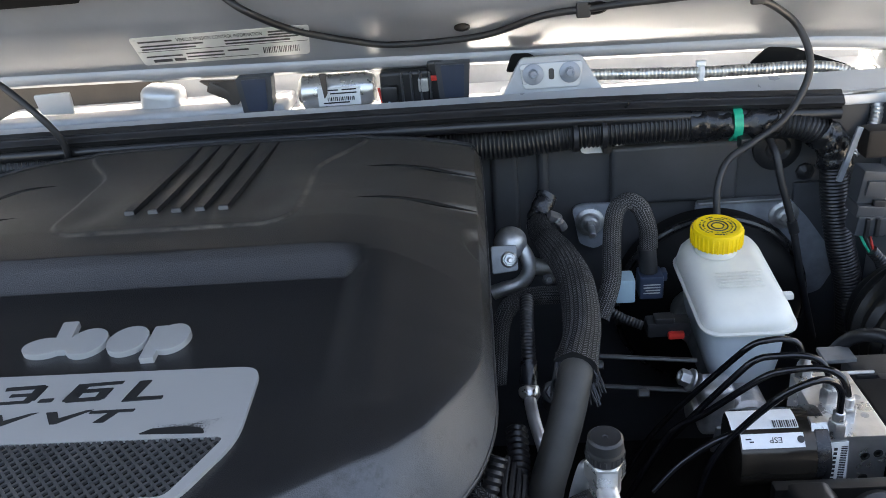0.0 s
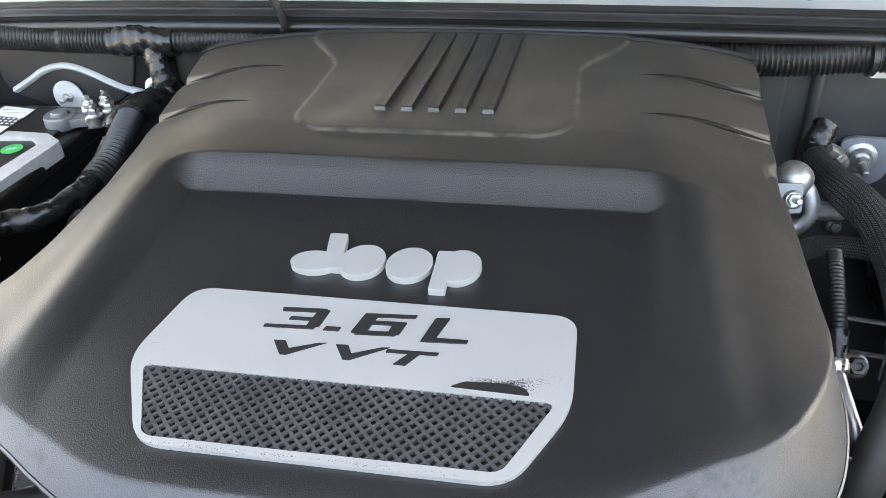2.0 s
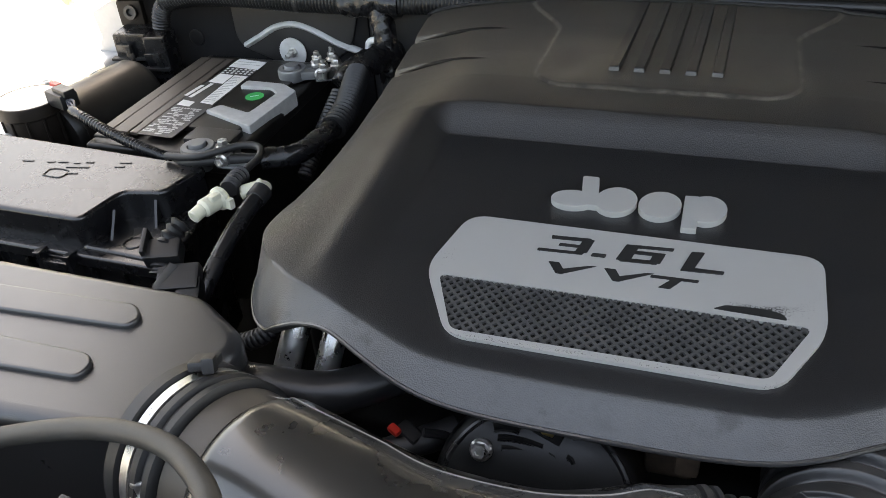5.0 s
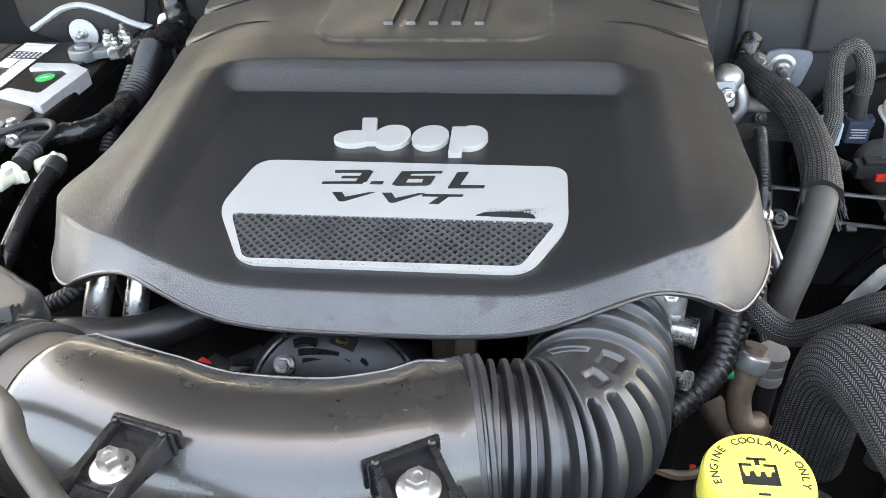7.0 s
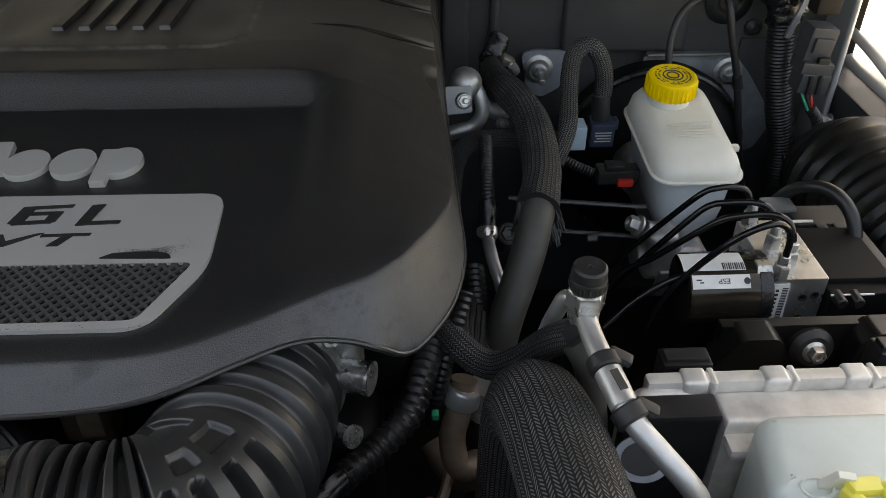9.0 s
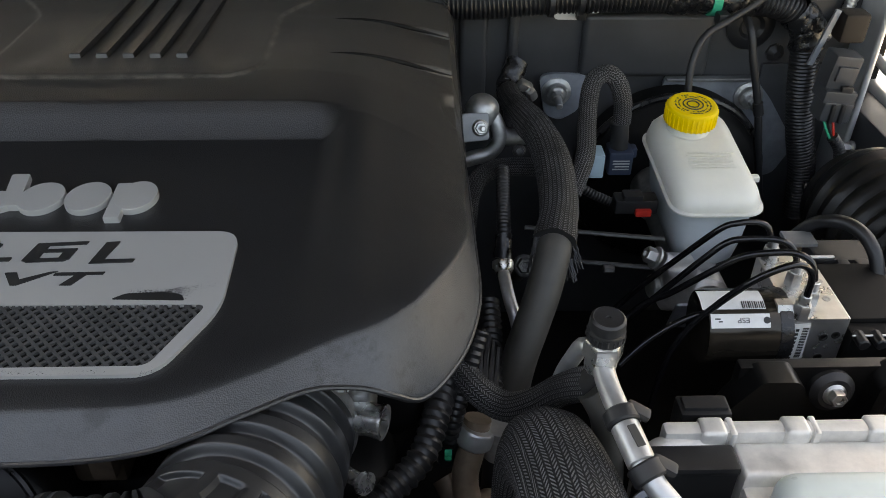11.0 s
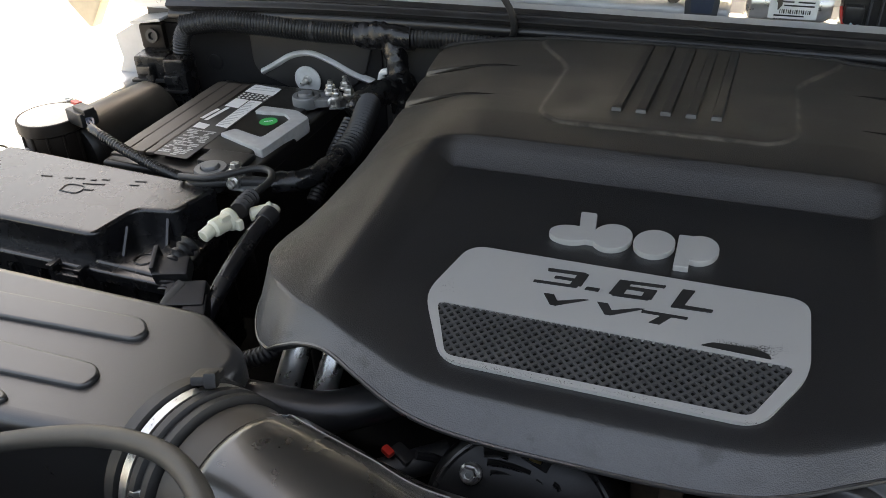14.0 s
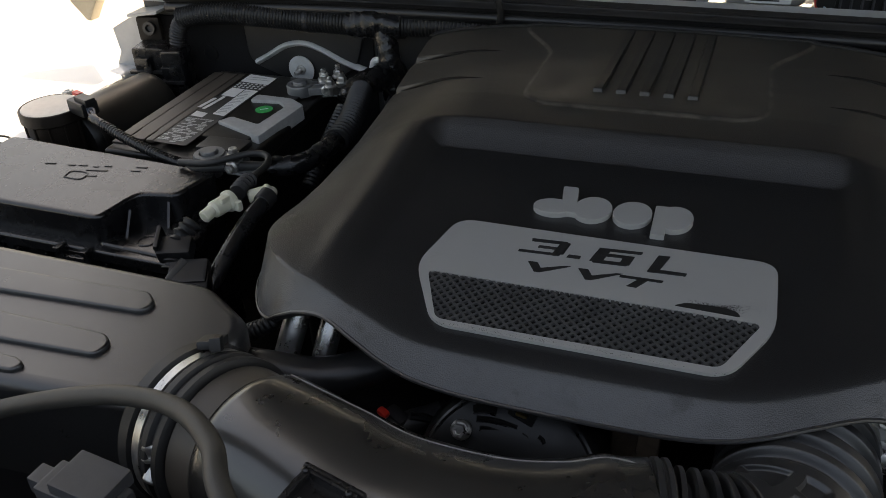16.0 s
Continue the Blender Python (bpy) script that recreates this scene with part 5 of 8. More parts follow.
    part("stub_pipe", lathe([(0.008, 0.0), (0.0098, 0.0), (0.0098, 0.026), (0.0106, 0.028), (0.0106, 0.031), (0.0082, 0.031), (0.008, 0.014), (0, 0.014)], turn_to((-0.098, 0.362, 1.032), (1, -0.35, 0.05)), 24), MACHINED, th, "open machined stub pipe")
    part("bleed_screw", merge(rod((-0.094, 0.330, 1.018), (-0.080, 0.317, 1.024), 0.0045, 12), lathe([(0.0068, 0), (0.0068, 0.003), (0, 0.003)], turn_to((-0.080, 0.317, 1.024), (0.7, -0.6, 0.2)), 16)), MACHINED, th, "bright slotted screw")


# ---- passenger side: air box, fuse box, battery ----


def air_box():
    a = thing("air_box", (-0.68, 0.27, 0.80), "black grained plastic air filter box with three raised ribs", "air box")
    top = rounded([(-0.87, 0.362), (-0.555, 0.356), (-0.507, 0.326), (-0.500, 0.309), (-0.518, 0.250), (-0.530, 0.226), (-0.87, 0.205)][::-1], 0.012, 4)
    part("lid", prism(top, 0.985, 1.076, 0.010, 4), GRAINED, a)
    part("tray", prism(rounded([(-0.865, 0.355), (-0.545, 0.350), (-0.555, 0.232), (-0.865, 0.212)][::-1], 0.02), 0.80, 0.984, 0.004), BLACK, a)
    part("shoulder", prism(rounded([(-0.56, 0.34), (-0.503, 0.318), (-0.515, 0.245), (-0.56, 0.24)][::-1], 0.01), 0.97, 1.04, 0.006, 3), BLACK, a)
    part("outlet", lathe([(0.034, 0), (0.034, 0.05), (0.0, 0.05)], turn_to((-0.556, 0.266, 1.038), (0.95, -0.3, 0.1)), 40), DEEP, a)
    for pts in ([(-0.765, 0.325), (-0.590, 0.330), (-0.578, 0.318), (-0.582, 0.307), (-0.748, 0.299), (-0.768, 0.305)], [(-0.80, 0.281), (-0.590, 0.279), (-0.580, 0.270), (-0.583, 0.257), (-0.80, 0.246)], [(-0.80, 0.240), (-0.633, 0.241), (-0.623, 0.236), (-0.627, 0.228), (-0.80, 0.218)]):
        part("raised_rib", prism(rounded(pts[::-1], 0.007, 4), 1.070, 1.0795, 0.0022, 3), GRAINED, a)
    h = thing("vent_hose", (-0.46, 0.18, 1.08), "faded grey-black rubber vent hose looping over the air box", "hose")
    part("hose", sweep([(-0.78, 0.178, 1.010), (-0.72, 0.186, 1.026), (-0.664, 0.194, 1.050), (-0.598, 0.202, 1.079), (-0.523, 0.204, 1.106), (-0.466, 0.194, 1.121), (-0.427, 0.171, 1.128), (-0.405, 0.145, 1.129), (-0.365, 0.113, 1.118), (-0.33, 0.09, 1.10)], 0.0060, 18, 0.006), GREYHOSE, h)


def fuse_box():
    f = thing("fuse_box", (-0.83, 0.50, 0.90), "black plastic fuse box with moulded lid and side latches", "fuse box")
    lid = rounded([(-0.985, 0.462), (-0.752, 0.457), (-0.743, 0.508), (-0.703, 0.515), (-0.690, 0.570), (-0.975, 0.590)], 0.009, 4)
    top = part("lid", prism(lid, 1.014, 1.045, 0.004, 3), BOXTOP, f)
    part("lid_step", prism(rounded([(-0.760, 0.455), (-0.676, 0.450), (-0.686, 0.520), (-0.760, 0.520)], 0.008, 3), 1.004, 1.017, 0.004, 3), BOXTOP, f)
    part("lid_flange", prism(rounded([(-0.990, 0.450), (-0.668, 0.443), (-0.668, 0.470), (-0.684, 0.575), (-0.985, 0.595)], 0.008, 3), 1.003, 1.014, 0.003), BOXTOP, f)
    part("body", prism(rounded([(-0.985, 0.456), (-0.674, 0.449), (-0.674, 0.470), (-0.690, 0.570), (-0.980, 0.590)], 0.008, 3), 0.86, 1.003, 0.002), BOXTOP, f)
    for x in (-0.910, -0.777):
        for dx in (-0.016, 0.016):
            part("latch_bracket", merge(box((0.005, 0.012, 0.026), (x + dx, 0.443, 1.004), 0.001), box((0.007, 0.008, 0.005), (x + dx, 0.439, 1.015), 0.001)), SATIN, f)
        part("latch", merge(box((0.026, 0.007, 0.009), (x, 0.440, 1.004), 0.002), box((0.024, 0.004, 0.020), (x, 0.446, 1.000), 0.001)), SATIN, f)
    for i in range(9):
        part("rib", box((0.003, 0.005, 0.022), (-0.965 + 0.036 * i, 0.449, 0.988), 0.0008, 1), BOXTOP, f)
    for x, y, w in ((-0.738, 0.470, 12), (-0.712, 0.497, 20)):
        part("gusset", prism([(0, 0), (0.020, 0), (0, 0.022)], 0, 0.0025, 0, 1, pose(x, y + 0.018, 1.016, 90, 0, -90 + w)), BOXTOP, f)
    for k, row in enumerate([(-0.030, -0.022, 0.012), (-0.018, -0.008, 0.012), (0.000, 0.006, 0.010), (0.012, 0.020, 0.012), (-0.004, 0.020, 0.002), (0.002, 0.014, -0.010), (-0.058, -0.046, 0.014), (0.048, 0.060, 0.012), (0.046, 0.056, 0.004)]):
        part("moulded_mark", bars([row], pose(-0.825, 0.536, 1.0452, 0, 0, 10), 0.0022, 0.0006), SATIN, top)
    sym = [(-0.842, 0.518), (-0.822, 0.518), (-0.822, 0.531), (-0.842, 0.531), (-0.842, 0.518)]
    part("moulded_mark", sweep([(x, y, 1.0453) for x, y in sym], 0.0007, 5, 0.003), SATIN, top)
    part("moulded_mark", sweep([(-0.712 + 0.009 * math.cos(t), 0.470 + 0.009 * math.sin(t), 1.0174) for t in np.linspace(0, 2 * math.pi, 18)], 0.0007, 5, 0.003, ends=False), SATIN, f)


def battery():
    b = thing("battery", (-0.765, 0.725, 0.86), "black twelve volt battery with silver label and green sticker", "battery")
    part("case", box((0.172, 0.245, 0.175), (-0.770, 0.722, 0.940), 0.006), BATTERY, b)
    part("lid", box((0.176, 0.250, 0.020), (-0.770, 0.722, 1.028), 0.005, 3), BATTERY, b)
    lid2 = part("raised_lid", box((0.155, 0.180, 0.010), (-0.778, 0.735, 1.0385), 0.003), BATTERY, b)
    part("side_ledge", box((0.022, 0.225, 0.012), (-0.848, 0.725, 1.034), 0.003), BATTERY, b)
    # grey corner trim with a round black field
    trim = [(-0.752, 0.743), (-0.751, 0.761), (-0.703, 0.759), (-0.679, 0.743), (-0.688, 0.650), (-0.700, 0.655), (-0.758, 0.678), (-0.747, 0.694), (-0.706, 0.681), (-0.699, 0.734), (-0.714, 0.747)]
    part("corner_trim", prism(rounded(trim[::-1], 0.004, 3), 1.030, 1.0475, 0.0015, 2), GREYPRINT, b, "matt grey lid trim")
    part("end_cover", box((0.055, 0.030, 0.016), (-0.722, 0.633, 1.036), 0.003), BLACK, b)
    part("sticker", lathe([(0.0105, 0), (0.0105, 0.0006), (0, 0.0006)], pose(-0.724, 0.727, 1.0437), 28), GREEN, b, "round green sticker")
    part("sticker_mark", bars([(-0.005, 0.005, 0.0)], pose(-0.724, 0.727, 1.0444, 0, 0, 30), 0.0016), LABEL, b)
    for x, w in ((-0.846, 0.014), (-0.8275, 0.020), (-0.8105, 0.010)):
        part("ridge", box((w, 0.205, 0.004), (x, 0.722, 1.0422), 0.0015, 2), BROWNDUST, b, "brown dusty ridge")
    lab = part("label", sheet([(-0.804, 0.618), (-0.760, 0.616), (-0.757, 0.828), (-0.801, 0.828)], 0.0005, pose(0, 0, 1.0437)), DARKPRINT, b, "silver and black printed label")
    up = pose(0, 0, 1.0443)
    part("print", sheet([(-0.800, 0.801), (-0.758, 0.797), (-0.758, 0.820), (-0.799, 0.826)], 0.0003, up), LABEL, lab)
    part("print", sheet([(-0.800, 0.754), (-0.780, 0.752), (-0.780, 0.777), (-0.799, 0.779)], 0.0003, up), LABEL, lab)
    part("print", sheet([(-0.778, 0.700), (-0.761, 0.697), (-0.760, 0.776), (-0.778, 0.777)], 0.0003, up), LABEL, lab)
    part("print", sheet([(-0.802, 0.690), (-0.785, 0.688), (-0.785, 0.700), (-0.802, 0.703)], 0.0003, up), LABEL, lab)
    part("print", bars([(-0.797, -0.762, 0.809), (-0.795, -0.770, 0.816)], pose(0, 0, 1.0448), 0.0012), GREYPRINT, lab)
    part("print", bars([(-0.020, 0.020, 0.0), (-0.018, 0.012, 0.008)], pose(-0.795, 0.730, 1.0446, 0, 0, 82), 0.0050), LABEL, lab)
    rows = [(-0.799 + 0.006 * i, -0.796 + 0.006 * i, 0.783 + 0.006 * j) for i in range(7) for j in range(3)]
    part("print", bars(rows, up, 0.003), LABEL, lab)
    rng = random.Random(5)
    rows, codes = [], []
    for j in range(17):
        x = -0.803 + rng.random() * 0.004
        while x < -0.768:
            w = 0.002 + 0.006 * rng.random()
            if rng.random() < 0.72:
                rows.append((x, x + w, 0.622 + 0.0038 * j))
            x += w + 0.0009
    part("print", bars(rows, up, 0.0022), GREYPRINT, lab, "worn rows of fine white print")
    for j in range(16):
        codes.append((-0.776, -0.763 - 0.006 * rng.random(), 0.703 + 0.0045 * j))
    part("print", bars(codes, pose(0, 0, 1.0448), 0.0016), GREYPRINT, lab)
    for k, (x, y, w) in enumerate(((-0.711, 0.590, 0.0), (-0.707, 0.790, 20.0))):
        t = thing("battery_terminal", (x, y, 1.03), ("dull grey battery clamp with ring terminal and nuts", "dull battery clamp with stacked cable studs")[k], "terminal", "battery clamps")
        m = pose(x, y, 1.048, 0, 0, w)
        def at(bm):
            bmesh.ops.transform(bm, matrix=m, verts=bm.verts)
            return bm
        part("post", at(lathe([(0.010, -0.02), (0.009, 0.008), (0.008, 0.0095), (0, 0.0095)], Matrix(), 24)), GALV, t)
        part("clamp_ring", at(lathe([(0.0105, -0.008), (0.016, -0.008), (0.017, -0.006), (0.017, 0.004), (0.016, 0.006), (0.0105, 0.006), (0.0100, 0.0)], Matrix(), 28)), GALV, t)
        part("ear", at(merge(box((0.030, 0.012, 0.010), (0.026, 0.006, -0.001), 0.002), box((0.030, 0.012, 0.010), (0.026, -0.008, -0.001), 0.002), box((0.034, 0.030, 0.003), (0.045, 0.0, -0.007), 0.001))), GALV, t)
        part("nut", at(merge(hexbolt((0.034, -0.014, 0.0), (0, -1, 0), 0.009, 0.006), hexbolt((0.030, 0.0, 0.008), (0, 0, 1), 0.009, 0.007))), ZINC, t)
        if k:
            for dx, dy, h in ((0.030, 0.004, 0.022), (0.048, 0.006, 0.026), (0.054, -0.012, 0.022), (0.040, -0.020, 0.020)):
                part("stud", at(merge(rod((dx, dy, -0.004), (dx, dy, h), 0.0032, 10), hexbolt((dx, dy, h * 0.45), (0, 0, 1), 0.010, 0.007))), ZINC, t)


def battery_cables():
    c = thing("battery_cable", (-0.60, 0.70, 1.0), "thick taped positive cable with corrugated sleeve beside the battery", "cable")
    part("tape", tape_wrap([(-0.597, 0.845, 1.058), (-0.612, 0.800, 1.062), (-0.622, 0.775, 1.058), (-0.628, 0.760, 1.048)], 0.0155, 16, 5), TAPE, c)
    part("sleeve", conduit([(-0.615, 0.772, 1.060), (-0.606, 0.735, 1.056), (-0.600, 0.700, 1.050), (-0.600, 0.668, 1.045)], 0.0125, 18, 0.0056, 0.13), BLACK, c)
    part("sleeve", conduit([(-0.636, 0.762, 1.040), (-0.640, 0.72, 1.015), (-0.645, 0.67, 0.98)], 0.0085, 14, 0.0048, 0.07), BLACK, c)
    part("tape", tape_wrap([(-0.600, 0.672, 1.046), (-0.606, 0.640, 1.043), (-0.618, 0.612, 1.042), (-0.645, 0.594, 1.043)], 0.0105, 16, 9), TAPE, c)
    part("wire", sweep([(-0.642, 0.595, 1.044), (-0.668, 0.585, 1.046), (-0.70, 0.570, 1.048), (-0.728, 0.574, 1.040), (-0.745, 0.585, 1.02)], 0.0052, 12, 0.005), RUBBER, c)
    part("wire", sweep([(-0.735, 0.570, 1.050), (-0.695, 0.566, 1.056), (-0.660, 0.588, 1.060), (-0.640, 0.588, 1.060), (-0.630, 0.570, 1.060), (-0.630, 0.545, 1.060), (-0.628, 0.535, 1.058)], 0.0036, 12, 0.004), RUBBER, c)
    w = thing("sensor_wire", (-0.84, 0.61, 1.03), "corrugated black sensor wire with blue strands running beside the battery", "wire")
    part("conduit", conduit([(-0.735, 0.578, 1.042), (-0.78, 0.590, 1.045), (-0.83, 0.606, 1.050), (-0.862, 0.618, 1.054), (-0.873, 0.622, 1.0555)], 0.0054, 12, 0.0046, 0.12), SATIN, w)
    part("tape", tape_wrap([(-0.866, 0.620, 1.0545), (-0.880, 0.625, 1.0565), (-0.893, 0.631, 1.0575)], 0.0052, 12, 8), TAPE, w)
    for k in range(3):
        part("strand", sweep([(-0.885, 0.627, 1.057), (-0.900, 0.636 + 0.004 * k, 1.058 + 0.002 * k), (-0.915, 0.650, 1.058)], 0.0014, 6, 0.004), NAVY, w)


def vacuum_lines():
    v = thing("fuel_vapour_line", (-0.62, 0.47, 0.98), "black vapour hose with two cream plastic couplings", "hose")
    part("coupling", merge(rod((-0.631, 0.472, 1.062), (-0.625, 0.492, 1.062), 0.0080, 20, 0.002), rod((-0.6265, 0.488, 1.062), (-0.624, 0.496, 1.062), 0.0104, 20, 0.002), rod((-0.634, 0.462, 1.060), (-0.631, 0.473, 1.062), 0.0060, 16), box((0.006, 0.010, 0.005), (-0.623, 0.482, 1.0695), 0.0015, 2, (0, 0, -15)), box((0.012, 0.006, 0.010), (-0.617, 0.490, 1.060), 0.0015, 2, (0, 0, -15))), CREAM, v, "cream plastic coupling")
    part("coupling", merge(rod((-0.620, 0.515, 1.054), (-0.605, 0.525, 1.056), 0.0070, 18, 0.002), rod((-0.604, 0.531, 1.055), (-0.601, 0.516, 1.053), 0.0064, 16), rod((-0.607, 0.523, 1.056), (-0.602, 0.527, 1.056), 0.0085, 18, 0.002)), CREAM, v, "cream plastic elbow")
    part("hose", conduit([(-0.637, 0.450, 1.062), (-0.642, 0.432, 1.052), (-0.640, 0.412, 1.035)], 0.0078, 14, 0.0065, 0.16), RUBBER, v)
    part("hose", conduit([(-0.626, 0.508, 1.062), (-0.628, 0.522, 1.062), (-0.630, 0.538, 1.060)], 0.0075, 14, 0.0065, 0.16), RUBBER, v)
    part("hose", sweep([(-0.600, 0.520, 1.056), (-0.603, 0.49, 1.050), (-0.606, 0.45, 1.035), (-0.61, 0.41, 1.01), (-0.615, 0.38, 0.96)], 0.0078, 16, 0.006), SATIN, v)
    part("collar", rod((-0.6005, 0.522, 1.0565), (-0.602, 0.508, 1.0535), 0.0092, 18, 0.001), RUBBER, v)
    part("clip", merge(box((0.030, 0.020, 0.016), (-0.641, 0.425, 1.048), 0.003, 2, (20, 0, 20)), box((0.004, 0.024, 0.022), (-0.655, 0.424, 1.052), 0.001, 2, (20, 0, 20)), box((0.034, 0.024, 0.014), (-0.622, 0.412, 1.034), 0.003, 2, (25, 0, 20)), box((0.020, 0.030, 0.018), (-0.610, 0.404, 1.024), 0.003, 2, (25, 0, 20))), BLACK, v)
    part("tube", sweep([(-0.628, 0.418, 1.042), (-0.634, 0.396, 1.030), (-0.634, 0.378, 1.005), (-0.628, 0.37, 0.96)], 0.0052, 14, 0.005), GREYHOSE, v, "dull grey plastic tube")
    t = thing("coolant_tubes", (-0.48, 0.37, 0.98), "two bright aluminium tubes rising beside the engine cover", "tube")
    for p, q, w in (((-0.503, 0.345, 1.000), (-0.492, 0.385, 1.062), 0.0098), ((-0.470, 0.338, 1.000), (-0.461, 0.378, 1.062), 0.0088)):
        part("tube", sweep([p, tuple((Vector(p) + Vector(q)) / 2 + Vector((0.001, -0.002, 0.003))), q], w, 18, 0.006), MACHINED, t)
    h = thing("radiator_hose", (-0.44, 0.31, 1.0), "black moulded rubber hose behind the intake tube", "hose")
    part("hose", sweep([(-0.56, 0.33, 1.00), (-0.525, 0.318, 1.032), (-0.49, 0.312, 1.042), (-0.45, 0.318, 1.040), (-0.420, 0.337, 1.040), (-0.400, 0.358, 1.042), (-0.385, 0.38, 1.042)], 0.0145, 20, 0.006), SEAL, h)
    part("branch", sweep([(-0.440, 0.300, 0.990), (-0.412, 0.312, 1.000), (-0.388, 0.326, 1.004), (-0.368, 0.34, 1.006)], 0.0095, 16, 0.005, lambda s, L, a: 1 + 0.03 * math.sin(s * 900)), RUBBER, h)
    part("conduit", conduit([(-0.60, 0.36, 1.0), (-0.56, 0.365, 1.015), (-0.525, 0.37, 1.03), (-0.505, 0.385, 1.045)], 0.007, 12), BLACK, h)


def purge_valve():
    p = thing("purge_canister", (-0.98, 0.66, 0.97), "dusty round black canister with red-tabbed plug", "canister")
    part("cup", lathe([(0.033, -0.07), (0.035, -0.016), (0.0385, -0.013), (0.0385, -0.001), (0.0375, 0.001), (0.036, 0.001), (0.035, 0.0), (0.0, 0.0)], pose(-0.982, 0.662, 1.050), 40), BROWNBLACK, p)
    for t in np.linspace(0, 2 * math.pi, 12, endpoint=False):
        part("cup_rib", box((0.004, 0.003, 0.040), (-0.982 + 0.0350 * math.cos(t), 0.662 + 0.0350 * math.sin(t), 1.016), 0.001, 1, (0, 0, math.degrees(t))), BROWNBLACK, p)
    part("top", lathe([(0.0352, -0.002), (0.0352, 0.0008), (0.033, 0.0016), (0, 0.0018)], pose(-0.982, 0.662, 1.050), 40), GREYPRINT, p, "dust-covered top")
    plug = part("plug", merge(box((0.034, 0.022, 0.018), (-0.930, 0.660, 1.056), 0.003, 2, (0, 0, -20)), box((0.026, 0.014, 0.008), (-0.922, 0.657, 1.066), 0.002, 2, (0, 0, -20))), BLACK, p)
    part("lock_tab", box((0.014, 0.008, 0.004), (-0.945, 0.672, 1.066), 0.001, 2, (0, 0, -20)), RED, plug)
    d = thing("washer_pump_drum", (-0.93, 0.76, 0.96), "large brownish black plastic drum beside the battery", "drum")
    part("drum", lathe([(0.0, -0.07), (0.043, -0.068), (0.048, -0.06), (0.048, 0.05), (0.043, 0.058), (0.0, 0.06)], turn_to((-0.946, 0.740, 1.000), (0.30, 0.9, 0.05)), 40), BATTERY, d)
    part("end_band", lathe([(0.0485, 0), (0.0492, 0.001), (0.0492, 0.009), (0.0485, 0.010)], turn_to((-0.946, 0.740, 1.000), (0.30, 0.9, 0.05)) @ pose(0, 0, -0.058), 40), BROWNBLACK, d)
    b = thing("fender_bolt", (-1.012, 0.72, 1.0), "bright flanged bolt on the fender edge", "bolt")
    part("bolt", merge(hexbolt((-1.010, 0.722, 1.036), (0, 0, 1), 0.013, 0.008, 1.5), rod((-1.010, 0.722, 1.0), (-1.010, 0.722, 1.036), 0.012, 16)), ZINC, b)
    k = thing("wall_connector", (-0.955, 0.84, 0.98), "stack of black wiring connectors on the corner flange", "connector")
    part("housing", box((0.046, 0.040, 0.120), (-0.952, 0.835, 1.012), 0.004, 2, (0, 0, 10)), TAPE, k)
    part("housing", box((0.030, 0.036, 0.120), (-0.912, 0.828, 1.012), 0.004, 2, (0, 0, 10)), TAPE, k)
    part("ledge", merge(box((0.050, 0.010, 0.004), (-0.952, 0.814, 1.040), 0.001, 2, (0, 0, 10)), box((0.034, 0.010, 0.004), (-0.912, 0.810, 1.030), 0.001, 2, (0, 0, 10))), BLACK, k)
    part("cap", box((0.034, 0.012, 0.034), (-0.966, 0.856, 1.086), 0.004, 2, (0, 0, 10)), BROWNBLACK, k)
    part("latch", lathe([(0.009, 0), (0.009, 0.005), (0.005, 0.005), (0.004, 0.001), (0, 0.001)], turn_to((-0.962, 0.850, 1.088), (0.1, -1, 0.2)), 18), BLACK, k)
    for x, z in ((-0.955, 1.055), (-0.955, 1.020), (-0.914, 1.045)):
        part("latch", merge(box((0.022, 0.008, 0.012), (x, 0.810, z), 0.002), box((0.012, 0.005, 0.018), (x + 0.006, 0.812, z - 0.010), 0.001)), SATIN, k)
    for i in range(3):
        part("wire", sweep([(-0.95 + 0.012 * i, 0.825, 0.98), (-0.945 + 0.010 * i, 0.820, 0.95), (-0.93 + 0.008 * i, 0.83, 0.91)], 0.003, 8, 0.006), BLACK, k)
    w = thing("radiator_plug", (-0.50, 0.15, 1.06), "slate grey connector with red-capped wire near the radiator", "connector")
    part("body", merge(box((0.050, 0.022, 0.016), (-0.500, 0.150, 1.086), 0.002, 2, (0, 4, -5)), box((0.034, 0.026, 0.010), (-0.496, 0.153, 1.096), 0.001, 2, (0, 4, -5)), box((0.016, 0.012, 0.012), (-0.528, 0.153, 1.086), 0.001, 2, (0, 4, -5))), SLATE, w)
    part("sleeve", rod((-0.478, 0.147, 1.085), (-0.447, 0.141, 1.081), 0.0095, 20, 0.001), SLATE, w)
    part("wire", sweep([(-0.448, 0.142, 1.081), (-0.425, 0.136, 1.078), (-0.405, 0.122, 1.075)], 0.004, 10, 0.004), RUBBER, w)
    part("red_cap", lathe([(0.010, 0), (0.010, 0.006), (0.007, 0.009), (0, 0.009)], turn_to((-0.405, 0.118, 1.080), (0, -0.2, 1)), 20), RED, w)
    s = thing("fan_shroud", (-0.35, 0.10, 0.9), "black plastic fan shroud in front of the intake tube", "shroud")
    part("panel", merge(box((0.62, 0.12, 0.20), (-0.33, 0.085, 0.975), 0.012, 3), box((0.16, 0.04, 0.03), (-0.50, 0.120, 1.062), 0.006, 3)), BLACK, s)


# ---- driver side: brakes, coolant, air conditioning ----


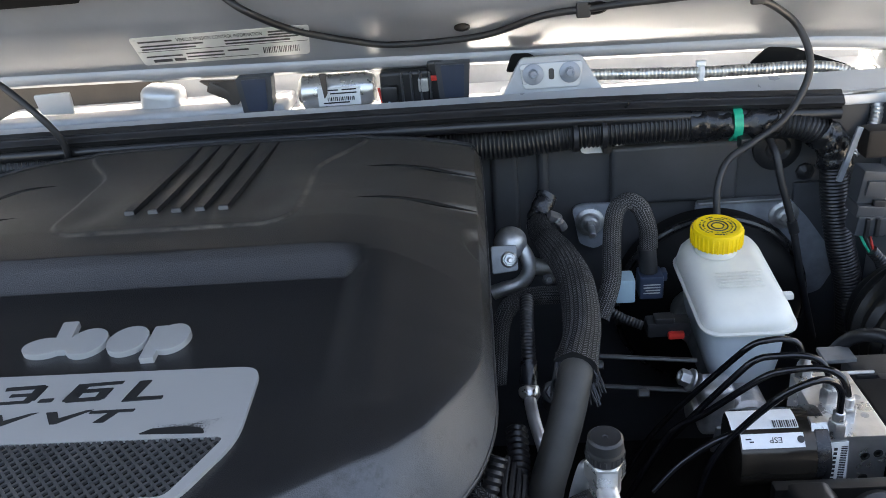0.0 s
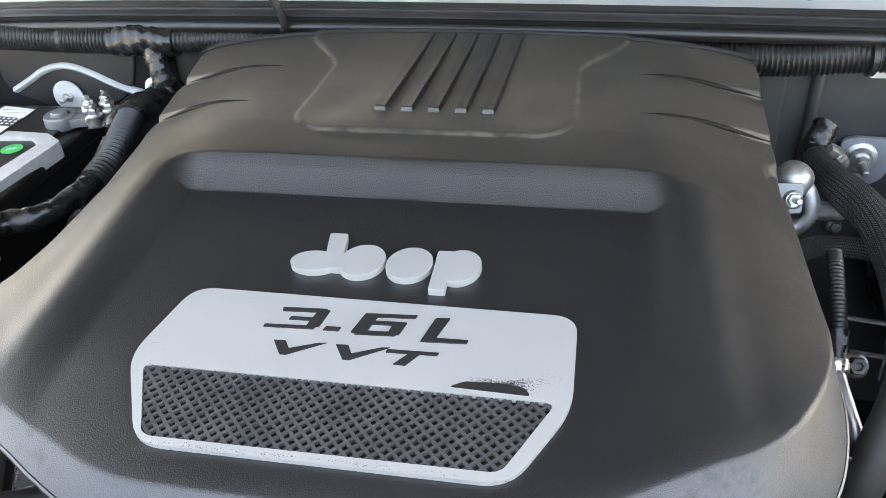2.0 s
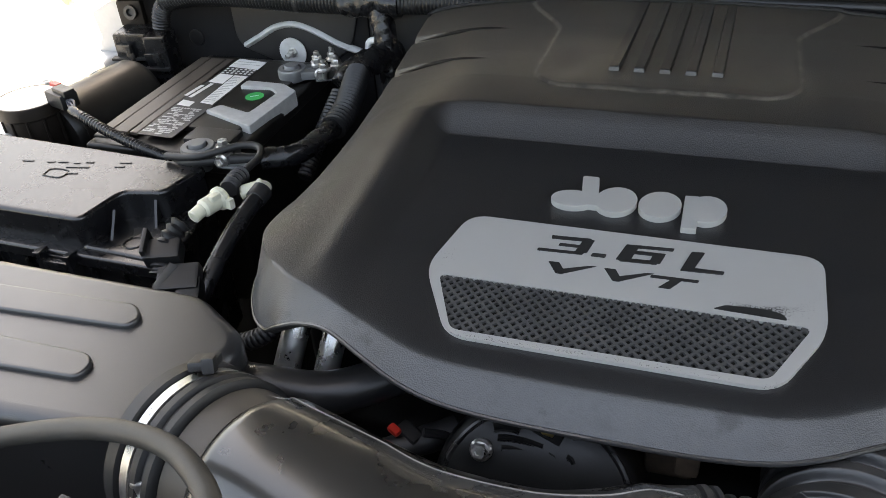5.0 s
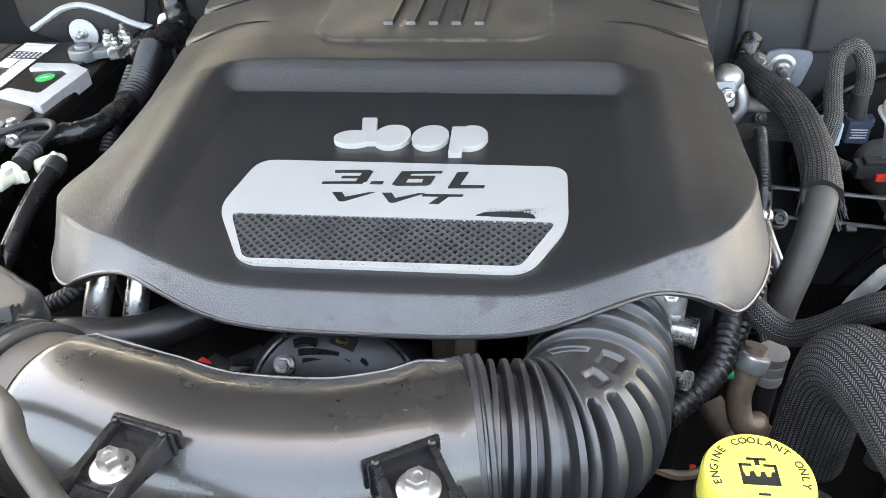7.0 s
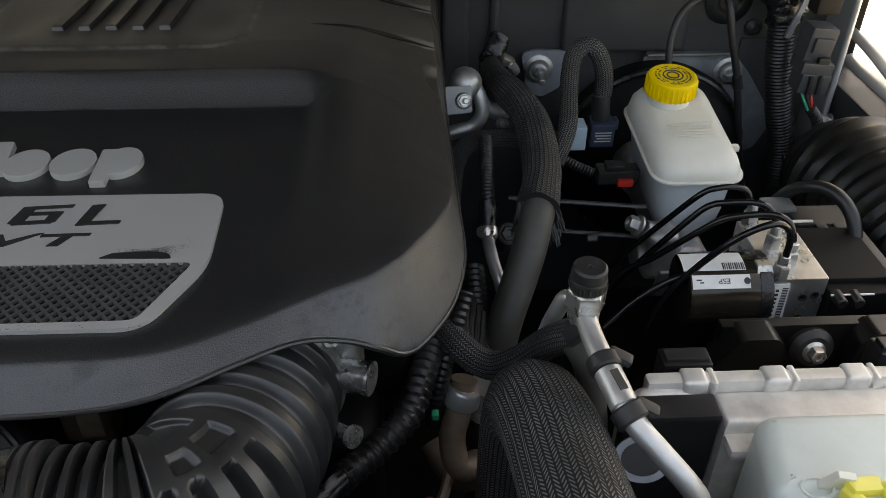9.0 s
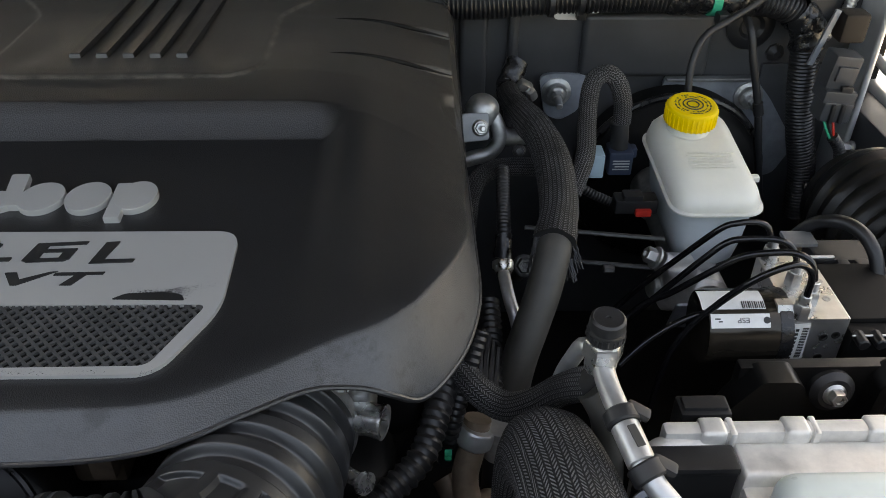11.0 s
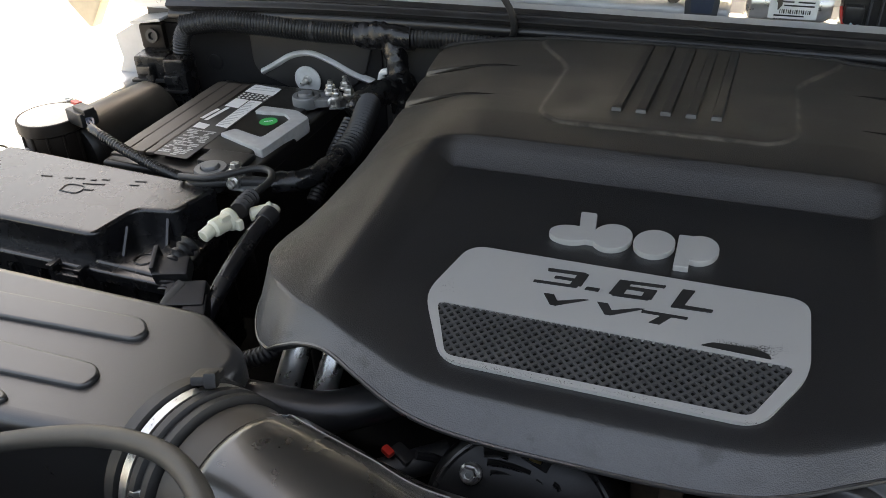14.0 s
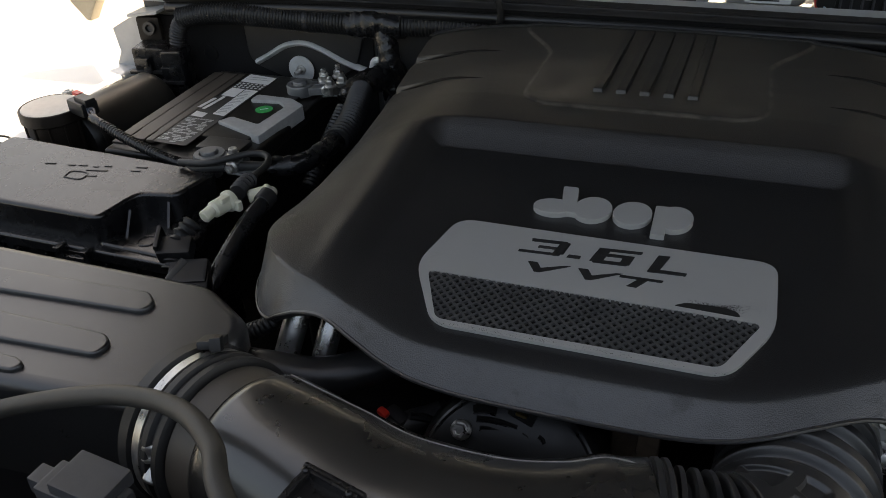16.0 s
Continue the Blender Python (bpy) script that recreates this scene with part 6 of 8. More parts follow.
def brake_reservoir():
    b = thing("brake_reservoir", (0.21, 0.68, 0.95), "white translucent brake fluid reservoir with ribbed yellow cap", "reservoir")
    def body(rows, n=44):
        """Lofted tank: rounded plan outlines at given heights."""
        verts, faces = [], []
        for x0, x1, y0, y1, za, zb in rows:
            out = rounded([(x0, y0), (x1, y0), (x1, y1), (x0, y1)], 0.022, 8)
            for x, y in out:
                f = (y - y0) / (y1 - y0)
                verts.append((x, y, za + (zb - za) * f))
        k = len(rounded([(0, 0), (1, 0), (1, 1), (0, 1)], 0.02, 8))
        for r in range(len(rows) - 1):
            for i in range(k):
                faces.append((r * k + i, r * k + (i + 1) % k, (r + 1) * k + (i + 1) % k, (r + 1) * k + i))
        faces.append(tuple(range(k))[::-1])
        faces.append(tuple((len(rows) - 1) * k + i for i in range(k)))
        return verts, faces
    lower = [(0.1920, 0.2370, 0.624, 0.720, 0.940, 0.955), (0.1850, 0.2440, 0.620, 0.728, 0.947, 0.960), (0.1810, 0.2470, 0.618, 0.735, 0.965, 0.975), (0.1780, 0.2510, 0.617, 0.746, 1.001, 1.011)]
    seam = [(0.1730, 0.2560, 0.612, 0.751, 1.001, 1.011), (0.1720, 0.2570, 0.611, 0.752, 1.0015, 1.0115), (0.1720, 0.2570, 0.611, 0.752, 1.003, 1.013), (0.1730, 0.2560, 0.612, 0.751, 1.0035, 1.0135)]
    upper = [(0.1745, 0.2545, 0.614, 0.7495, 1.0035, 1.0135), (0.1745, 0.2545, 0.614, 0.7495, 1.008, 1.019), (0.1770, 0.2520, 0.617, 0.748, 1.014, 1.030), (0.1820, 0.2470, 0.624, 0.744, 1.019, 1.037), (0.1900, 0.2400, 0.634, 0.738, 1.023, 1.041)]
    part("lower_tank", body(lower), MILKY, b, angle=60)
    part("seam_flange", body(seam), WHITE, b, angle=30)
    part("upper_tank", body(upper), WHITE, b, angle=60)
    rng = random.Random(11)
    rows = []
    for j in range(6):
        x = -0.022 + 0.003 * rng.random()
        while x < 0.018:
            w = 0.0015 + 0.004 * rng.random()
            rows.append((x, x + w, 0.0042 * j))
            x += w + 0.0008
    part("moulded_print", bars(rows, pose(0.2145, 0.650, 1.0296, 9.5), 0.0020, 0.0005), WHITE, b, "rows of fine moulded print")
    cm = pose(0.2060, 0.7110, 1.0415, 6) @ Matrix.Scale(0.87, 4)
    part("neck", lathe([(0.023, -0.006), (0.023, 0.008), (0, 0.008)], cm, 36), WHITE, b)
    cap = part("cap", lathe([(0.0262, 0.004), (0.0268, 0.007), (0.0268, 0.020), (0.0255, 0.0235), (0.0225, 0.0245), (0.0215, 0.0238), (0, 0.0238)], cm, 48), YELLOW, b, "ribbed yellow screw cap")
    ribs_bm = merge(*[box((0.0020, 0.0020, 0.014), tuple(cm @ Vector((0.0268 * math.cos(t), 0.0268 * math.sin(t), 0.0125))), 0.0005, 1, (0, 0, math.degrees(t))) for t in np.linspace(0, 2 * math.pi, 32, endpoint=False)])
    part("grip_ribs", ribs_bm, YELLOW, cap)
    for r in (0.0105, 0.0065):
        part("ring", sweep([tuple(cm @ Vector((r * math.cos(t), r * math.sin(t), 0.0240))) for t in np.linspace(0, 2 * math.pi, 20 if r > 0.008 else 7)], 0.0007, 6, 0.003, ends=False), DARKPRINT, cap)
    rng = random.Random(4)
    marks = []
    for r, n in ((0.0150, 34), (0.0185, 42)):
        for k in range(n):
            if rng.random() < 0.82:
                t = 2 * math.pi * (k + 0.3 * rng.random()) / n
                marks.append(box((0.0007 + 0.0012 * rng.random(), 0.0012 + 0.0008 * rng.random(), 0.0003), tuple(cm @ Vector((r * math.cos(t), r * math.sin(t), 0.0240))), 0, rot=(0, 0, math.degrees(t))))
    part("printed_ring", merge(*marks), DARKPRINT, cap)
    part("side_lug", box((0.014, 0.008, 0.006), (0.263, 0.676, 1.002), 0.002), WHITE, b)
    m = thing("master_cylinder", (0.21, 0.66, 0.90), "cast aluminium master cylinder below the reservoir", "cylinder")
    part("barrel", lathe([(0.018, 0), (0.022, 0.004), (0.022, 0.16), (0.026, 0.165), (0.026, 0.20), (0, 0.20)], turn_to((0.21, 0.59, 0.925), (0, 1, 0)), 28), CAST, m)
    part("port", merge(rod((0.165, 0.602, 0.962), (0.20, 0.602, 0.94), 0.010, 14), hexbolt((0.160, 0.602, 0.966), (-1, 0, 0.5), 0.013, 0.010), rod((0.160, 0.600, 0.935), (0.20, 0.605, 0.93), 0.011, 14), box((0.030, 0.03, 0.05), (0.182, 0.60, 0.94), 0.008, 3)), CAST, m)
    part("plate", box((0.060, 0.004, 0.040), (0.208, 0.582, 0.915), 0.003, 2, (20, 0, 0)), GREYMETAL, m)
    c = thing("fluid_level_plug", (0.15, 0.66, 0.97), "black connector with red lock tab at the reservoir", "connector")
    part("body", merge(box((0.040, 0.018, 0.015), (0.152, 0.660, 0.986), 0.003), box((0.018, 0.013, 0.007), (0.148, 0.658, 0.995), 0.002)), BLACK, c)
    part("lock_tab", box((0.015, 0.007, 0.007), (0.158, 0.650, 0.982), 0.002), RED, c)
    part("sleeve", conduit([(0.130, 0.662, 0.986), (0.112, 0.668, 0.992), (0.098, 0.676, 0.999), (0.09, 0.69, 1.005)], 0.0045, 10, 0.003, 0.08), BLACK, c)
    bo = thing("brake_booster", (0.235, 0.83, 0.84), "large black domed brake booster on the firewall", "booster")
    part("shell", lathe([(0.118, 0), (0.118, 0.020), (0.114, 0.026), (0.114, 0.034), (0.104, 0.045), (0.085, 0.056), (0.055, 0.064), (0.040, 0.070), (0.030, 0.090), (0, 0.090)], turn_to((0.238, 0.860, 0.907), (0, -1, 0)) @ Matrix.Diagonal((0.9, 0.9, 1, 1)), 64), DEEP, bo)
    part("band", sweep([tuple(Vector((0.238 + 0.1055 * math.cos(t), 0.832, 0.907 + 0.1055 * math.sin(t)))) for t in np.linspace(0, 2 * math.pi, 50)], 0.004, 8, 0.01, ends=False), SATIN, bo)
    upright = Matrix(((1, 0, 0, 0), (0, 0, 1, 0), (0, -1, 0, 0), (0, 0, 0, 1)))
    small = [(0.086, 1.021), (0.100, 1.025), (0.137, 1.023), (0.140, 1.012), (0.132, 0.980), (0.112, 0.968), (0.094, 0.976)]
    large = [(0.225, 1.0195), (0.327, 1.0190), (0.350, 0.993), (0.384, 0.946), (0.388, 0.925), (0.375, 0.897), (0.340, 0.885), (0.350, 0.925), (0.342, 0.955), (0.318, 0.982), (0.296, 0.996), (0.225, 1.004)]
    for outline, x, z in ((small, 0.1058, 1.0034), (large, 0.3232, 0.9977)):
        s = thing("mount_plate", (x, 0.86, z - 0.02), "grey steel mount plate with nut on the firewall", "mount plate", "booster plates")
        part("plate", prism(rounded([(u, -v) for u, v in outline], 0.006, 3), 0.864, 0.871, 0.002, 2, upright), GREYMETAL, s)
        part("nut", merge(lathe([(0.0165, 0), (0.0165, 0.003), (0.0125, 0.005), (0.011, 0.009), (0, 0.009)], turn_to((x, 0.8645, z), (0, -1, 0)), 28), hexbolt((x, 0.855, z), (0, -1, 0), 0.011, 0.008), rod((x, 0.85, z), (x, 0.833, z - 0.004), 0.004, 10)), CAST, s)
    part("top_fold", box((0.10, 0.010, 0.004), (0.276, 0.862, 1.0190), 0.0015), GALV, s)


def abs_unit():
    a = thing("brake_control_unit", (0.24, 0.50, 0.90), "machined aluminium brake hydraulic block with black motor and controller", "hydraulic unit")
    block = part("valve_block", box((0.044, 0.080, 0.062), (0.2495, 0.517, 0.969), 0.0012, 2), MACHINED, a)
    for x, y in ((0.262, 0.500), (0.256, 0.516), (0.265, 0.522), (0.258, 0.536), (0.266, 0.545), (0.240, 0.550)):
        part("stake", lathe([(0.0030, 0), (0.0030, 0.0005), (0.0018, 0.0005), (0.0016, 0.0001), (0, 0.0001)], pose(x, y, 1.0), 12), CAST, block)
    for x, z in ((0.255, 0.982), (0.264, 0.984), (0.256, 0.962)):
        part("stake", lathe([(0.0034, 0), (0.0034, 0.0004), (0.002, 0.0004), (0.0018, -0.0), (0, -0.0)], turn_to((x, 0.4768, z), (0, -1, 0)), 12), INK, block)
    motor = part("motor", lathe([(0.026, 0), (0.0285, 0.003), (0.0285, 0.060), (0.0275, 0.063), (0.022, 0.064), (0, 0.064)], turn_to((0.228, 0.494, 0.980), (-1, 0, 0)), 44), MOTORCAN, a, "glossy brown-black motor can")
    part("motor_band", lathe([(0.0288, 0), (0.0292, 0.001), (0.0292, 0.017), (0.0288, 0.018)], turn_to((0.2275, 0.494, 0.980), (-1, 0, 0)) @ Matrix.Diagonal((1, 1, 0.55, 1)), 44), SATIN, motor, "black end band")
    # wrapped label on the motor
    def wrap(x0, x1, t0, t1, r, n=14):
        verts, faces = [], []
        for t in np.linspace(t0, t1, n):
            for x in (x0, x1):
                verts.append((x, 0.494 - r * math.sin(radians(t)), 0.980 + r * math.cos(radians(t))))
        for i in range(n - 1):
            faces.append((2 * i, 2 * i + 1, 2 * i + 3, 2 * i + 2))
        return verts, faces
    lab = part("label", wrap(0.1655, 0.2095, 32, 53, 0.0291), LABEL, motor, "white printed label")
    tape = part("label", wrap(0.1600, 0.2075, -14, 25, 0.0291), LABEL, motor, "white bar code label")
    mid = 42
    tm = pose(0.1985, 0.494 - 0.0293 * math.sin(radians(mid)), 0.980 + 0.0293 * math.cos(radians(mid)), mid, 0, 0)
    part("print", lettering("ESP", 0.008, tm @ pose(-0.009, 0, 0, 0, 0, 180), 0.0001, width=0.0088, height=0.0040), INK, lab)
    part("print", bars([(-0.030, -0.026, 0.0012), (-0.0275, -0.0245, -0.0008)], tm, 0.0010), INK, lab)
    part("print", lathe([(0.0026, 0), (0.0026, 0.0002), (0, 0.0002)], tm @ pose(0.0085, 0, 0), 16), INK, lab)
    t2 = pose(0.195, 0.494 - 0.0293 * math.sin(radians(18)), 0.980 + 0.0293 * math.cos(radians(18)), 18, 0, 0)
    part("bar_code", bars([(-0.005 + 0.0016 * i, -0.005 + 0.0016 * i + (0.0006 if i % 3 else 0.001), 0.0) for i in range(11)], t2, 0.006), INK, tape)
    part("controller", merge(box((0.056, 0.088, 0.052), (0.302, 0.516, 0.962), 0.003), box((0.050, 0.07, 0.006), (0.302, 0.520, 0.990), 0.002)), DEEP, a, "black ribbed controller")
    for x in (0.279, 0.292):
        part("rib", rod((x, 0.476, 0.986), (x, 0.462, 0.986), 0.0045, 12), BLACK, a)
    part("flange", box((0.010, 0.094, 0.060), (0.330, 0.516, 0.962), 0.002), BLACK, a)
    part("bright_edge", box((0.034, 0.0016, 0.0016), (0.290, 0.4712, 0.988), 0.0004, 1), TUBE, a)
    part("connector", merge(box((0.050, 0.030, 0.022), (0.306, 0.574, 0.982), 0.003), box((0.012, 0.012, 0.010), (0.318, 0.556, 0.988), 0.002), box((0.010, 0.012, 0.010), (0.302, 0.556, 0.988), 0.002)), BLACK, a)
    part("clamp_plate", box((0.026, 0.020, 0.004), (0.276, 0.588, 0.994), 0.001), GALV, a, "bare steel clamp plate")
    part("rail", rod((0.268, 0.562, 0.994), (0.296, 0.562, 0.994), 0.0016, 8), TUBE, a)
    sl = part("label", sheet([(-0.0065, -0.021), (0.0065, -0.021), (0.0065, 0.021), (-0.0065, 0.021)], 0.0004, turn_to((0.2365, 0.4764, 0.975), (0, -1, 0)) @ pose(0, 0, 0, 0, 0, 183)), LABEL, block, "white bar code strip")
    part("bar_code", bars([(-0.005, -0.0005, -0.017 + 0.0016 * i) for i in range(19)], turn_to((0.2365, 0.4759, 0.975), (0, -1, 0)) @ pose(0, 0, 0, 0, 0, 180), 0.0009), INK, sl)
    part("print", bars([(0.002, 0.0045, -0.015 + 0.004 * i) for i in range(8)], turn_to((0.2365, 0.4759, 0.975), (0, -1, 0)) @ pose(0, 0, 0, 0, 0, 180), 0.0024), INK, sl)
    lines = [
        [(0.098, 0.575, 0.880), (0.118, 0.577, 0.918), (0.140, 0.576, 0.950), (0.170, 0.568, 0.992), (0.194, 0.561, 1.024), (0.206, 0.560, 1.030), (0.222, 0.561, 1.030), (0.232, 0.559, 1.026), (0.236, 0.556, 1.012), (0.236, 0.552, 0.995)],
        [(0.100, 0.545, 0.890), (0.122, 0.545, 0.935), (0.150, 0.542, 0.975), (0.178, 0.539, 1.012), (0.192, 0.537, 1.028), (0.206, 0.535, 1.032), (0.226, 0.531, 1.034), (0.238, 0.526, 1.030), (0.243, 0.521, 1.016), (0.243, 0.520, 0.995)],
        [(0.090, 0.530, 0.890), (0.127, 0.538, 0.956), (0.155, 0.530, 0.985), (0.182, 0.521, 1.015), (0.196, 0.516, 1.029), (0.210, 0.512, 1.035), (0.230, 0.508, 1.038), (0.242, 0.502, 1.034), (0.247, 0.498, 1.018), (0.247, 0.497, 0.995)],
        [(0.135, 0.480, 0.880), (0.140, 0.480, 0.950), (0.150, 0.480, 0.985), (0.168, 0.479, 1.012), (0.188, 0.473, 1.040), (0.204, 0.470, 1.053), (0.218, 0.472, 1.054), (0.230, 0.476, 1.042), (0.234, 0.480, 1.020), (0.234, 0.481, 0.995)],
        [(0.105, 0.478, 0.955), (0.126, 0.484, 0.975), (0.150, 0.486, 0.993), (0.168, 0.486, 1.000), (0.190, 0.486, 1.002), (0.222, 0.486, 1.003)],
    ]
    for pts in lines:
        h = tagged(part("brake_line", sweep(pts, 0.0026, 10, 0.004), LINE), "glossy black steel brake line bent towards the hydraulic block", "brake line", "brake lines")
    for x, y in ((0.234, 0.481), (0.247, 0.497), (0.243, 0.520), (0.236, 0.552)):
        part("union", merge(lathe([(0.0068, 0), (0.0068, 0.010), (0.0055, 0.012), (0, 0.012)], pose(x, y, 1.0), 6), rod((x, y, 1.010), (x, y, 1.020), 0.0042, 12)), ZINC, block)
    part("union", merge(lathe([(0.0075, 0), (0.0075, 0.012), (0, 0.012)], turn_to((0.228, 0.486, 1.003), (-1, 0, 0)), 6)), ZINC, block)
    k = thing("unit_bracket", (0.24, 0.44, 0.9), "black steel bracket with rubber mount and bolt", "bracket")
    part("plate", box((0.30, 0.010, 0.056), (0.33, 0.446, 0.958), 0.002), DUCT, k)
    hump = rounded([(0.160, 0.930), (0.1735, 0.9640), (0.1905, 0.9880), (0.2150, 0.9880), (0.2225, 0.9800), (0.2245, 0.930)], 0.004, 4)
    part("bent_tab", prism([(x, -z) for x, z in hump], 0.424, 0.446, 0.0012, 2, Matrix(((1, 0, 0, 0), (0, 0, 1, 0), (0, -1, 0, 0), (0, 0, 0, 1)))), DUCT, k)
    hump = rounded([(0.272, 0.930), (0.2760, 0.9800), (0.2860, 0.9900), (0.4200, 0.9900), (0.4200, 0.930)], 0.004, 4)
    part("bent_tab", prism([(x, -z) for x, z in hump], 0.424, 0.446, 0.0012, 2, Matrix(((1, 0, 0, 0), (0, 0, 1, 0), (0, -1, 0, 0), (0, 0, 0, 1)))), DUCT, k)
    part("rubber_mount", lathe([(0.0165, 0), (0.0165, 0.006), (0.012, 0.010), (0, 0.010)], turn_to((0.2480, 0.440, 0.967), (0, -1, 0.2)), 28), RUBBER, k)
    part("bolt", hexbolt((0.2480, 0.4298, 0.969), (0, -1, 0.2), 0.011, 0.008), ZINC, k, "bright bolt")
    part("tag", sheet([(-0.006, -0.010), (0.006, -0.010), (0.006, 0.010), (-0.006, 0.010)], 0.0006, turn_to((0.150, 0.43, 0.955), (-0.4, -1, 0.3)) @ pose(0, 0, 0, 0, 0, 25)), GREYPRINT, k)
    for i, (z, y) in enumerate(((0.987, 0.600), (0.955, 0.600))):
        tagged(part("steel_pipe", merge(rod((0.045, y + 0.02, z), (0.165, y, z), 0.0022, 8), rod((0.075 + 0.04 * i, y, z), (0.085 + 0.04 * i, y, z), 0.004, 8)), OLDSTEEL), "thin bare steel pipe running to the master cylinder", "pipe", "brake pipes")


def hoses():
    f = thing("heater_hose", (0.04, 0.55, 0.95), "rubber heater hose in a frayed black braided sleeve", "hose")
    path = [(0.0440, 0.790, 1.0375), (0.0448, 0.768, 1.0380), (0.0518, 0.735, 1.0400), (0.0610, 0.690, 1.0450), (0.0658, 0.645, 1.0475), (0.0657, 0.600, 1.0450), (0.0620, 0.560, 1.0430), (0.0561, 0.532, 1.0425), (0.0522, 0.516, 1.0410)]
    part("sleeve", sweep(path, 0.0155, 30, 0.004, lambda s, L, a: 1 + 0.10 * step_up(L - 0.03, L, np.array(s)) - 0.22 * (1 - step_up(0, 0.09, np.array(s))) + 0.035 * np.sin(6 * a + 5 * s / L) * step_up(0.0, 0.02, np.array(s))), SLEEVE, f, "frayed braided sleeve")
    part("hose", sweep([(0.060, 0.555, 1.042), (0.053, 0.518, 1.041), (0.044, 0.494, 1.020), (0.034, 0.478, 0.996), (0.025, 0.466, 0.972), (0.014, 0.450, 0.92)], 0.0132, 22, 0.005), GREYHOSE, f, "bare faded rubber hose")
    rng = random.Random(3)
    strands = []
    for i in range(80):
        t = rng.random() * 2 * math.pi
        o = Vector((0.0160 * math.cos(t), 0.006 * math.sin(t), 0.0145 * math.sin(t)))
        p = Vector((0.052, 0.516, 1.040)) + o
        q = p + Vector((o.x * 0.18 + rng.uniform(-0.002, 0.003), -0.005 - 0.007 * rng.random(), -0.007 - 0.006 * rng.random())) 
        strands.append(rod(p, q, 0.0005, 5, 0.0001))
    part("frayed_end", merge(*strands), BLACK, f)["kind"] = "stuff"
    part("taped_end", tape_wrap([(0.0545, 0.818, 1.058), (0.0490, 0.809, 1.049), (0.0440, 0.800, 1.039), (0.0440, 0.776, 1.0365), (0.0505, 0.742, 1.0385)], 0.0118, 18, 3), TAPE, f)
    part("foil", merge(box((0.016, 0.012, 0.010), (0.0605, 0.790, 1.044), 0.004, 2, (20, 30, 10)), box((0.010, 0.010, 0.014), (0.067, 0.786, 1.037), 0.004, 2, (10, -30, 30))), ZINC, f, "shiny foil scrap")
    s = thing("sleeved_line", (0.0, 0.37, 1.0), "thick braided black hose curving under the pressure line", "hose")
    part("sleeve", sweep([(-0.034, 0.432, 1.020), (-0.023, 0.417, 1.014), (-0.012, 0.405, 1.007), (0.001, 0.397, 1.001), (0.013, 0.391, 1.003), (0.026, 0.380, 1.020), (0.036, 0.366, 1.044), (0.0425, 0.352, 1.062), (0.0475, 0.342, 1.073)], 0.0096, 30, 0.003, lambda s, L, a: 1 + 0.05 * np.sin(8 * a)), SLEEVEFINE, s)
    part("bare_end", sweep([(0.045, 0.337, 1.072), (0.052, 0.331, 1.060), (0.057, 0.326, 1.035), (0.060, 0.322, 1.000), (0.058, 0.32, 0.95)], 0.0080, 18, 0.005), GREYHOSE, s, "bare faded end")
    b = thing("radiator_inlet_hose", (0.03, 0.30, 1.0), "large coarse braided black radiator hose", "hose")
    part("sleeve", sweep([(0.021, 0.343, 0.93), (0.0215, 0.343, 0.98), (0.0220, 0.337, 1.018), (0.0236, 0.3165, 1.042), (0.0265, 0.285, 1.054), (0.0289, 0.2516, 1.0585), (0.032, 0.20, 1.062), (0.035, 0.12, 1.056)], 0.0262, 48, 0.003, lambda s, L, a: 1 + 0.012 * np.sin(9 * a + 1.0)), SLEEVEBIG, b)
    part("lower_sleeve", sweep([(0.000, 0.32, 0.88), (0.002, 0.29, 0.93), (0.004, 0.25, 0.962), (0.008, 0.20, 0.97)], 0.020, 26, 0.004), SLEEVEBIG, b)
    l = thing("vacuum_hose", (0.12, 0.72, 1.0), "fine braided vacuum hose looped into a dark blue connector", "hose")
    part("sleeve", sweep([(0.086, 0.632, 1.014), (0.099, 0.654, 1.038), (0.104, 0.684, 1.054), (0.108, 0.706, 1.068), (0.114, 0.721, 1.080), (0.126, 0.725, 1.086), (0.137, 0.722, 1.078), (0.143, 0.718, 1.060), (0.144, 0.716, 1.040)], 0.0086, 22, 0.0035), SLEEVEFINE, l)
    part("stem", rod((0.142, 0.716, 1.042), (0.145, 0.715, 1.010), 0.0088, 18, 0.001), RUBBER, l)
    part("connector", merge(box((0.0235, 0.024, 0.025), (0.1455, 0.714, 1.0025), 0.003), box((0.006, 0.012, 0.010), (0.159, 0.716, 1.010), 0.002)), NAVY, l, "navy plastic connector")
    part("print", bars([(-0.008, 0.008, 0.0045), (-0.008, 0.006, 0.0015), (-0.008, 0.008, -0.0015), (-0.008, 0.008, -0.0045)], turn_to((0.1455, 0.7018, 1.002), (0, -1, 0)) @ pose(0, 0, 0, 0, 0, 180), 0.0012), GREYPRINT, l)
    part("clip", box((0.0185, 0.022, 0.025), (0.1205, 0.712, 1.0005), 0.002), BLUECLIP, l, "pale blue retaining clip")
    h = thing("cross_hose", (0.03, 0.64, 1.0), "braided hose crossing behind the heater hose", "hose")
    part("sleeve", sweep([(-0.008, 0.618, 0.960), (-0.0047, 0.630, 0.9890), (-0.0015, 0.641, 1.0085), (0.0075, 0.652, 1.0205), (0.0227, 0.665, 1.0210), (0.0439, 0.670, 1.0198), (0.0632, 0.662, 1.0230), (0.0790, 0.650, 1.0240)], 0.0086, 22, 0.0035), SLEEVEFINE, h)
    c = thing("injector_loom", (-0.04, 0.38, 0.96), "corrugated black loom dropping beside the throttle body", "loom")
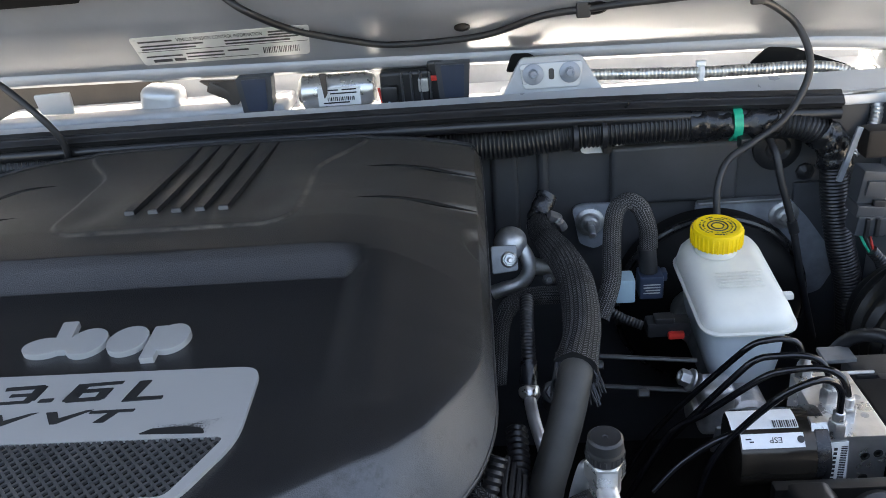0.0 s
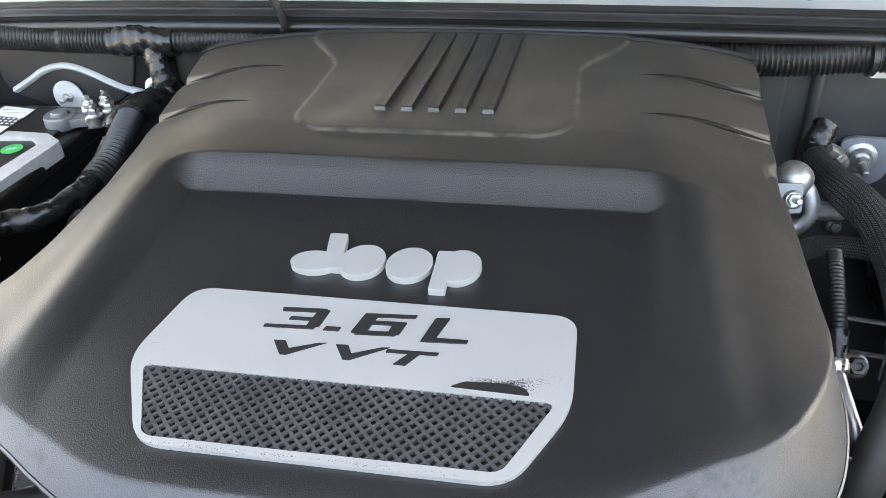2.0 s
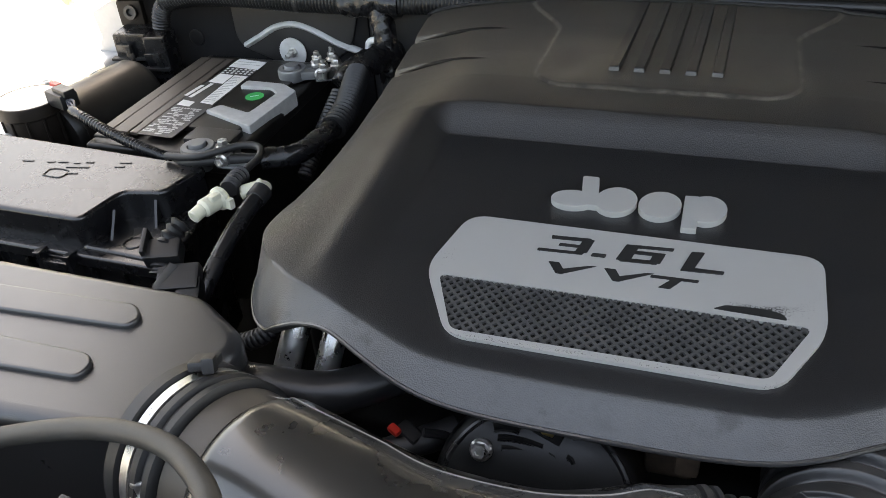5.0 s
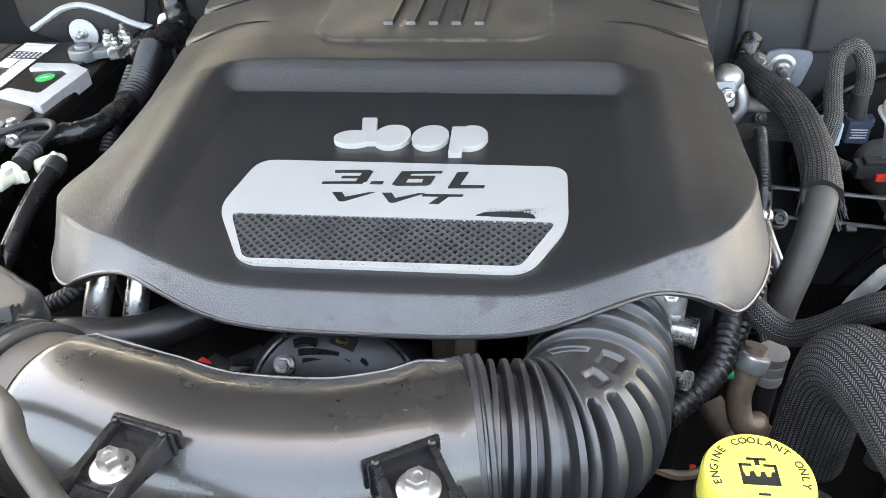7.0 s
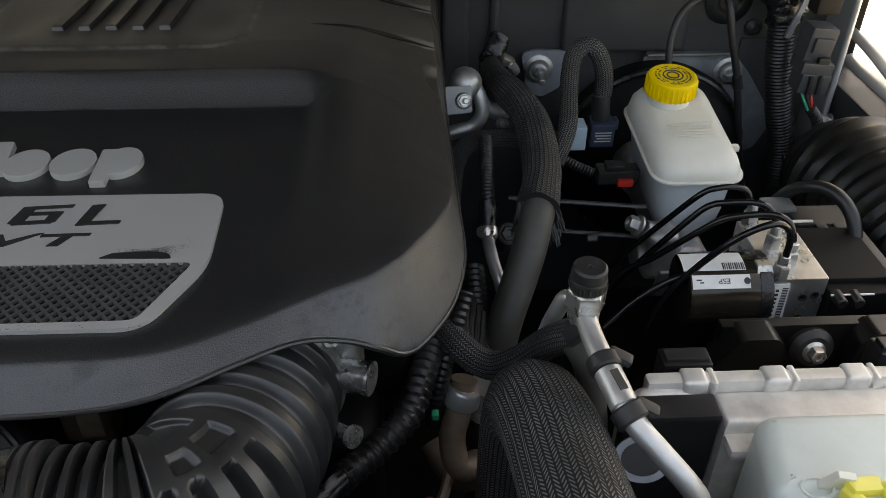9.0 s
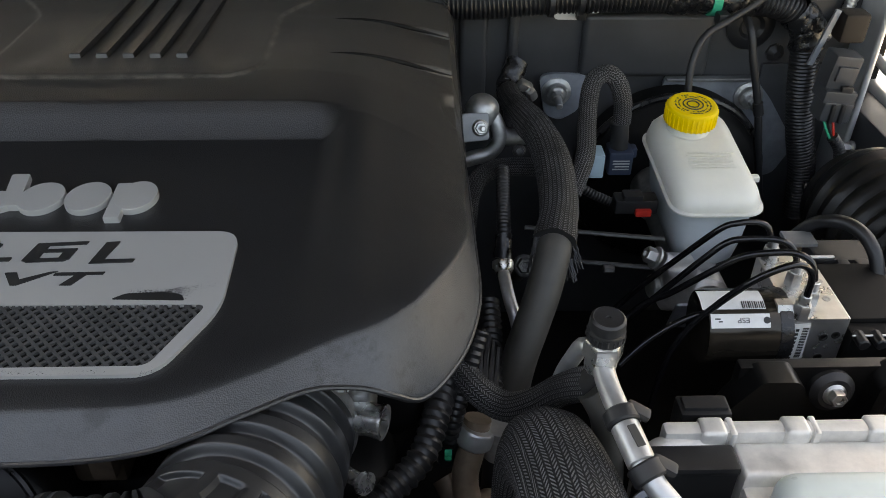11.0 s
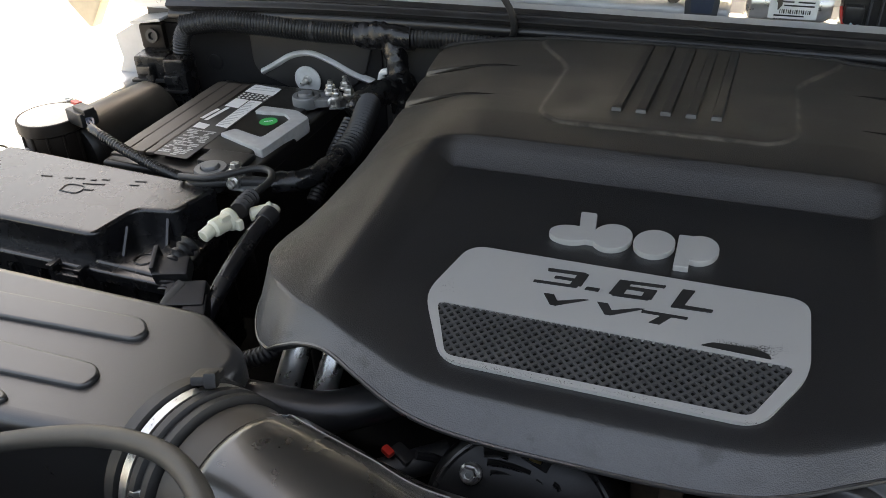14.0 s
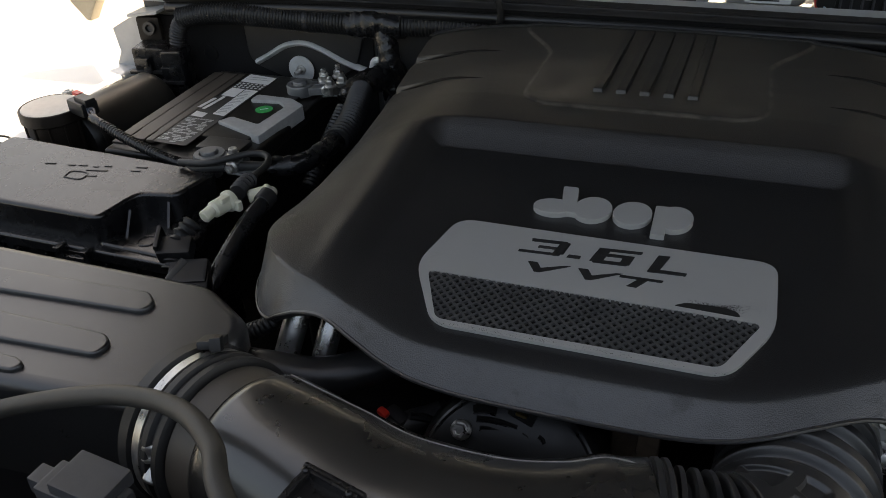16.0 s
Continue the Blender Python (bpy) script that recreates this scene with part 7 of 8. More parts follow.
    part("conduit", conduit([(-0.018, 0.446, 1.025), (-0.028, 0.423, 1.008), (-0.038, 0.387, 1.001), (-0.048, 0.360, 0.992), (-0.071, 0.338, 0.983), (-0.088, 0.322, 0.982)], 0.0088, 14, 0.0062, 0.09), BLACK, c)
    part("tape", tape_wrap([(-0.084, 0.326, 0.982), (-0.103, 0.306, 0.980), (-0.125, 0.284, 0.97)], 0.009, 12, 2), TAPE, c)
    part("conduit", conduit([(-0.008, 0.430, 1.035), (-0.020, 0.408, 1.005), (-0.028, 0.400, 0.97), (-0.03, 0.41, 0.93)], 0.0062, 12, 0.005, 0.09), BLACK, c)
    d = thing("side_loom", (0.015, 0.53, 0.95), "taped conduit ending in an aluminium pipe fitting", "loom")
    part("conduit", conduit([(0.0212, 0.610, 1.052), (0.0209, 0.600, 1.049), (0.0198, 0.580, 1.0402), (0.0193, 0.560, 1.0284), (0.0192, 0.552, 1.020)], 0.0056, 14, 0.0030, 0.05), BLACK, d)
    part("tape", tape_wrap([(0.0192, 0.556, 1.024), (0.0190, 0.549, 1.017), (0.0180, 0.543, 1.010)], 0.0070, 12, 6), TAPE, d)
    part("fitting", lathe([(0.0055, -0.003), (0.0080, -0.002), (0.0086, 0.0), (0.0086, 0.0045), (0.0075, 0.0065), (0.0058, 0.009), (0, 0.009)], turn_to((0.0178, 0.5400, 1.0076), (0.05, -0.75, -0.65)), 24), MACHINED, d, "bright crimped ferrule")
    part("pipe", sweep([(0.0178, 0.537, 1.005), (0.0186, 0.524, 1.002), (0.0210, 0.508, 0.996), (0.0255, 0.493, 0.985), (0.032, 0.478, 0.95)], 0.0050, 14, 0.004), TUBE, d, "dull aluminium pipe")
    e = thing("pump_loom", (0.0, 0.48, 0.95), "dark corrugated conduit beside the engine cover", "loom")
    part("conduit", conduit([(0.006, 0.520, 0.985), (0.006, 0.490, 0.975), (0.004, 0.455, 0.965), (0.0, 0.42, 0.95)], 0.0085, 12, 0.0055, 0.09), BLACK, e)
    for i in range(4):
        part("wire", sweep([(-0.002 + 0.004 * i, 0.47, 1.0 - 0.006 * i), (-0.006 + 0.004 * i, 0.44, 0.99 - 0.008 * i), (0.002 + 0.003 * i, 0.42, 0.96)], 0.0022, 6, 0.005), BLACK, e)
    g = thing("engine_lift_bracket", (0.0, 0.71, 1.0), "dull cast bracket with bolts behind the cover edge", "bracket")
    part("cast_arm", merge(lathe([(0.0, -0.012), (0.013, -0.010), (0.0165, 0.0), (0.0150, 0.008), (0.009, 0.014), (0, 0.0155)], turn_to((0.012, 0.722, 1.050), (0.1, -0.5, 0.85)), 28), sweep_bm([(0.016, 0.722, 1.054), (0.026, 0.716, 1.040), (0.029, 0.712, 1.026), (0.020, 0.710, 1.012), (0.004, 0.708, 1.008), (-0.008, 0.708, 1.004)], 0.0072), sweep_bm([(0.027, 0.716, 1.030), (0.042, 0.718, 1.024), (0.062, 0.722, 1.026)], 0.0085)), CAST, g, "bright rounded casting")
    part("plate", prism(rounded([(-0.0135, -0.0135), (0.0115, -0.0135), (0.0115, 0.0135), (-0.0135, 0.0115)], 0.003, 4), 0, 0.0025, 0.0008, 2, turn_to((0.004, 0.702, 1.043), (0.05, -0.9, 0.42)) @ pose(0, 0, 0, 0, 0, 180)), GALV, g, "flat plated tab")
    part("bolt", merge(hexbolt((0.0095, 0.6985, 1.0445), (0.05, -0.9, 0.42), 0.010, 0.006), rod((0.0095, 0.699, 1.044), (0.0107, 0.683, 1.0515), 0.0027, 10)), ZINC, g)
    part("stud", merge(rod((0.047, 0.72, 1.008), (0.047, 0.703, 1.018), 0.0045, 12), hexbolt((0.047, 0.702, 1.0185), (0, -0.9, 0.42), 0.008, 0.006)), OLDSTEEL, g)
    o = thing("block_bolt", (0.038, 0.57, 0.97), "rounded bare bolt head deep beside the engine", "bolt")
    part("bolt", merge(hexbolt((0.038, 0.560, 0.990), (0, -0.8, 0.6), 0.012, 0.009), rod((0.038, 0.60, 0.95), (0.038, 0.561, 0.989), 0.007, 12)), OLDSTEEL, o)


def air_conditioning():
    a = thing("pressure_line", (0.05, 0.30, 1.0), "bright aluminium air conditioning line with black service cap", "pipe")
    part("tube", sweep([(0.0495, 0.345, 1.090), (0.0505, 0.330, 1.086), (0.053, 0.312, 1.084), (0.057, 0.292, 1.079), (0.064, 0.275, 1.073), (0.075, 0.264, 1.064), (0.088, 0.254, 1.052), (0.096, 0.253, 1.038), (0.098, 0.254, 1.020), (0.098, 0.254, 1.000)], 0.0060, 20, 0.004), TUBE, a)
    part("side_tube", sweep([(0.0495, 0.347, 1.084), (0.046, 0.352, 1.089), (0.0425, 0.357, 1.087), (0.0405, 0.364, 1.074), (0.038, 0.386, 1.03), (0.036, 0.405, 0.96)], 0.0050, 16, 0.004), TUBE, a)
    m = turn_to((0.0495, 0.3435, 1.086), (0.0, -0.05, 1)) @ Matrix.Scale(0.76, 4)
    part("hex_fitting", merge(lathe([(0.0120, 0.008), (0.0145, 0.010), (0.0145, 0.0225), (0.0130, 0.0245), (0, 0.0245)], m, 6), lathe([(0.0095, -0.006), (0.0115, -0.002), (0.0115, 0.010), (0.0118, 0.027), (0, 0.018)], m, 24)), MACHINED, a)
    part("service_cap", merge(lathe([(0.0122, 0.0260), (0.0132, 0.0275), (0.0132, 0.034), (0.0122, 0.0355), (0.0122, 0.037), (0.0128, 0.038), (0.0122, 0.044), (0.0105, 0.0455), (0.0095, 0.0450), (0.002, 0.0450), (0.0015, 0.044), (0, 0.044)], m, 36)), RUBBER, a, "knurled black cap")
    knurl = lambda s, length, t: 1 + 0.035 * np.sign(np.sin(20 * t))
    part("knurled_band", sweep([tuple(m @ Vector((0, 0, z))) for z in (0.0285, 0.0310, 0.0335)], 0.0102, 80, 0.003, knurl), RUBBER, a)
    for s0, p, q in ((0, (0.0532, 0.311, 1.084), (0.0548, 0.303, 1.082)), (1, (0.0600, 0.283, 1.0765), (0.0640, 0.2752, 1.073))):
        part("rubber_clamp", merge(rod(p, q, 0.0092, 24, 0.001), box((0.013, 0.0075, 0.005), tuple((Vector(p) + Vector(q)) / 2 + Vector((0.008, 0.001, 0.004))), 0.002, 2, (0, 20, -20))), RUBBER, a)
    part("sleeve", rod((0.0548, 0.303, 1.082), (0.0600, 0.283, 1.0765), 0.0074, 20, 0.0005), TUBE, a)
    part("window", box((0.0045, 0.012, 0.0008), (0.0578, 0.2925, 1.0867), 0.0002, 1, (14, 0, 18)), GREYHOSE, a)
    part("end_nut", lathe([(0.010, -0.012), (0.0135, -0.010), (0.0135, -0.004), (0.011, -0.002), (0.011, 0.002), (0.0098, 0.004), (0, 0.004)], turn_to((0.098, 0.254, 1.000), (0, 0, 1)) @ Matrix.Scale(0.75, 4), 24), TUBE, a)
    r = thing("radiator", (0.25, 0.33, 0.75), "aluminium condenser and radiator top with crimped clips", "radiator")
    part("core", box((0.98, 0.05, 0.30), (-0.02 - 0.10, 0.06, 0.86), 0.004), DEEP, r)
    part("top_tank", prism([(0.129, 0.308), (0.52, 0.308), (0.52, 0.334), (0.129, 0.334)], 0.86, 1.034, 0.005, 3), RADTOP, r)
    part("rear_rail", box((0.43, 0.010, 0.020), (0.305, 0.338, 1.031), 0.003), RADTOP, r)
    part("front_step", box((0.392, 0.022, 0.008), (0.325, 0.306, 1.021), 0.003), RADTOP, r)
    for x in (0.118, 0.166, 0.214, 0.262, 0.310, 0.358, 0.406):
        part("clip", box((0.015, 0.014, 0.016), (x, 0.338, 1.0345), 0.003, 3), RADTOP, r)
        part("clip_edge", box((0.004, 0.014, 0.018), (x + 0.011, 0.338, 1.0325), 0.0015), RADTOP, r)
    part("inlet", merge(sweep_bm([(0.12, 0.334, 1.028), (0.100, 0.334, 1.030), (0.086, 0.332, 1.028), (0.080, 0.328, 1.014), (0.079, 0.325, 0.99)], 0.0065)), RADTOP, r)
    k = thing("radiator_bracket", (0.10, 0.32, 0.95), "black plastic radiator bracket with pipe eye", "bracket")
    part("body", merge(box((0.056, 0.010, 0.130), (0.100, 0.3175, 0.968), 0.003), box((0.056, 0.018, 0.006), (0.100, 0.3205, 1.033), 0.002)), BLACK, k)
    eye = turn_to((0.082, 0.302, 1.014), (-0.05, -0.75, 0.66))
    part("eye", merge(lathe([(0.0095, 0), (0.0095, 0.003), (0.0130, 0.003), (0.0130, 0), (0.0095, 0)], eye @ Matrix.Diagonal((1.25, 1, 1, 1)), 32), box((0.020, 0.003, 0.010), (0.066, 0.303, 1.004), 0.001, 2, (48, 0, 0)), box((0.010, 0.020, 0.003), (0.080, 0.313, 1.000), 0.001)), GREYMETAL, k, "grey pipe eye")
    part("opening", lathe([(0.0096, 0), (0.0096, 0.0012), (0, 0.0012)], eye @ Matrix.Diagonal((1.25, 1, 1, 1)), 24), INK, k)
    q = thing("radiator_sensor", (0.12, 0.36, 1.0), "small black plug on the radiator rail", "connector")
    part("body", merge(box((0.030, 0.016, 0.022), (0.118, 0.355, 1.030), 0.002), box((0.026, 0.010, 0.004), (0.118, 0.355, 1.0415), 0.001)), BLACK, q)
    part("body", merge(box((0.030, 0.016, 0.024), (0.250, 0.358, 1.030), 0.002), box((0.026, 0.010, 0.004), (0.250, 0.358, 1.0430), 0.001)), BLACK, q)


def washer_bottle():
    b = thing("coolant_bottle", (0.22, 0.24, 0.9), "pale green translucent coolant bottle with yellow flip cap", "bottle")
    upper = rounded([(0.128, 0.246), (0.42, 0.240), (0.42, 0.300), (0.138, 0.302)], 0.014, 5)
    part("upper_tank", prism(upper, 0.94, 1.052, 0.012, 5), TANK, b)
    part("lower_tank", prism(rounded([(0.098, 0.150), (0.42, 0.140), (0.42, 0.262), (0.115, 0.264)], 0.02, 5), 0.88, 1.024, 0.016, 5), TANK, b)
    part("moulded_ring", sweep([(0.150 + 0.008 * math.cos(t), 0.249 + 0.006 * math.sin(t), 1.0521) for t in np.linspace(0, 2 * math.pi, 16)], 0.0008, 6, 0.003, ends=False), TANK, b)
    part("cap", lathe([(0.020, -0.03), (0.020, -0.004), (0.0235, -0.002), (0.024, 0.002), (0.024, 0.010), (0.021, 0.013), (0, 0.013)], pose(0.186, 0.214, 1.045), 32), PALEYELLOW, b, "yellow flip cap")
    part("hinge", merge(box((0.020, 0.009, 0.006), (0.170, 0.245, 1.057), 0.002, 2, (0, 10, 10)), box((0.007, 0.018, 0.006), (0.164, 0.237, 1.056), 0.002, 2, (0, 0, 30)), box((0.007, 0.018, 0.007), (0.181, 0.238, 1.056), 0.002)), PALEYELLOW, b)
    part("strap", box((0.010, 0.004, 0.020), (0.158, 0.250, 1.055), 0.001, 2, (20, 15, 0)), WHITE, b)
    part("stain", sheet(rounded([(-0.004, -0.012), (0.003, -0.012), (0.004, 0.010), (0.0, 0.014), (-0.003, 0.006)], 0.002), 0.0003, turn_to((0.1275, 0.256, 1.015), (-1, -0.3, 0.1)) @ pose(0, 0, 0.001, 0, 0, 90)), BROWNRUST, b)
    c = thing("coolant_filler", (-0.064, 0.217, 1.0), "bright yellow coolant filler cap on a black neck", "filler")
    cm = pose(-0.0610, 0.2125, 1.033)
    part("neck", lathe([(0.022, -0.06), (0.022, -0.004), (0.030, 0.0), (0.030, 0.008), (0, 0.008)], cm, 36), BLACK, c)
    cap = part("cap", merge(lathe([(0.0285, 0.006), (0.0290, 0.008), (0.0290, 0.024), (0.0275, 0.0275), (0.0250, 0.0280), (0, 0.0280)], cm, 56)), PALEYELLOW, c, "yellow cap printed in black")
    words = "ENGINE COOLANT ONLY"
    made = []
    for i, ch in enumerate(words):
        if ch == " ":
            continue
        t = radians(195 - 210 * i / (len(words) - 1))
        r = 0.0228
        made.append(lettering(ch, 0.0060, cm @ pose(r * math.cos(t), r * math.sin(t), 0.0281, 0, 0, math.degrees(t) - 90), 0.0001, bold=0.012))
    part("print", merge(*made), INK, cap, "black words ENGINE COOLANT ONLY")
    up = cm @ pose(0, 0, 0.0281)
    part("symbol", bars([(-0.0095, -0.0080, 0.0), (0.0080, 0.0095, 0.0)], up, 0.013), INK, cap)
    part("symbol", bars([(-0.0095, 0.0095, -0.0060), (-0.0095, -0.003, 0.0060), (0.003, 0.0095, 0.0060), (-0.005, 0.005, 0.0100)], up, 0.0015), INK, cap)
    part("symbol", bars([(-0.0012, 0.0012, 0.0080)], up, 0.0040), INK, cap)
    wave = [(-0.008, -0.0055), (0.008, -0.0055)] + [(0.008 - 0.016 * i / 18, 0.0002 + 0.0016 * (1 if i % 6 < 3 else -1)) for i in range(19)]
    part("symbol", sheet(wave, 0.0002, up), INK, cap)
    part("symbol", bars([(-0.003, 0.003, -0.0125), (-0.002, 0.002, -0.0155)], up, 0.0014), INK, cap)


def lower_pipes():
    p = thing("heater_pipes", (0.01, 0.42, 0.88), "stained metal pipes with crimped aluminium ferrules below the hoses", "pipe")
    part("hose", sweep([(-0.009, 0.408, 0.975), (-0.013, 0.400, 0.955), (-0.018, 0.390, 0.936), (-0.014, 0.380, 0.918), (-0.004, 0.382, 0.914), (0.000, 0.39, 0.91)], 0.0095, 18, 0.005), BROWNRUST, p)
    part("ferrule", lathe([(0.0095, 0), (0.0115, 0.002), (0.0115, 0.009), (0.0100, 0.011), (0.0115, 0.013), (0.0115, 0.020), (0.0100, 0.022), (0.0115, 0.024), (0.0115, 0.032), (0, 0.032)], turn_to((0.006, 0.409, 0.938), (0.0, -0.05, 1)), 22), TUBE, p)
    part("ferrule", lathe([(0.012, 0), (0.0135, 0.002), (0.0135, 0.012), (0.012, 0.014), (0, 0.014)], turn_to((-0.013, 0.401, 0.958), (0.3, 0.25, 1)), 22), TUBE, p)
    part("hose", sweep([(0.006, 0.409, 0.940), (0.005, 0.407, 0.90), (0.002, 0.40, 0.83)], 0.010, 16, 0.005), RUBBER, p)
    part("bend", sweep([(-0.030, 0.42, 0.90), (-0.015, 0.40, 0.885), (0.0, 0.395, 0.89), (0.012, 0.40, 0.90)], 0.011, 16, 0.005), BROWNRUST, p)
    s = thing("loose_plugs", (-0.03, 0.36, 0.90), "small red and green plugs deep in the bay", "connector")
    for x, y, z, mt in ((-0.035, 0.355, 0.912, RED), (-0.052, 0.352, 0.895, RED), (-0.030, 0.385, 0.965, GREENTAPE)):
        part("plug", box((0.005, 0.006, 0.005), (x, y, z), 0.001), mt, s)
    part("bracket", sweep([(-0.09, 0.35, 0.90), (-0.06, 0.345, 0.895), (-0.03, 0.36, 0.90), (-0.02, 0.38, 0.91)], 0.004, 8, 0.005), BROWNRUST, s)


def right_side():
    d = thing("air_duct", (0.41, 0.58, 0.90), "large black ribbed flexible air duct by the fender", "duct")
    part("bellows", sweep([(0.385, 0.720, 0.955), (0.395, 0.66, 0.960), (0.405, 0.58, 0.955), (0.412, 0.48, 0.945), (0.415, 0.40, 0.935)], 0.066, 40, 0.0035, lambda s, L, a: 1 + 0.030 * math.sin(2 * math.pi * s / 0.017) - 0.25 * (1 - step_up(0, 0.04, np.array(s)))), DUCT, d)
    part("loop_hose", sweep([(0.2820, 0.606, 0.985), (0.2888, 0.600, 1.0000), (0.2975, 0.590, 1.0110), (0.3080, 0.580, 1.0150), (0.3170, 0.566, 1.0130), (0.3230, 0.552, 1.0030), (0.3260, 0.540, 0.985)], 0.0058, 14, 0.004), SEAL, d)
    c = thing("fender_connector", (0.40, 0.80, 0.98), "dark grey multi-plug connectors strapped by the firewall", "connector")
    part("housing", merge(box((0.0285, 0.026, 0.036), (0.3790, 0.792, 1.0600), 0.003, 2, (0, 6, 0)), box((0.020, 0.004, 0.016), (0.3800, 0.7775, 1.0600), 0.0015, 2, (0, 6, 0))), SLATE, c)
    part("housing", merge(box((0.0335, 0.030, 0.013), (0.3780, 0.786, 1.0370), 0.002, 2, (0, 6, 0)), box((0.0320, 0.027, 0.022), (0.3775, 0.782, 1.0220), 0.003, 2, (0, 6, 0))), SLATE, c)
    part("latch", merge(box((0.012, 0.006, 0.008), (0.3830, 0.7745, 1.0450), 0.0015), box((0.004, 0.006, 0.020), (0.3715, 0.7680, 1.0220), 0.001), box((0.004, 0.006, 0.020), (0.3815, 0.7680, 1.0220), 0.001)), BLACK, c)
    part("top_plug", box((0.026, 0.024, 0.030), (0.388, 0.812, 1.098), 0.004), BROWNBLACK, c)
    part("strap", box((0.006, 0.004, 0.060), (0.3640, 0.812, 1.085), 0.001, 2, (0, 14, 0)), GREYMETAL, c)
    for i, mt in enumerate((GREENTAPE, BLACK, RED)):
        part("wire", sweep([(0.370 + 0.005 * i, 0.778, 1.012), (0.374 + 0.004 * i, 0.774, 1.002), (0.380 + 0.002 * i, 0.772, 0.992)], 0.0014, 6, 0.004), mt, c)
    part("sleeve", conduit([(0.382, 0.772, 0.994), (0.394, 0.772, 0.978), (0.398, 0.772, 0.955), (0.388, 0.772, 0.935), (0.370, 0.775, 0.930)], 0.0058, 12, 0.0035), BLACK, c)
    h = thing("hood_washer_hose", (0.25, 0.86, 1.1), "thin black washer hose hanging from the hood to the bay", "hose")
    along = [(-0.264, 0.850, 1.285), (-0.244, 0.865, 1.264), (-0.203, 0.880, 1.240), (-0.146, 0.892, 1.222), (-0.099, 0.898, 1.213), (-0.005, 0.905, 1.214), (0.06, 0.910, 1.229), (0.107, 0.915, 1.232), (0.18, 0.913, 1.236), (0.27, 0.910, 1.236)]
    loose = [(0.302, 0.850, 1.222), (0.322, 0.842, 1.190), (0.322, 0.835, 1.160), (0.300, 0.824, 1.125), (0.268, 0.818, 1.103), (0.240, 0.808, 1.088), (0.228, 0.795, 1.062), (0.228, 0.785, 1.025), (0.23, 0.78, 0.98)]
    part("hose", sweep([tuple(before_hood(q, 0.009)) for q in along] + loose, 0.0037, 12, 0.006), RUBBER, h)
    part("clip", box((0.012, 0.016, 0.012), (0.262, 0.828, 1.100), 0.002), BLACK, h)
    g = thing("hood_cable", (0.32, 0.83, 0.95), "thin black cable dropping down the firewall", "cable")
    part("cable", sweep([(0.292, 0.855, 1.100), (0.296, 0.830, 1.085), (0.302, 0.822, 1.055), (0.318, 0.820, 1.004), (0.336, 0.820, 0.93), (0.355, 0.82, 0.86)], 0.0040, 10, 0.006), RUBBER, g)
    part("clip", rod((0.3165, 0.8205, 1.010), (0.321, 0.820, 0.995), 0.0055, 10), BLACK, g)
    l = thing("side_cable", (-0.47, 0.84, 1.15), "thin black cable from the hood over the seal", "cable")
    part("cable", sweep([(-0.56, 0.845, 1.262), (-0.53, 0.835, 1.232), (-0.50, 0.828, 1.208), (-0.475, 0.824, 1.182), (-0.462, 0.826, 1.160), (-0.460, 0.832, 1.138), (-0.470, 0.845, 1.12)], 0.0038, 10, 0.005), RUBBER, l)
    s = thing("ground_strap", (0.30, 0.90, 1.13), "ribbed bright steel conduit with clips over the cowl", "conduit")
    part("conduit", conduit([(0.110, 0.905, 1.163), (0.177, 0.902, 1.160), (0.231, 0.900, 1.158), (0.286, 0.900, 1.157), (0.346, 0.900, 1.156), (0.383, 0.898, 1.150), (0.406, 0.888, 1.136), (0.413, 0.872, 1.112), (0.404, 0.862, 1.088), (0.388, 0.858, 1.068)], 0.0062, 12, 0.0042, 0.07), ZINC, s)
    for p in ((0.231, 0.899, 1.158), (0.407, 0.887, 1.134)):
        part("clip", merge(box((0.006, 0.016, 0.018), p, 0.002), box((0.010, 0.006, 0.006), (p[0], p[1], p[2] + 0.010), 0.001)), LABEL, s)
    b = thing("cowl_bracket", (0.07, 0.90, 1.13), "silver painted cowl bracket with two flanged bolts", "bracket")
    part("bracket", prism(rounded([(-0.032, -0.021), (0.034, -0.021), (0.056, 0.020), (-0.056, 0.020)], 0.006, 4), 0, 0.006, 0.002, 2, turn_to((0.070, 0.905, 1.166), (0, -1, 0.15)) @ pose(0, 0, 0, 0, 0, 180)), PAINTDULL, b)
    part("raised_face", prism(rounded([(-0.034, -0.013), (0.036, -0.013), (0.032, 0.015), (-0.030, 0.015)], 0.006, 4), 0.006, 0.0085, 0.001, 2, turn_to((0.070, 0.905, 1.167), (0, -1, 0.15)) @ pose(0, 0, 0, 0, 0, 180)), PAINT, b)
    part("foot", box((0.115, 0.04, 0.018), (0.070, 0.915, 1.140), 0.004), PAINT, b)
    for x in (0.049, 0.089):
        part("bolt", merge(lathe([(0.0115, 0), (0.0115, 0.002), (0.008, 0.0035), (0, 0.0035)], turn_to((x, 0.8955, 1.170), (0, -1, 0.15)), 28), hexbolt((x, 0.8915, 1.171), (0, -1, 0.15), 0.009, 0.006, 1.1)), GREYMETAL, b)
    part("slot", prism(rounded([(-0.003, -0.006), (0.003, -0.006), (0.003, 0.006), (-0.003, 0.006)], 0.003, 4), 0, 0.0006, 0, 1, turn_to((0.069, 0.8964, 1.169), (0, -1, 0.15))), GREYHOSE, b)
    w = thing("wiper_motor", (-0.18, 0.95, 1.13), "bare metal wiper motor with printed label and dark drive", "motor")
    part("can", lathe([(0.0, 0), (0.015, 0.001), (0.020, 0.006), (0.020, 0.082), (0.016, 0.090), (0, 0.090)], turn_to((-0.225, 0.955, 1.153), (1, 0, 0)), 36), MACHINED, w)
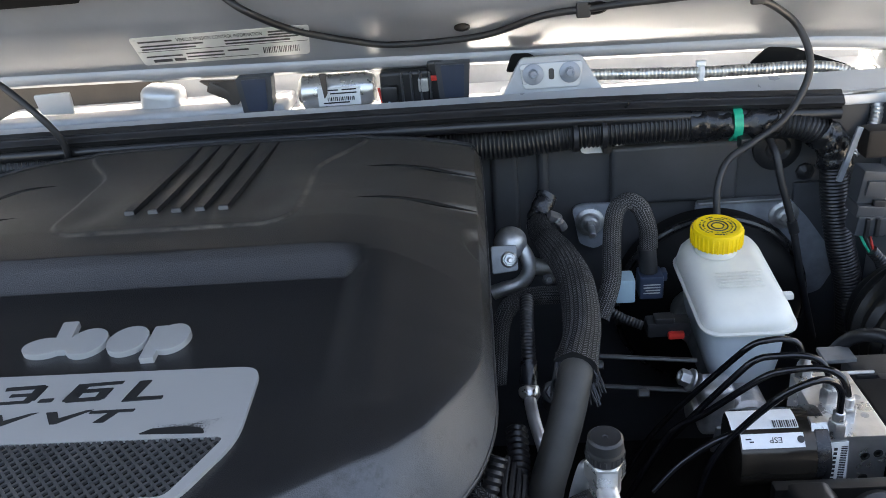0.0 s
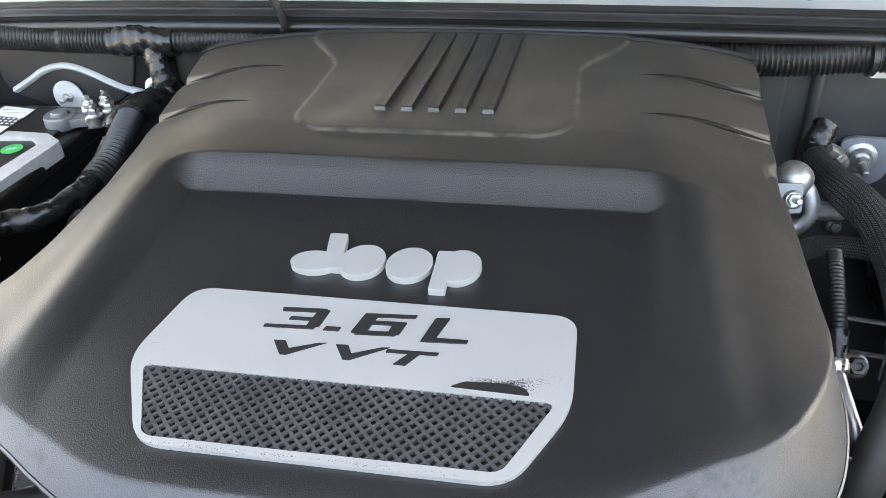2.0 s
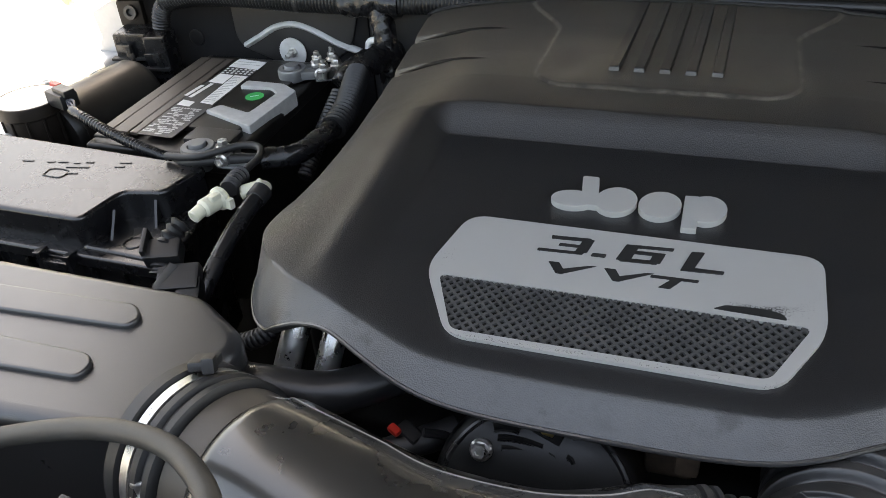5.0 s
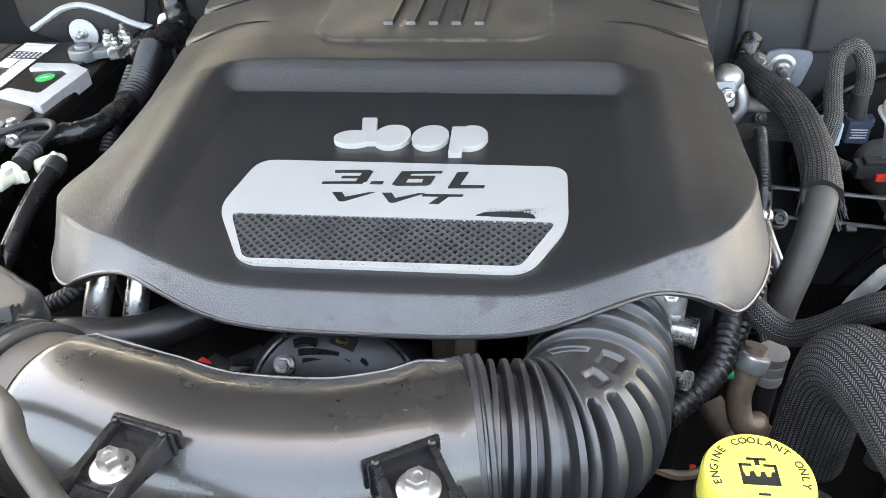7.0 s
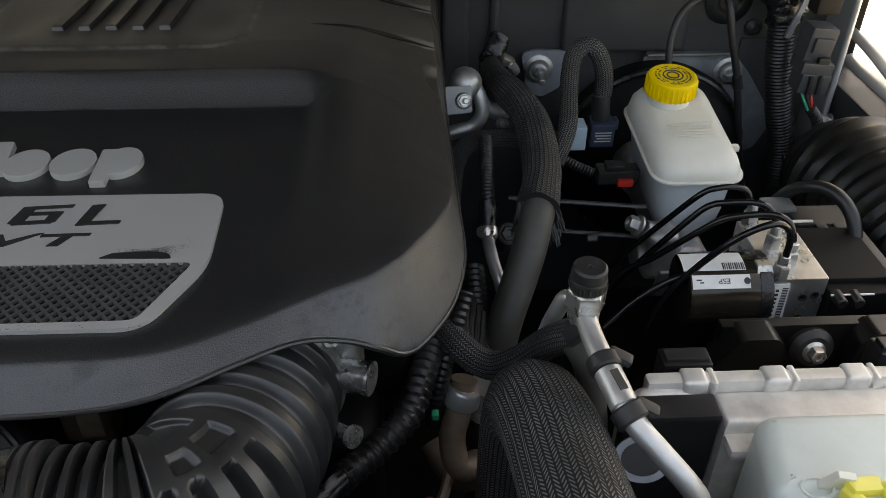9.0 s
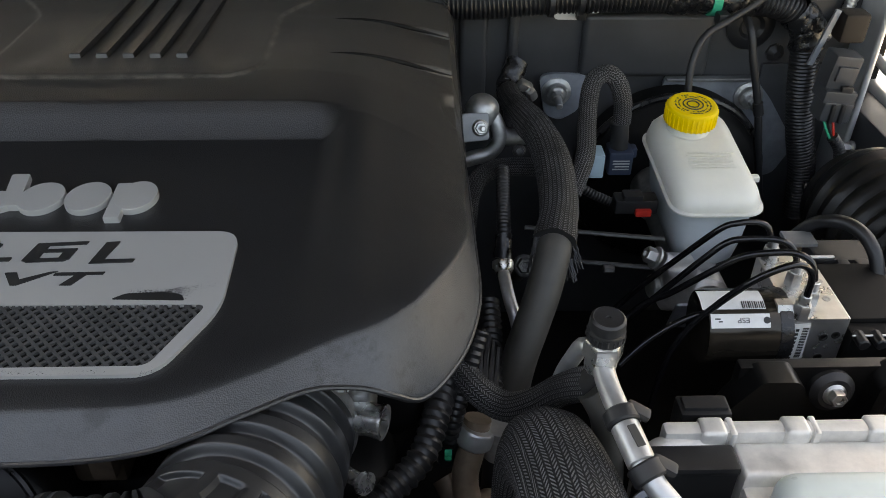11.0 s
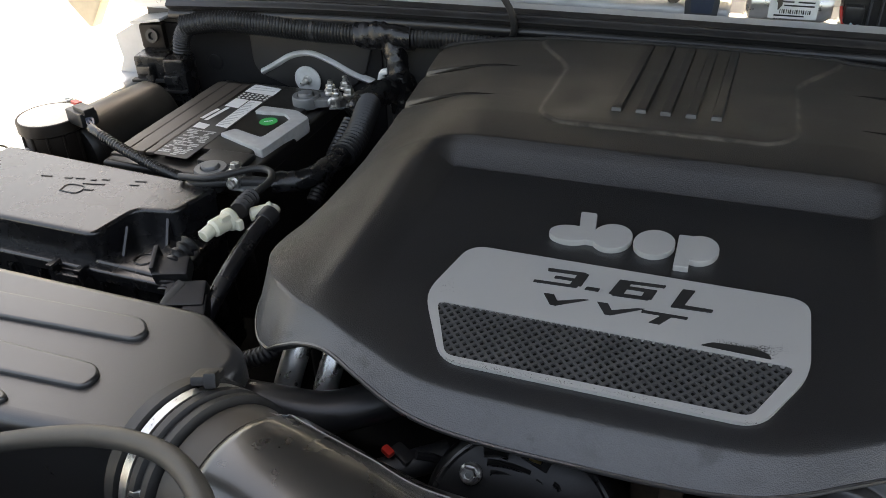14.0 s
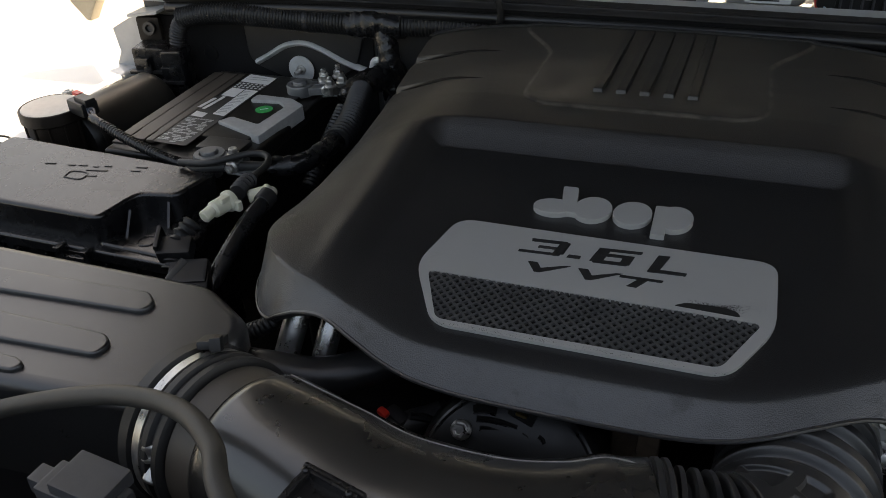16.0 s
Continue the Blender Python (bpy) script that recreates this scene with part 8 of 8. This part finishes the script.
    part("label", box((0.050, 0.001, 0.022), (-0.175, 0.9352, 1.151), 0.0003, 1), LABEL, w)
    part("print", bars([(-0.021, -0.004, -0.0075), (0.0, 0.018, -0.0075), (-0.021, 0.010, -0.0035), (-0.012, 0.019, 0.0075)], turn_to((-0.175, 0.9342, 1.151), (0, -1, 0)) @ pose(0, 0, 0, 0, 0, 180), 0.0016), INK, w)
    part("hanging_strip", prism(rounded([(-0.194, -1.180), (-0.186, -1.180), (-0.187, -1.156), (-0.191, -1.150)], 0.001), 0.928, 0.931, 0.0005, 1, Matrix(((1, 0, 0, 0), (0, 0, 1, 0), (0, -1, 0, 0), (0, 0, 0, 1)))), BROWNDUST, w)
    part("bar_code", bars([(-0.018 + 0.0022 * i, -0.018 + 0.0022 * i + (0.0008 if i % 3 else 0.0014), 0.003) for i in range(15)], turn_to((-0.175, 0.9340, 1.151), (0, -1, 0)) @ pose(0, 0, 0, 0, 0, 180), 0.0045), INK, w)
    part("gearbox", merge(box((0.060, 0.040, 0.040), (-0.096, 0.955, 1.155), 0.006, 3), box((0.020, 0.030, 0.05), (-0.06, 0.95, 1.158), 0.004), box((0.02, 0.02, 0.02), (-0.115, 0.936, 1.150), 0.004)), BLACK, w)
    part("plug", box((0.012, 0.010, 0.016), (-0.075, 0.934, 1.158), 0.002), CAST, w)
    part("wire", sweep([(-0.128, 0.938, 1.156), (-0.123, 0.928, 1.138), (-0.116, 0.928, 1.136), (-0.112, 0.934, 1.150)], 0.0016, 8, 0.003), RED, w)
    part("wire", sweep([(-0.120, 0.938, 1.158), (-0.116, 0.927, 1.141), (-0.110, 0.928, 1.138), (-0.107, 0.934, 1.152)], 0.0014, 8, 0.003), BLUECLIP, w)
    for i in range(4):
        part("gear_rib", box((0.0025, 0.010, 0.034), (-0.100 + 0.011 * i, 0.934, 1.156), 0.0008, 1), SLATE, w)
    part("lock_tab", box((0.010, 0.004, 0.006), (-0.062, 0.932, 1.165), 0.001), RED, w)
    for x, wd in ((-0.270, 0.042), (-0.040, 0.040)):
        f = thing("tray_foot", (x, 0.93, 1.13), "dark slate plastic foot on the cowl tray", "bracket", "tray feet")
        upright = Matrix(((1, 0, 0, x), (0, 0, 1, 0), (0, -1, 0, 0), (0, 0, 0, 1)))
        part("body", prism(rounded([(-wd * 0.50, -1.182), (wd * 0.50, -1.182), (wd * 0.40, -1.137), (-wd * 0.42, -1.137)], 0.002), 0.926, 0.946, 0.001, 1, upright), SLATE, f)
        part("recess", prism(rounded([(-wd * 0.34, -1.180), (wd * 0.34, -1.180), (wd * 0.27, -1.143), (-wd * 0.27, -1.143)], 0.002), 0.9245, 0.9255, 0, 1, upright), NAVY, f)


for build in (ground, firewall, cowl, bay_walls, hood, hood_seal, main_loom, engine):
    build()
badge(engine_cover())
for build in (alternator, intake, bellows, air_box, fuse_box, battery, battery_cables, vacuum_lines, purge_valve, brake_reservoir, abs_unit, hoses, air_conditioning, washer_bottle, lower_pipes, right_side):
    build()
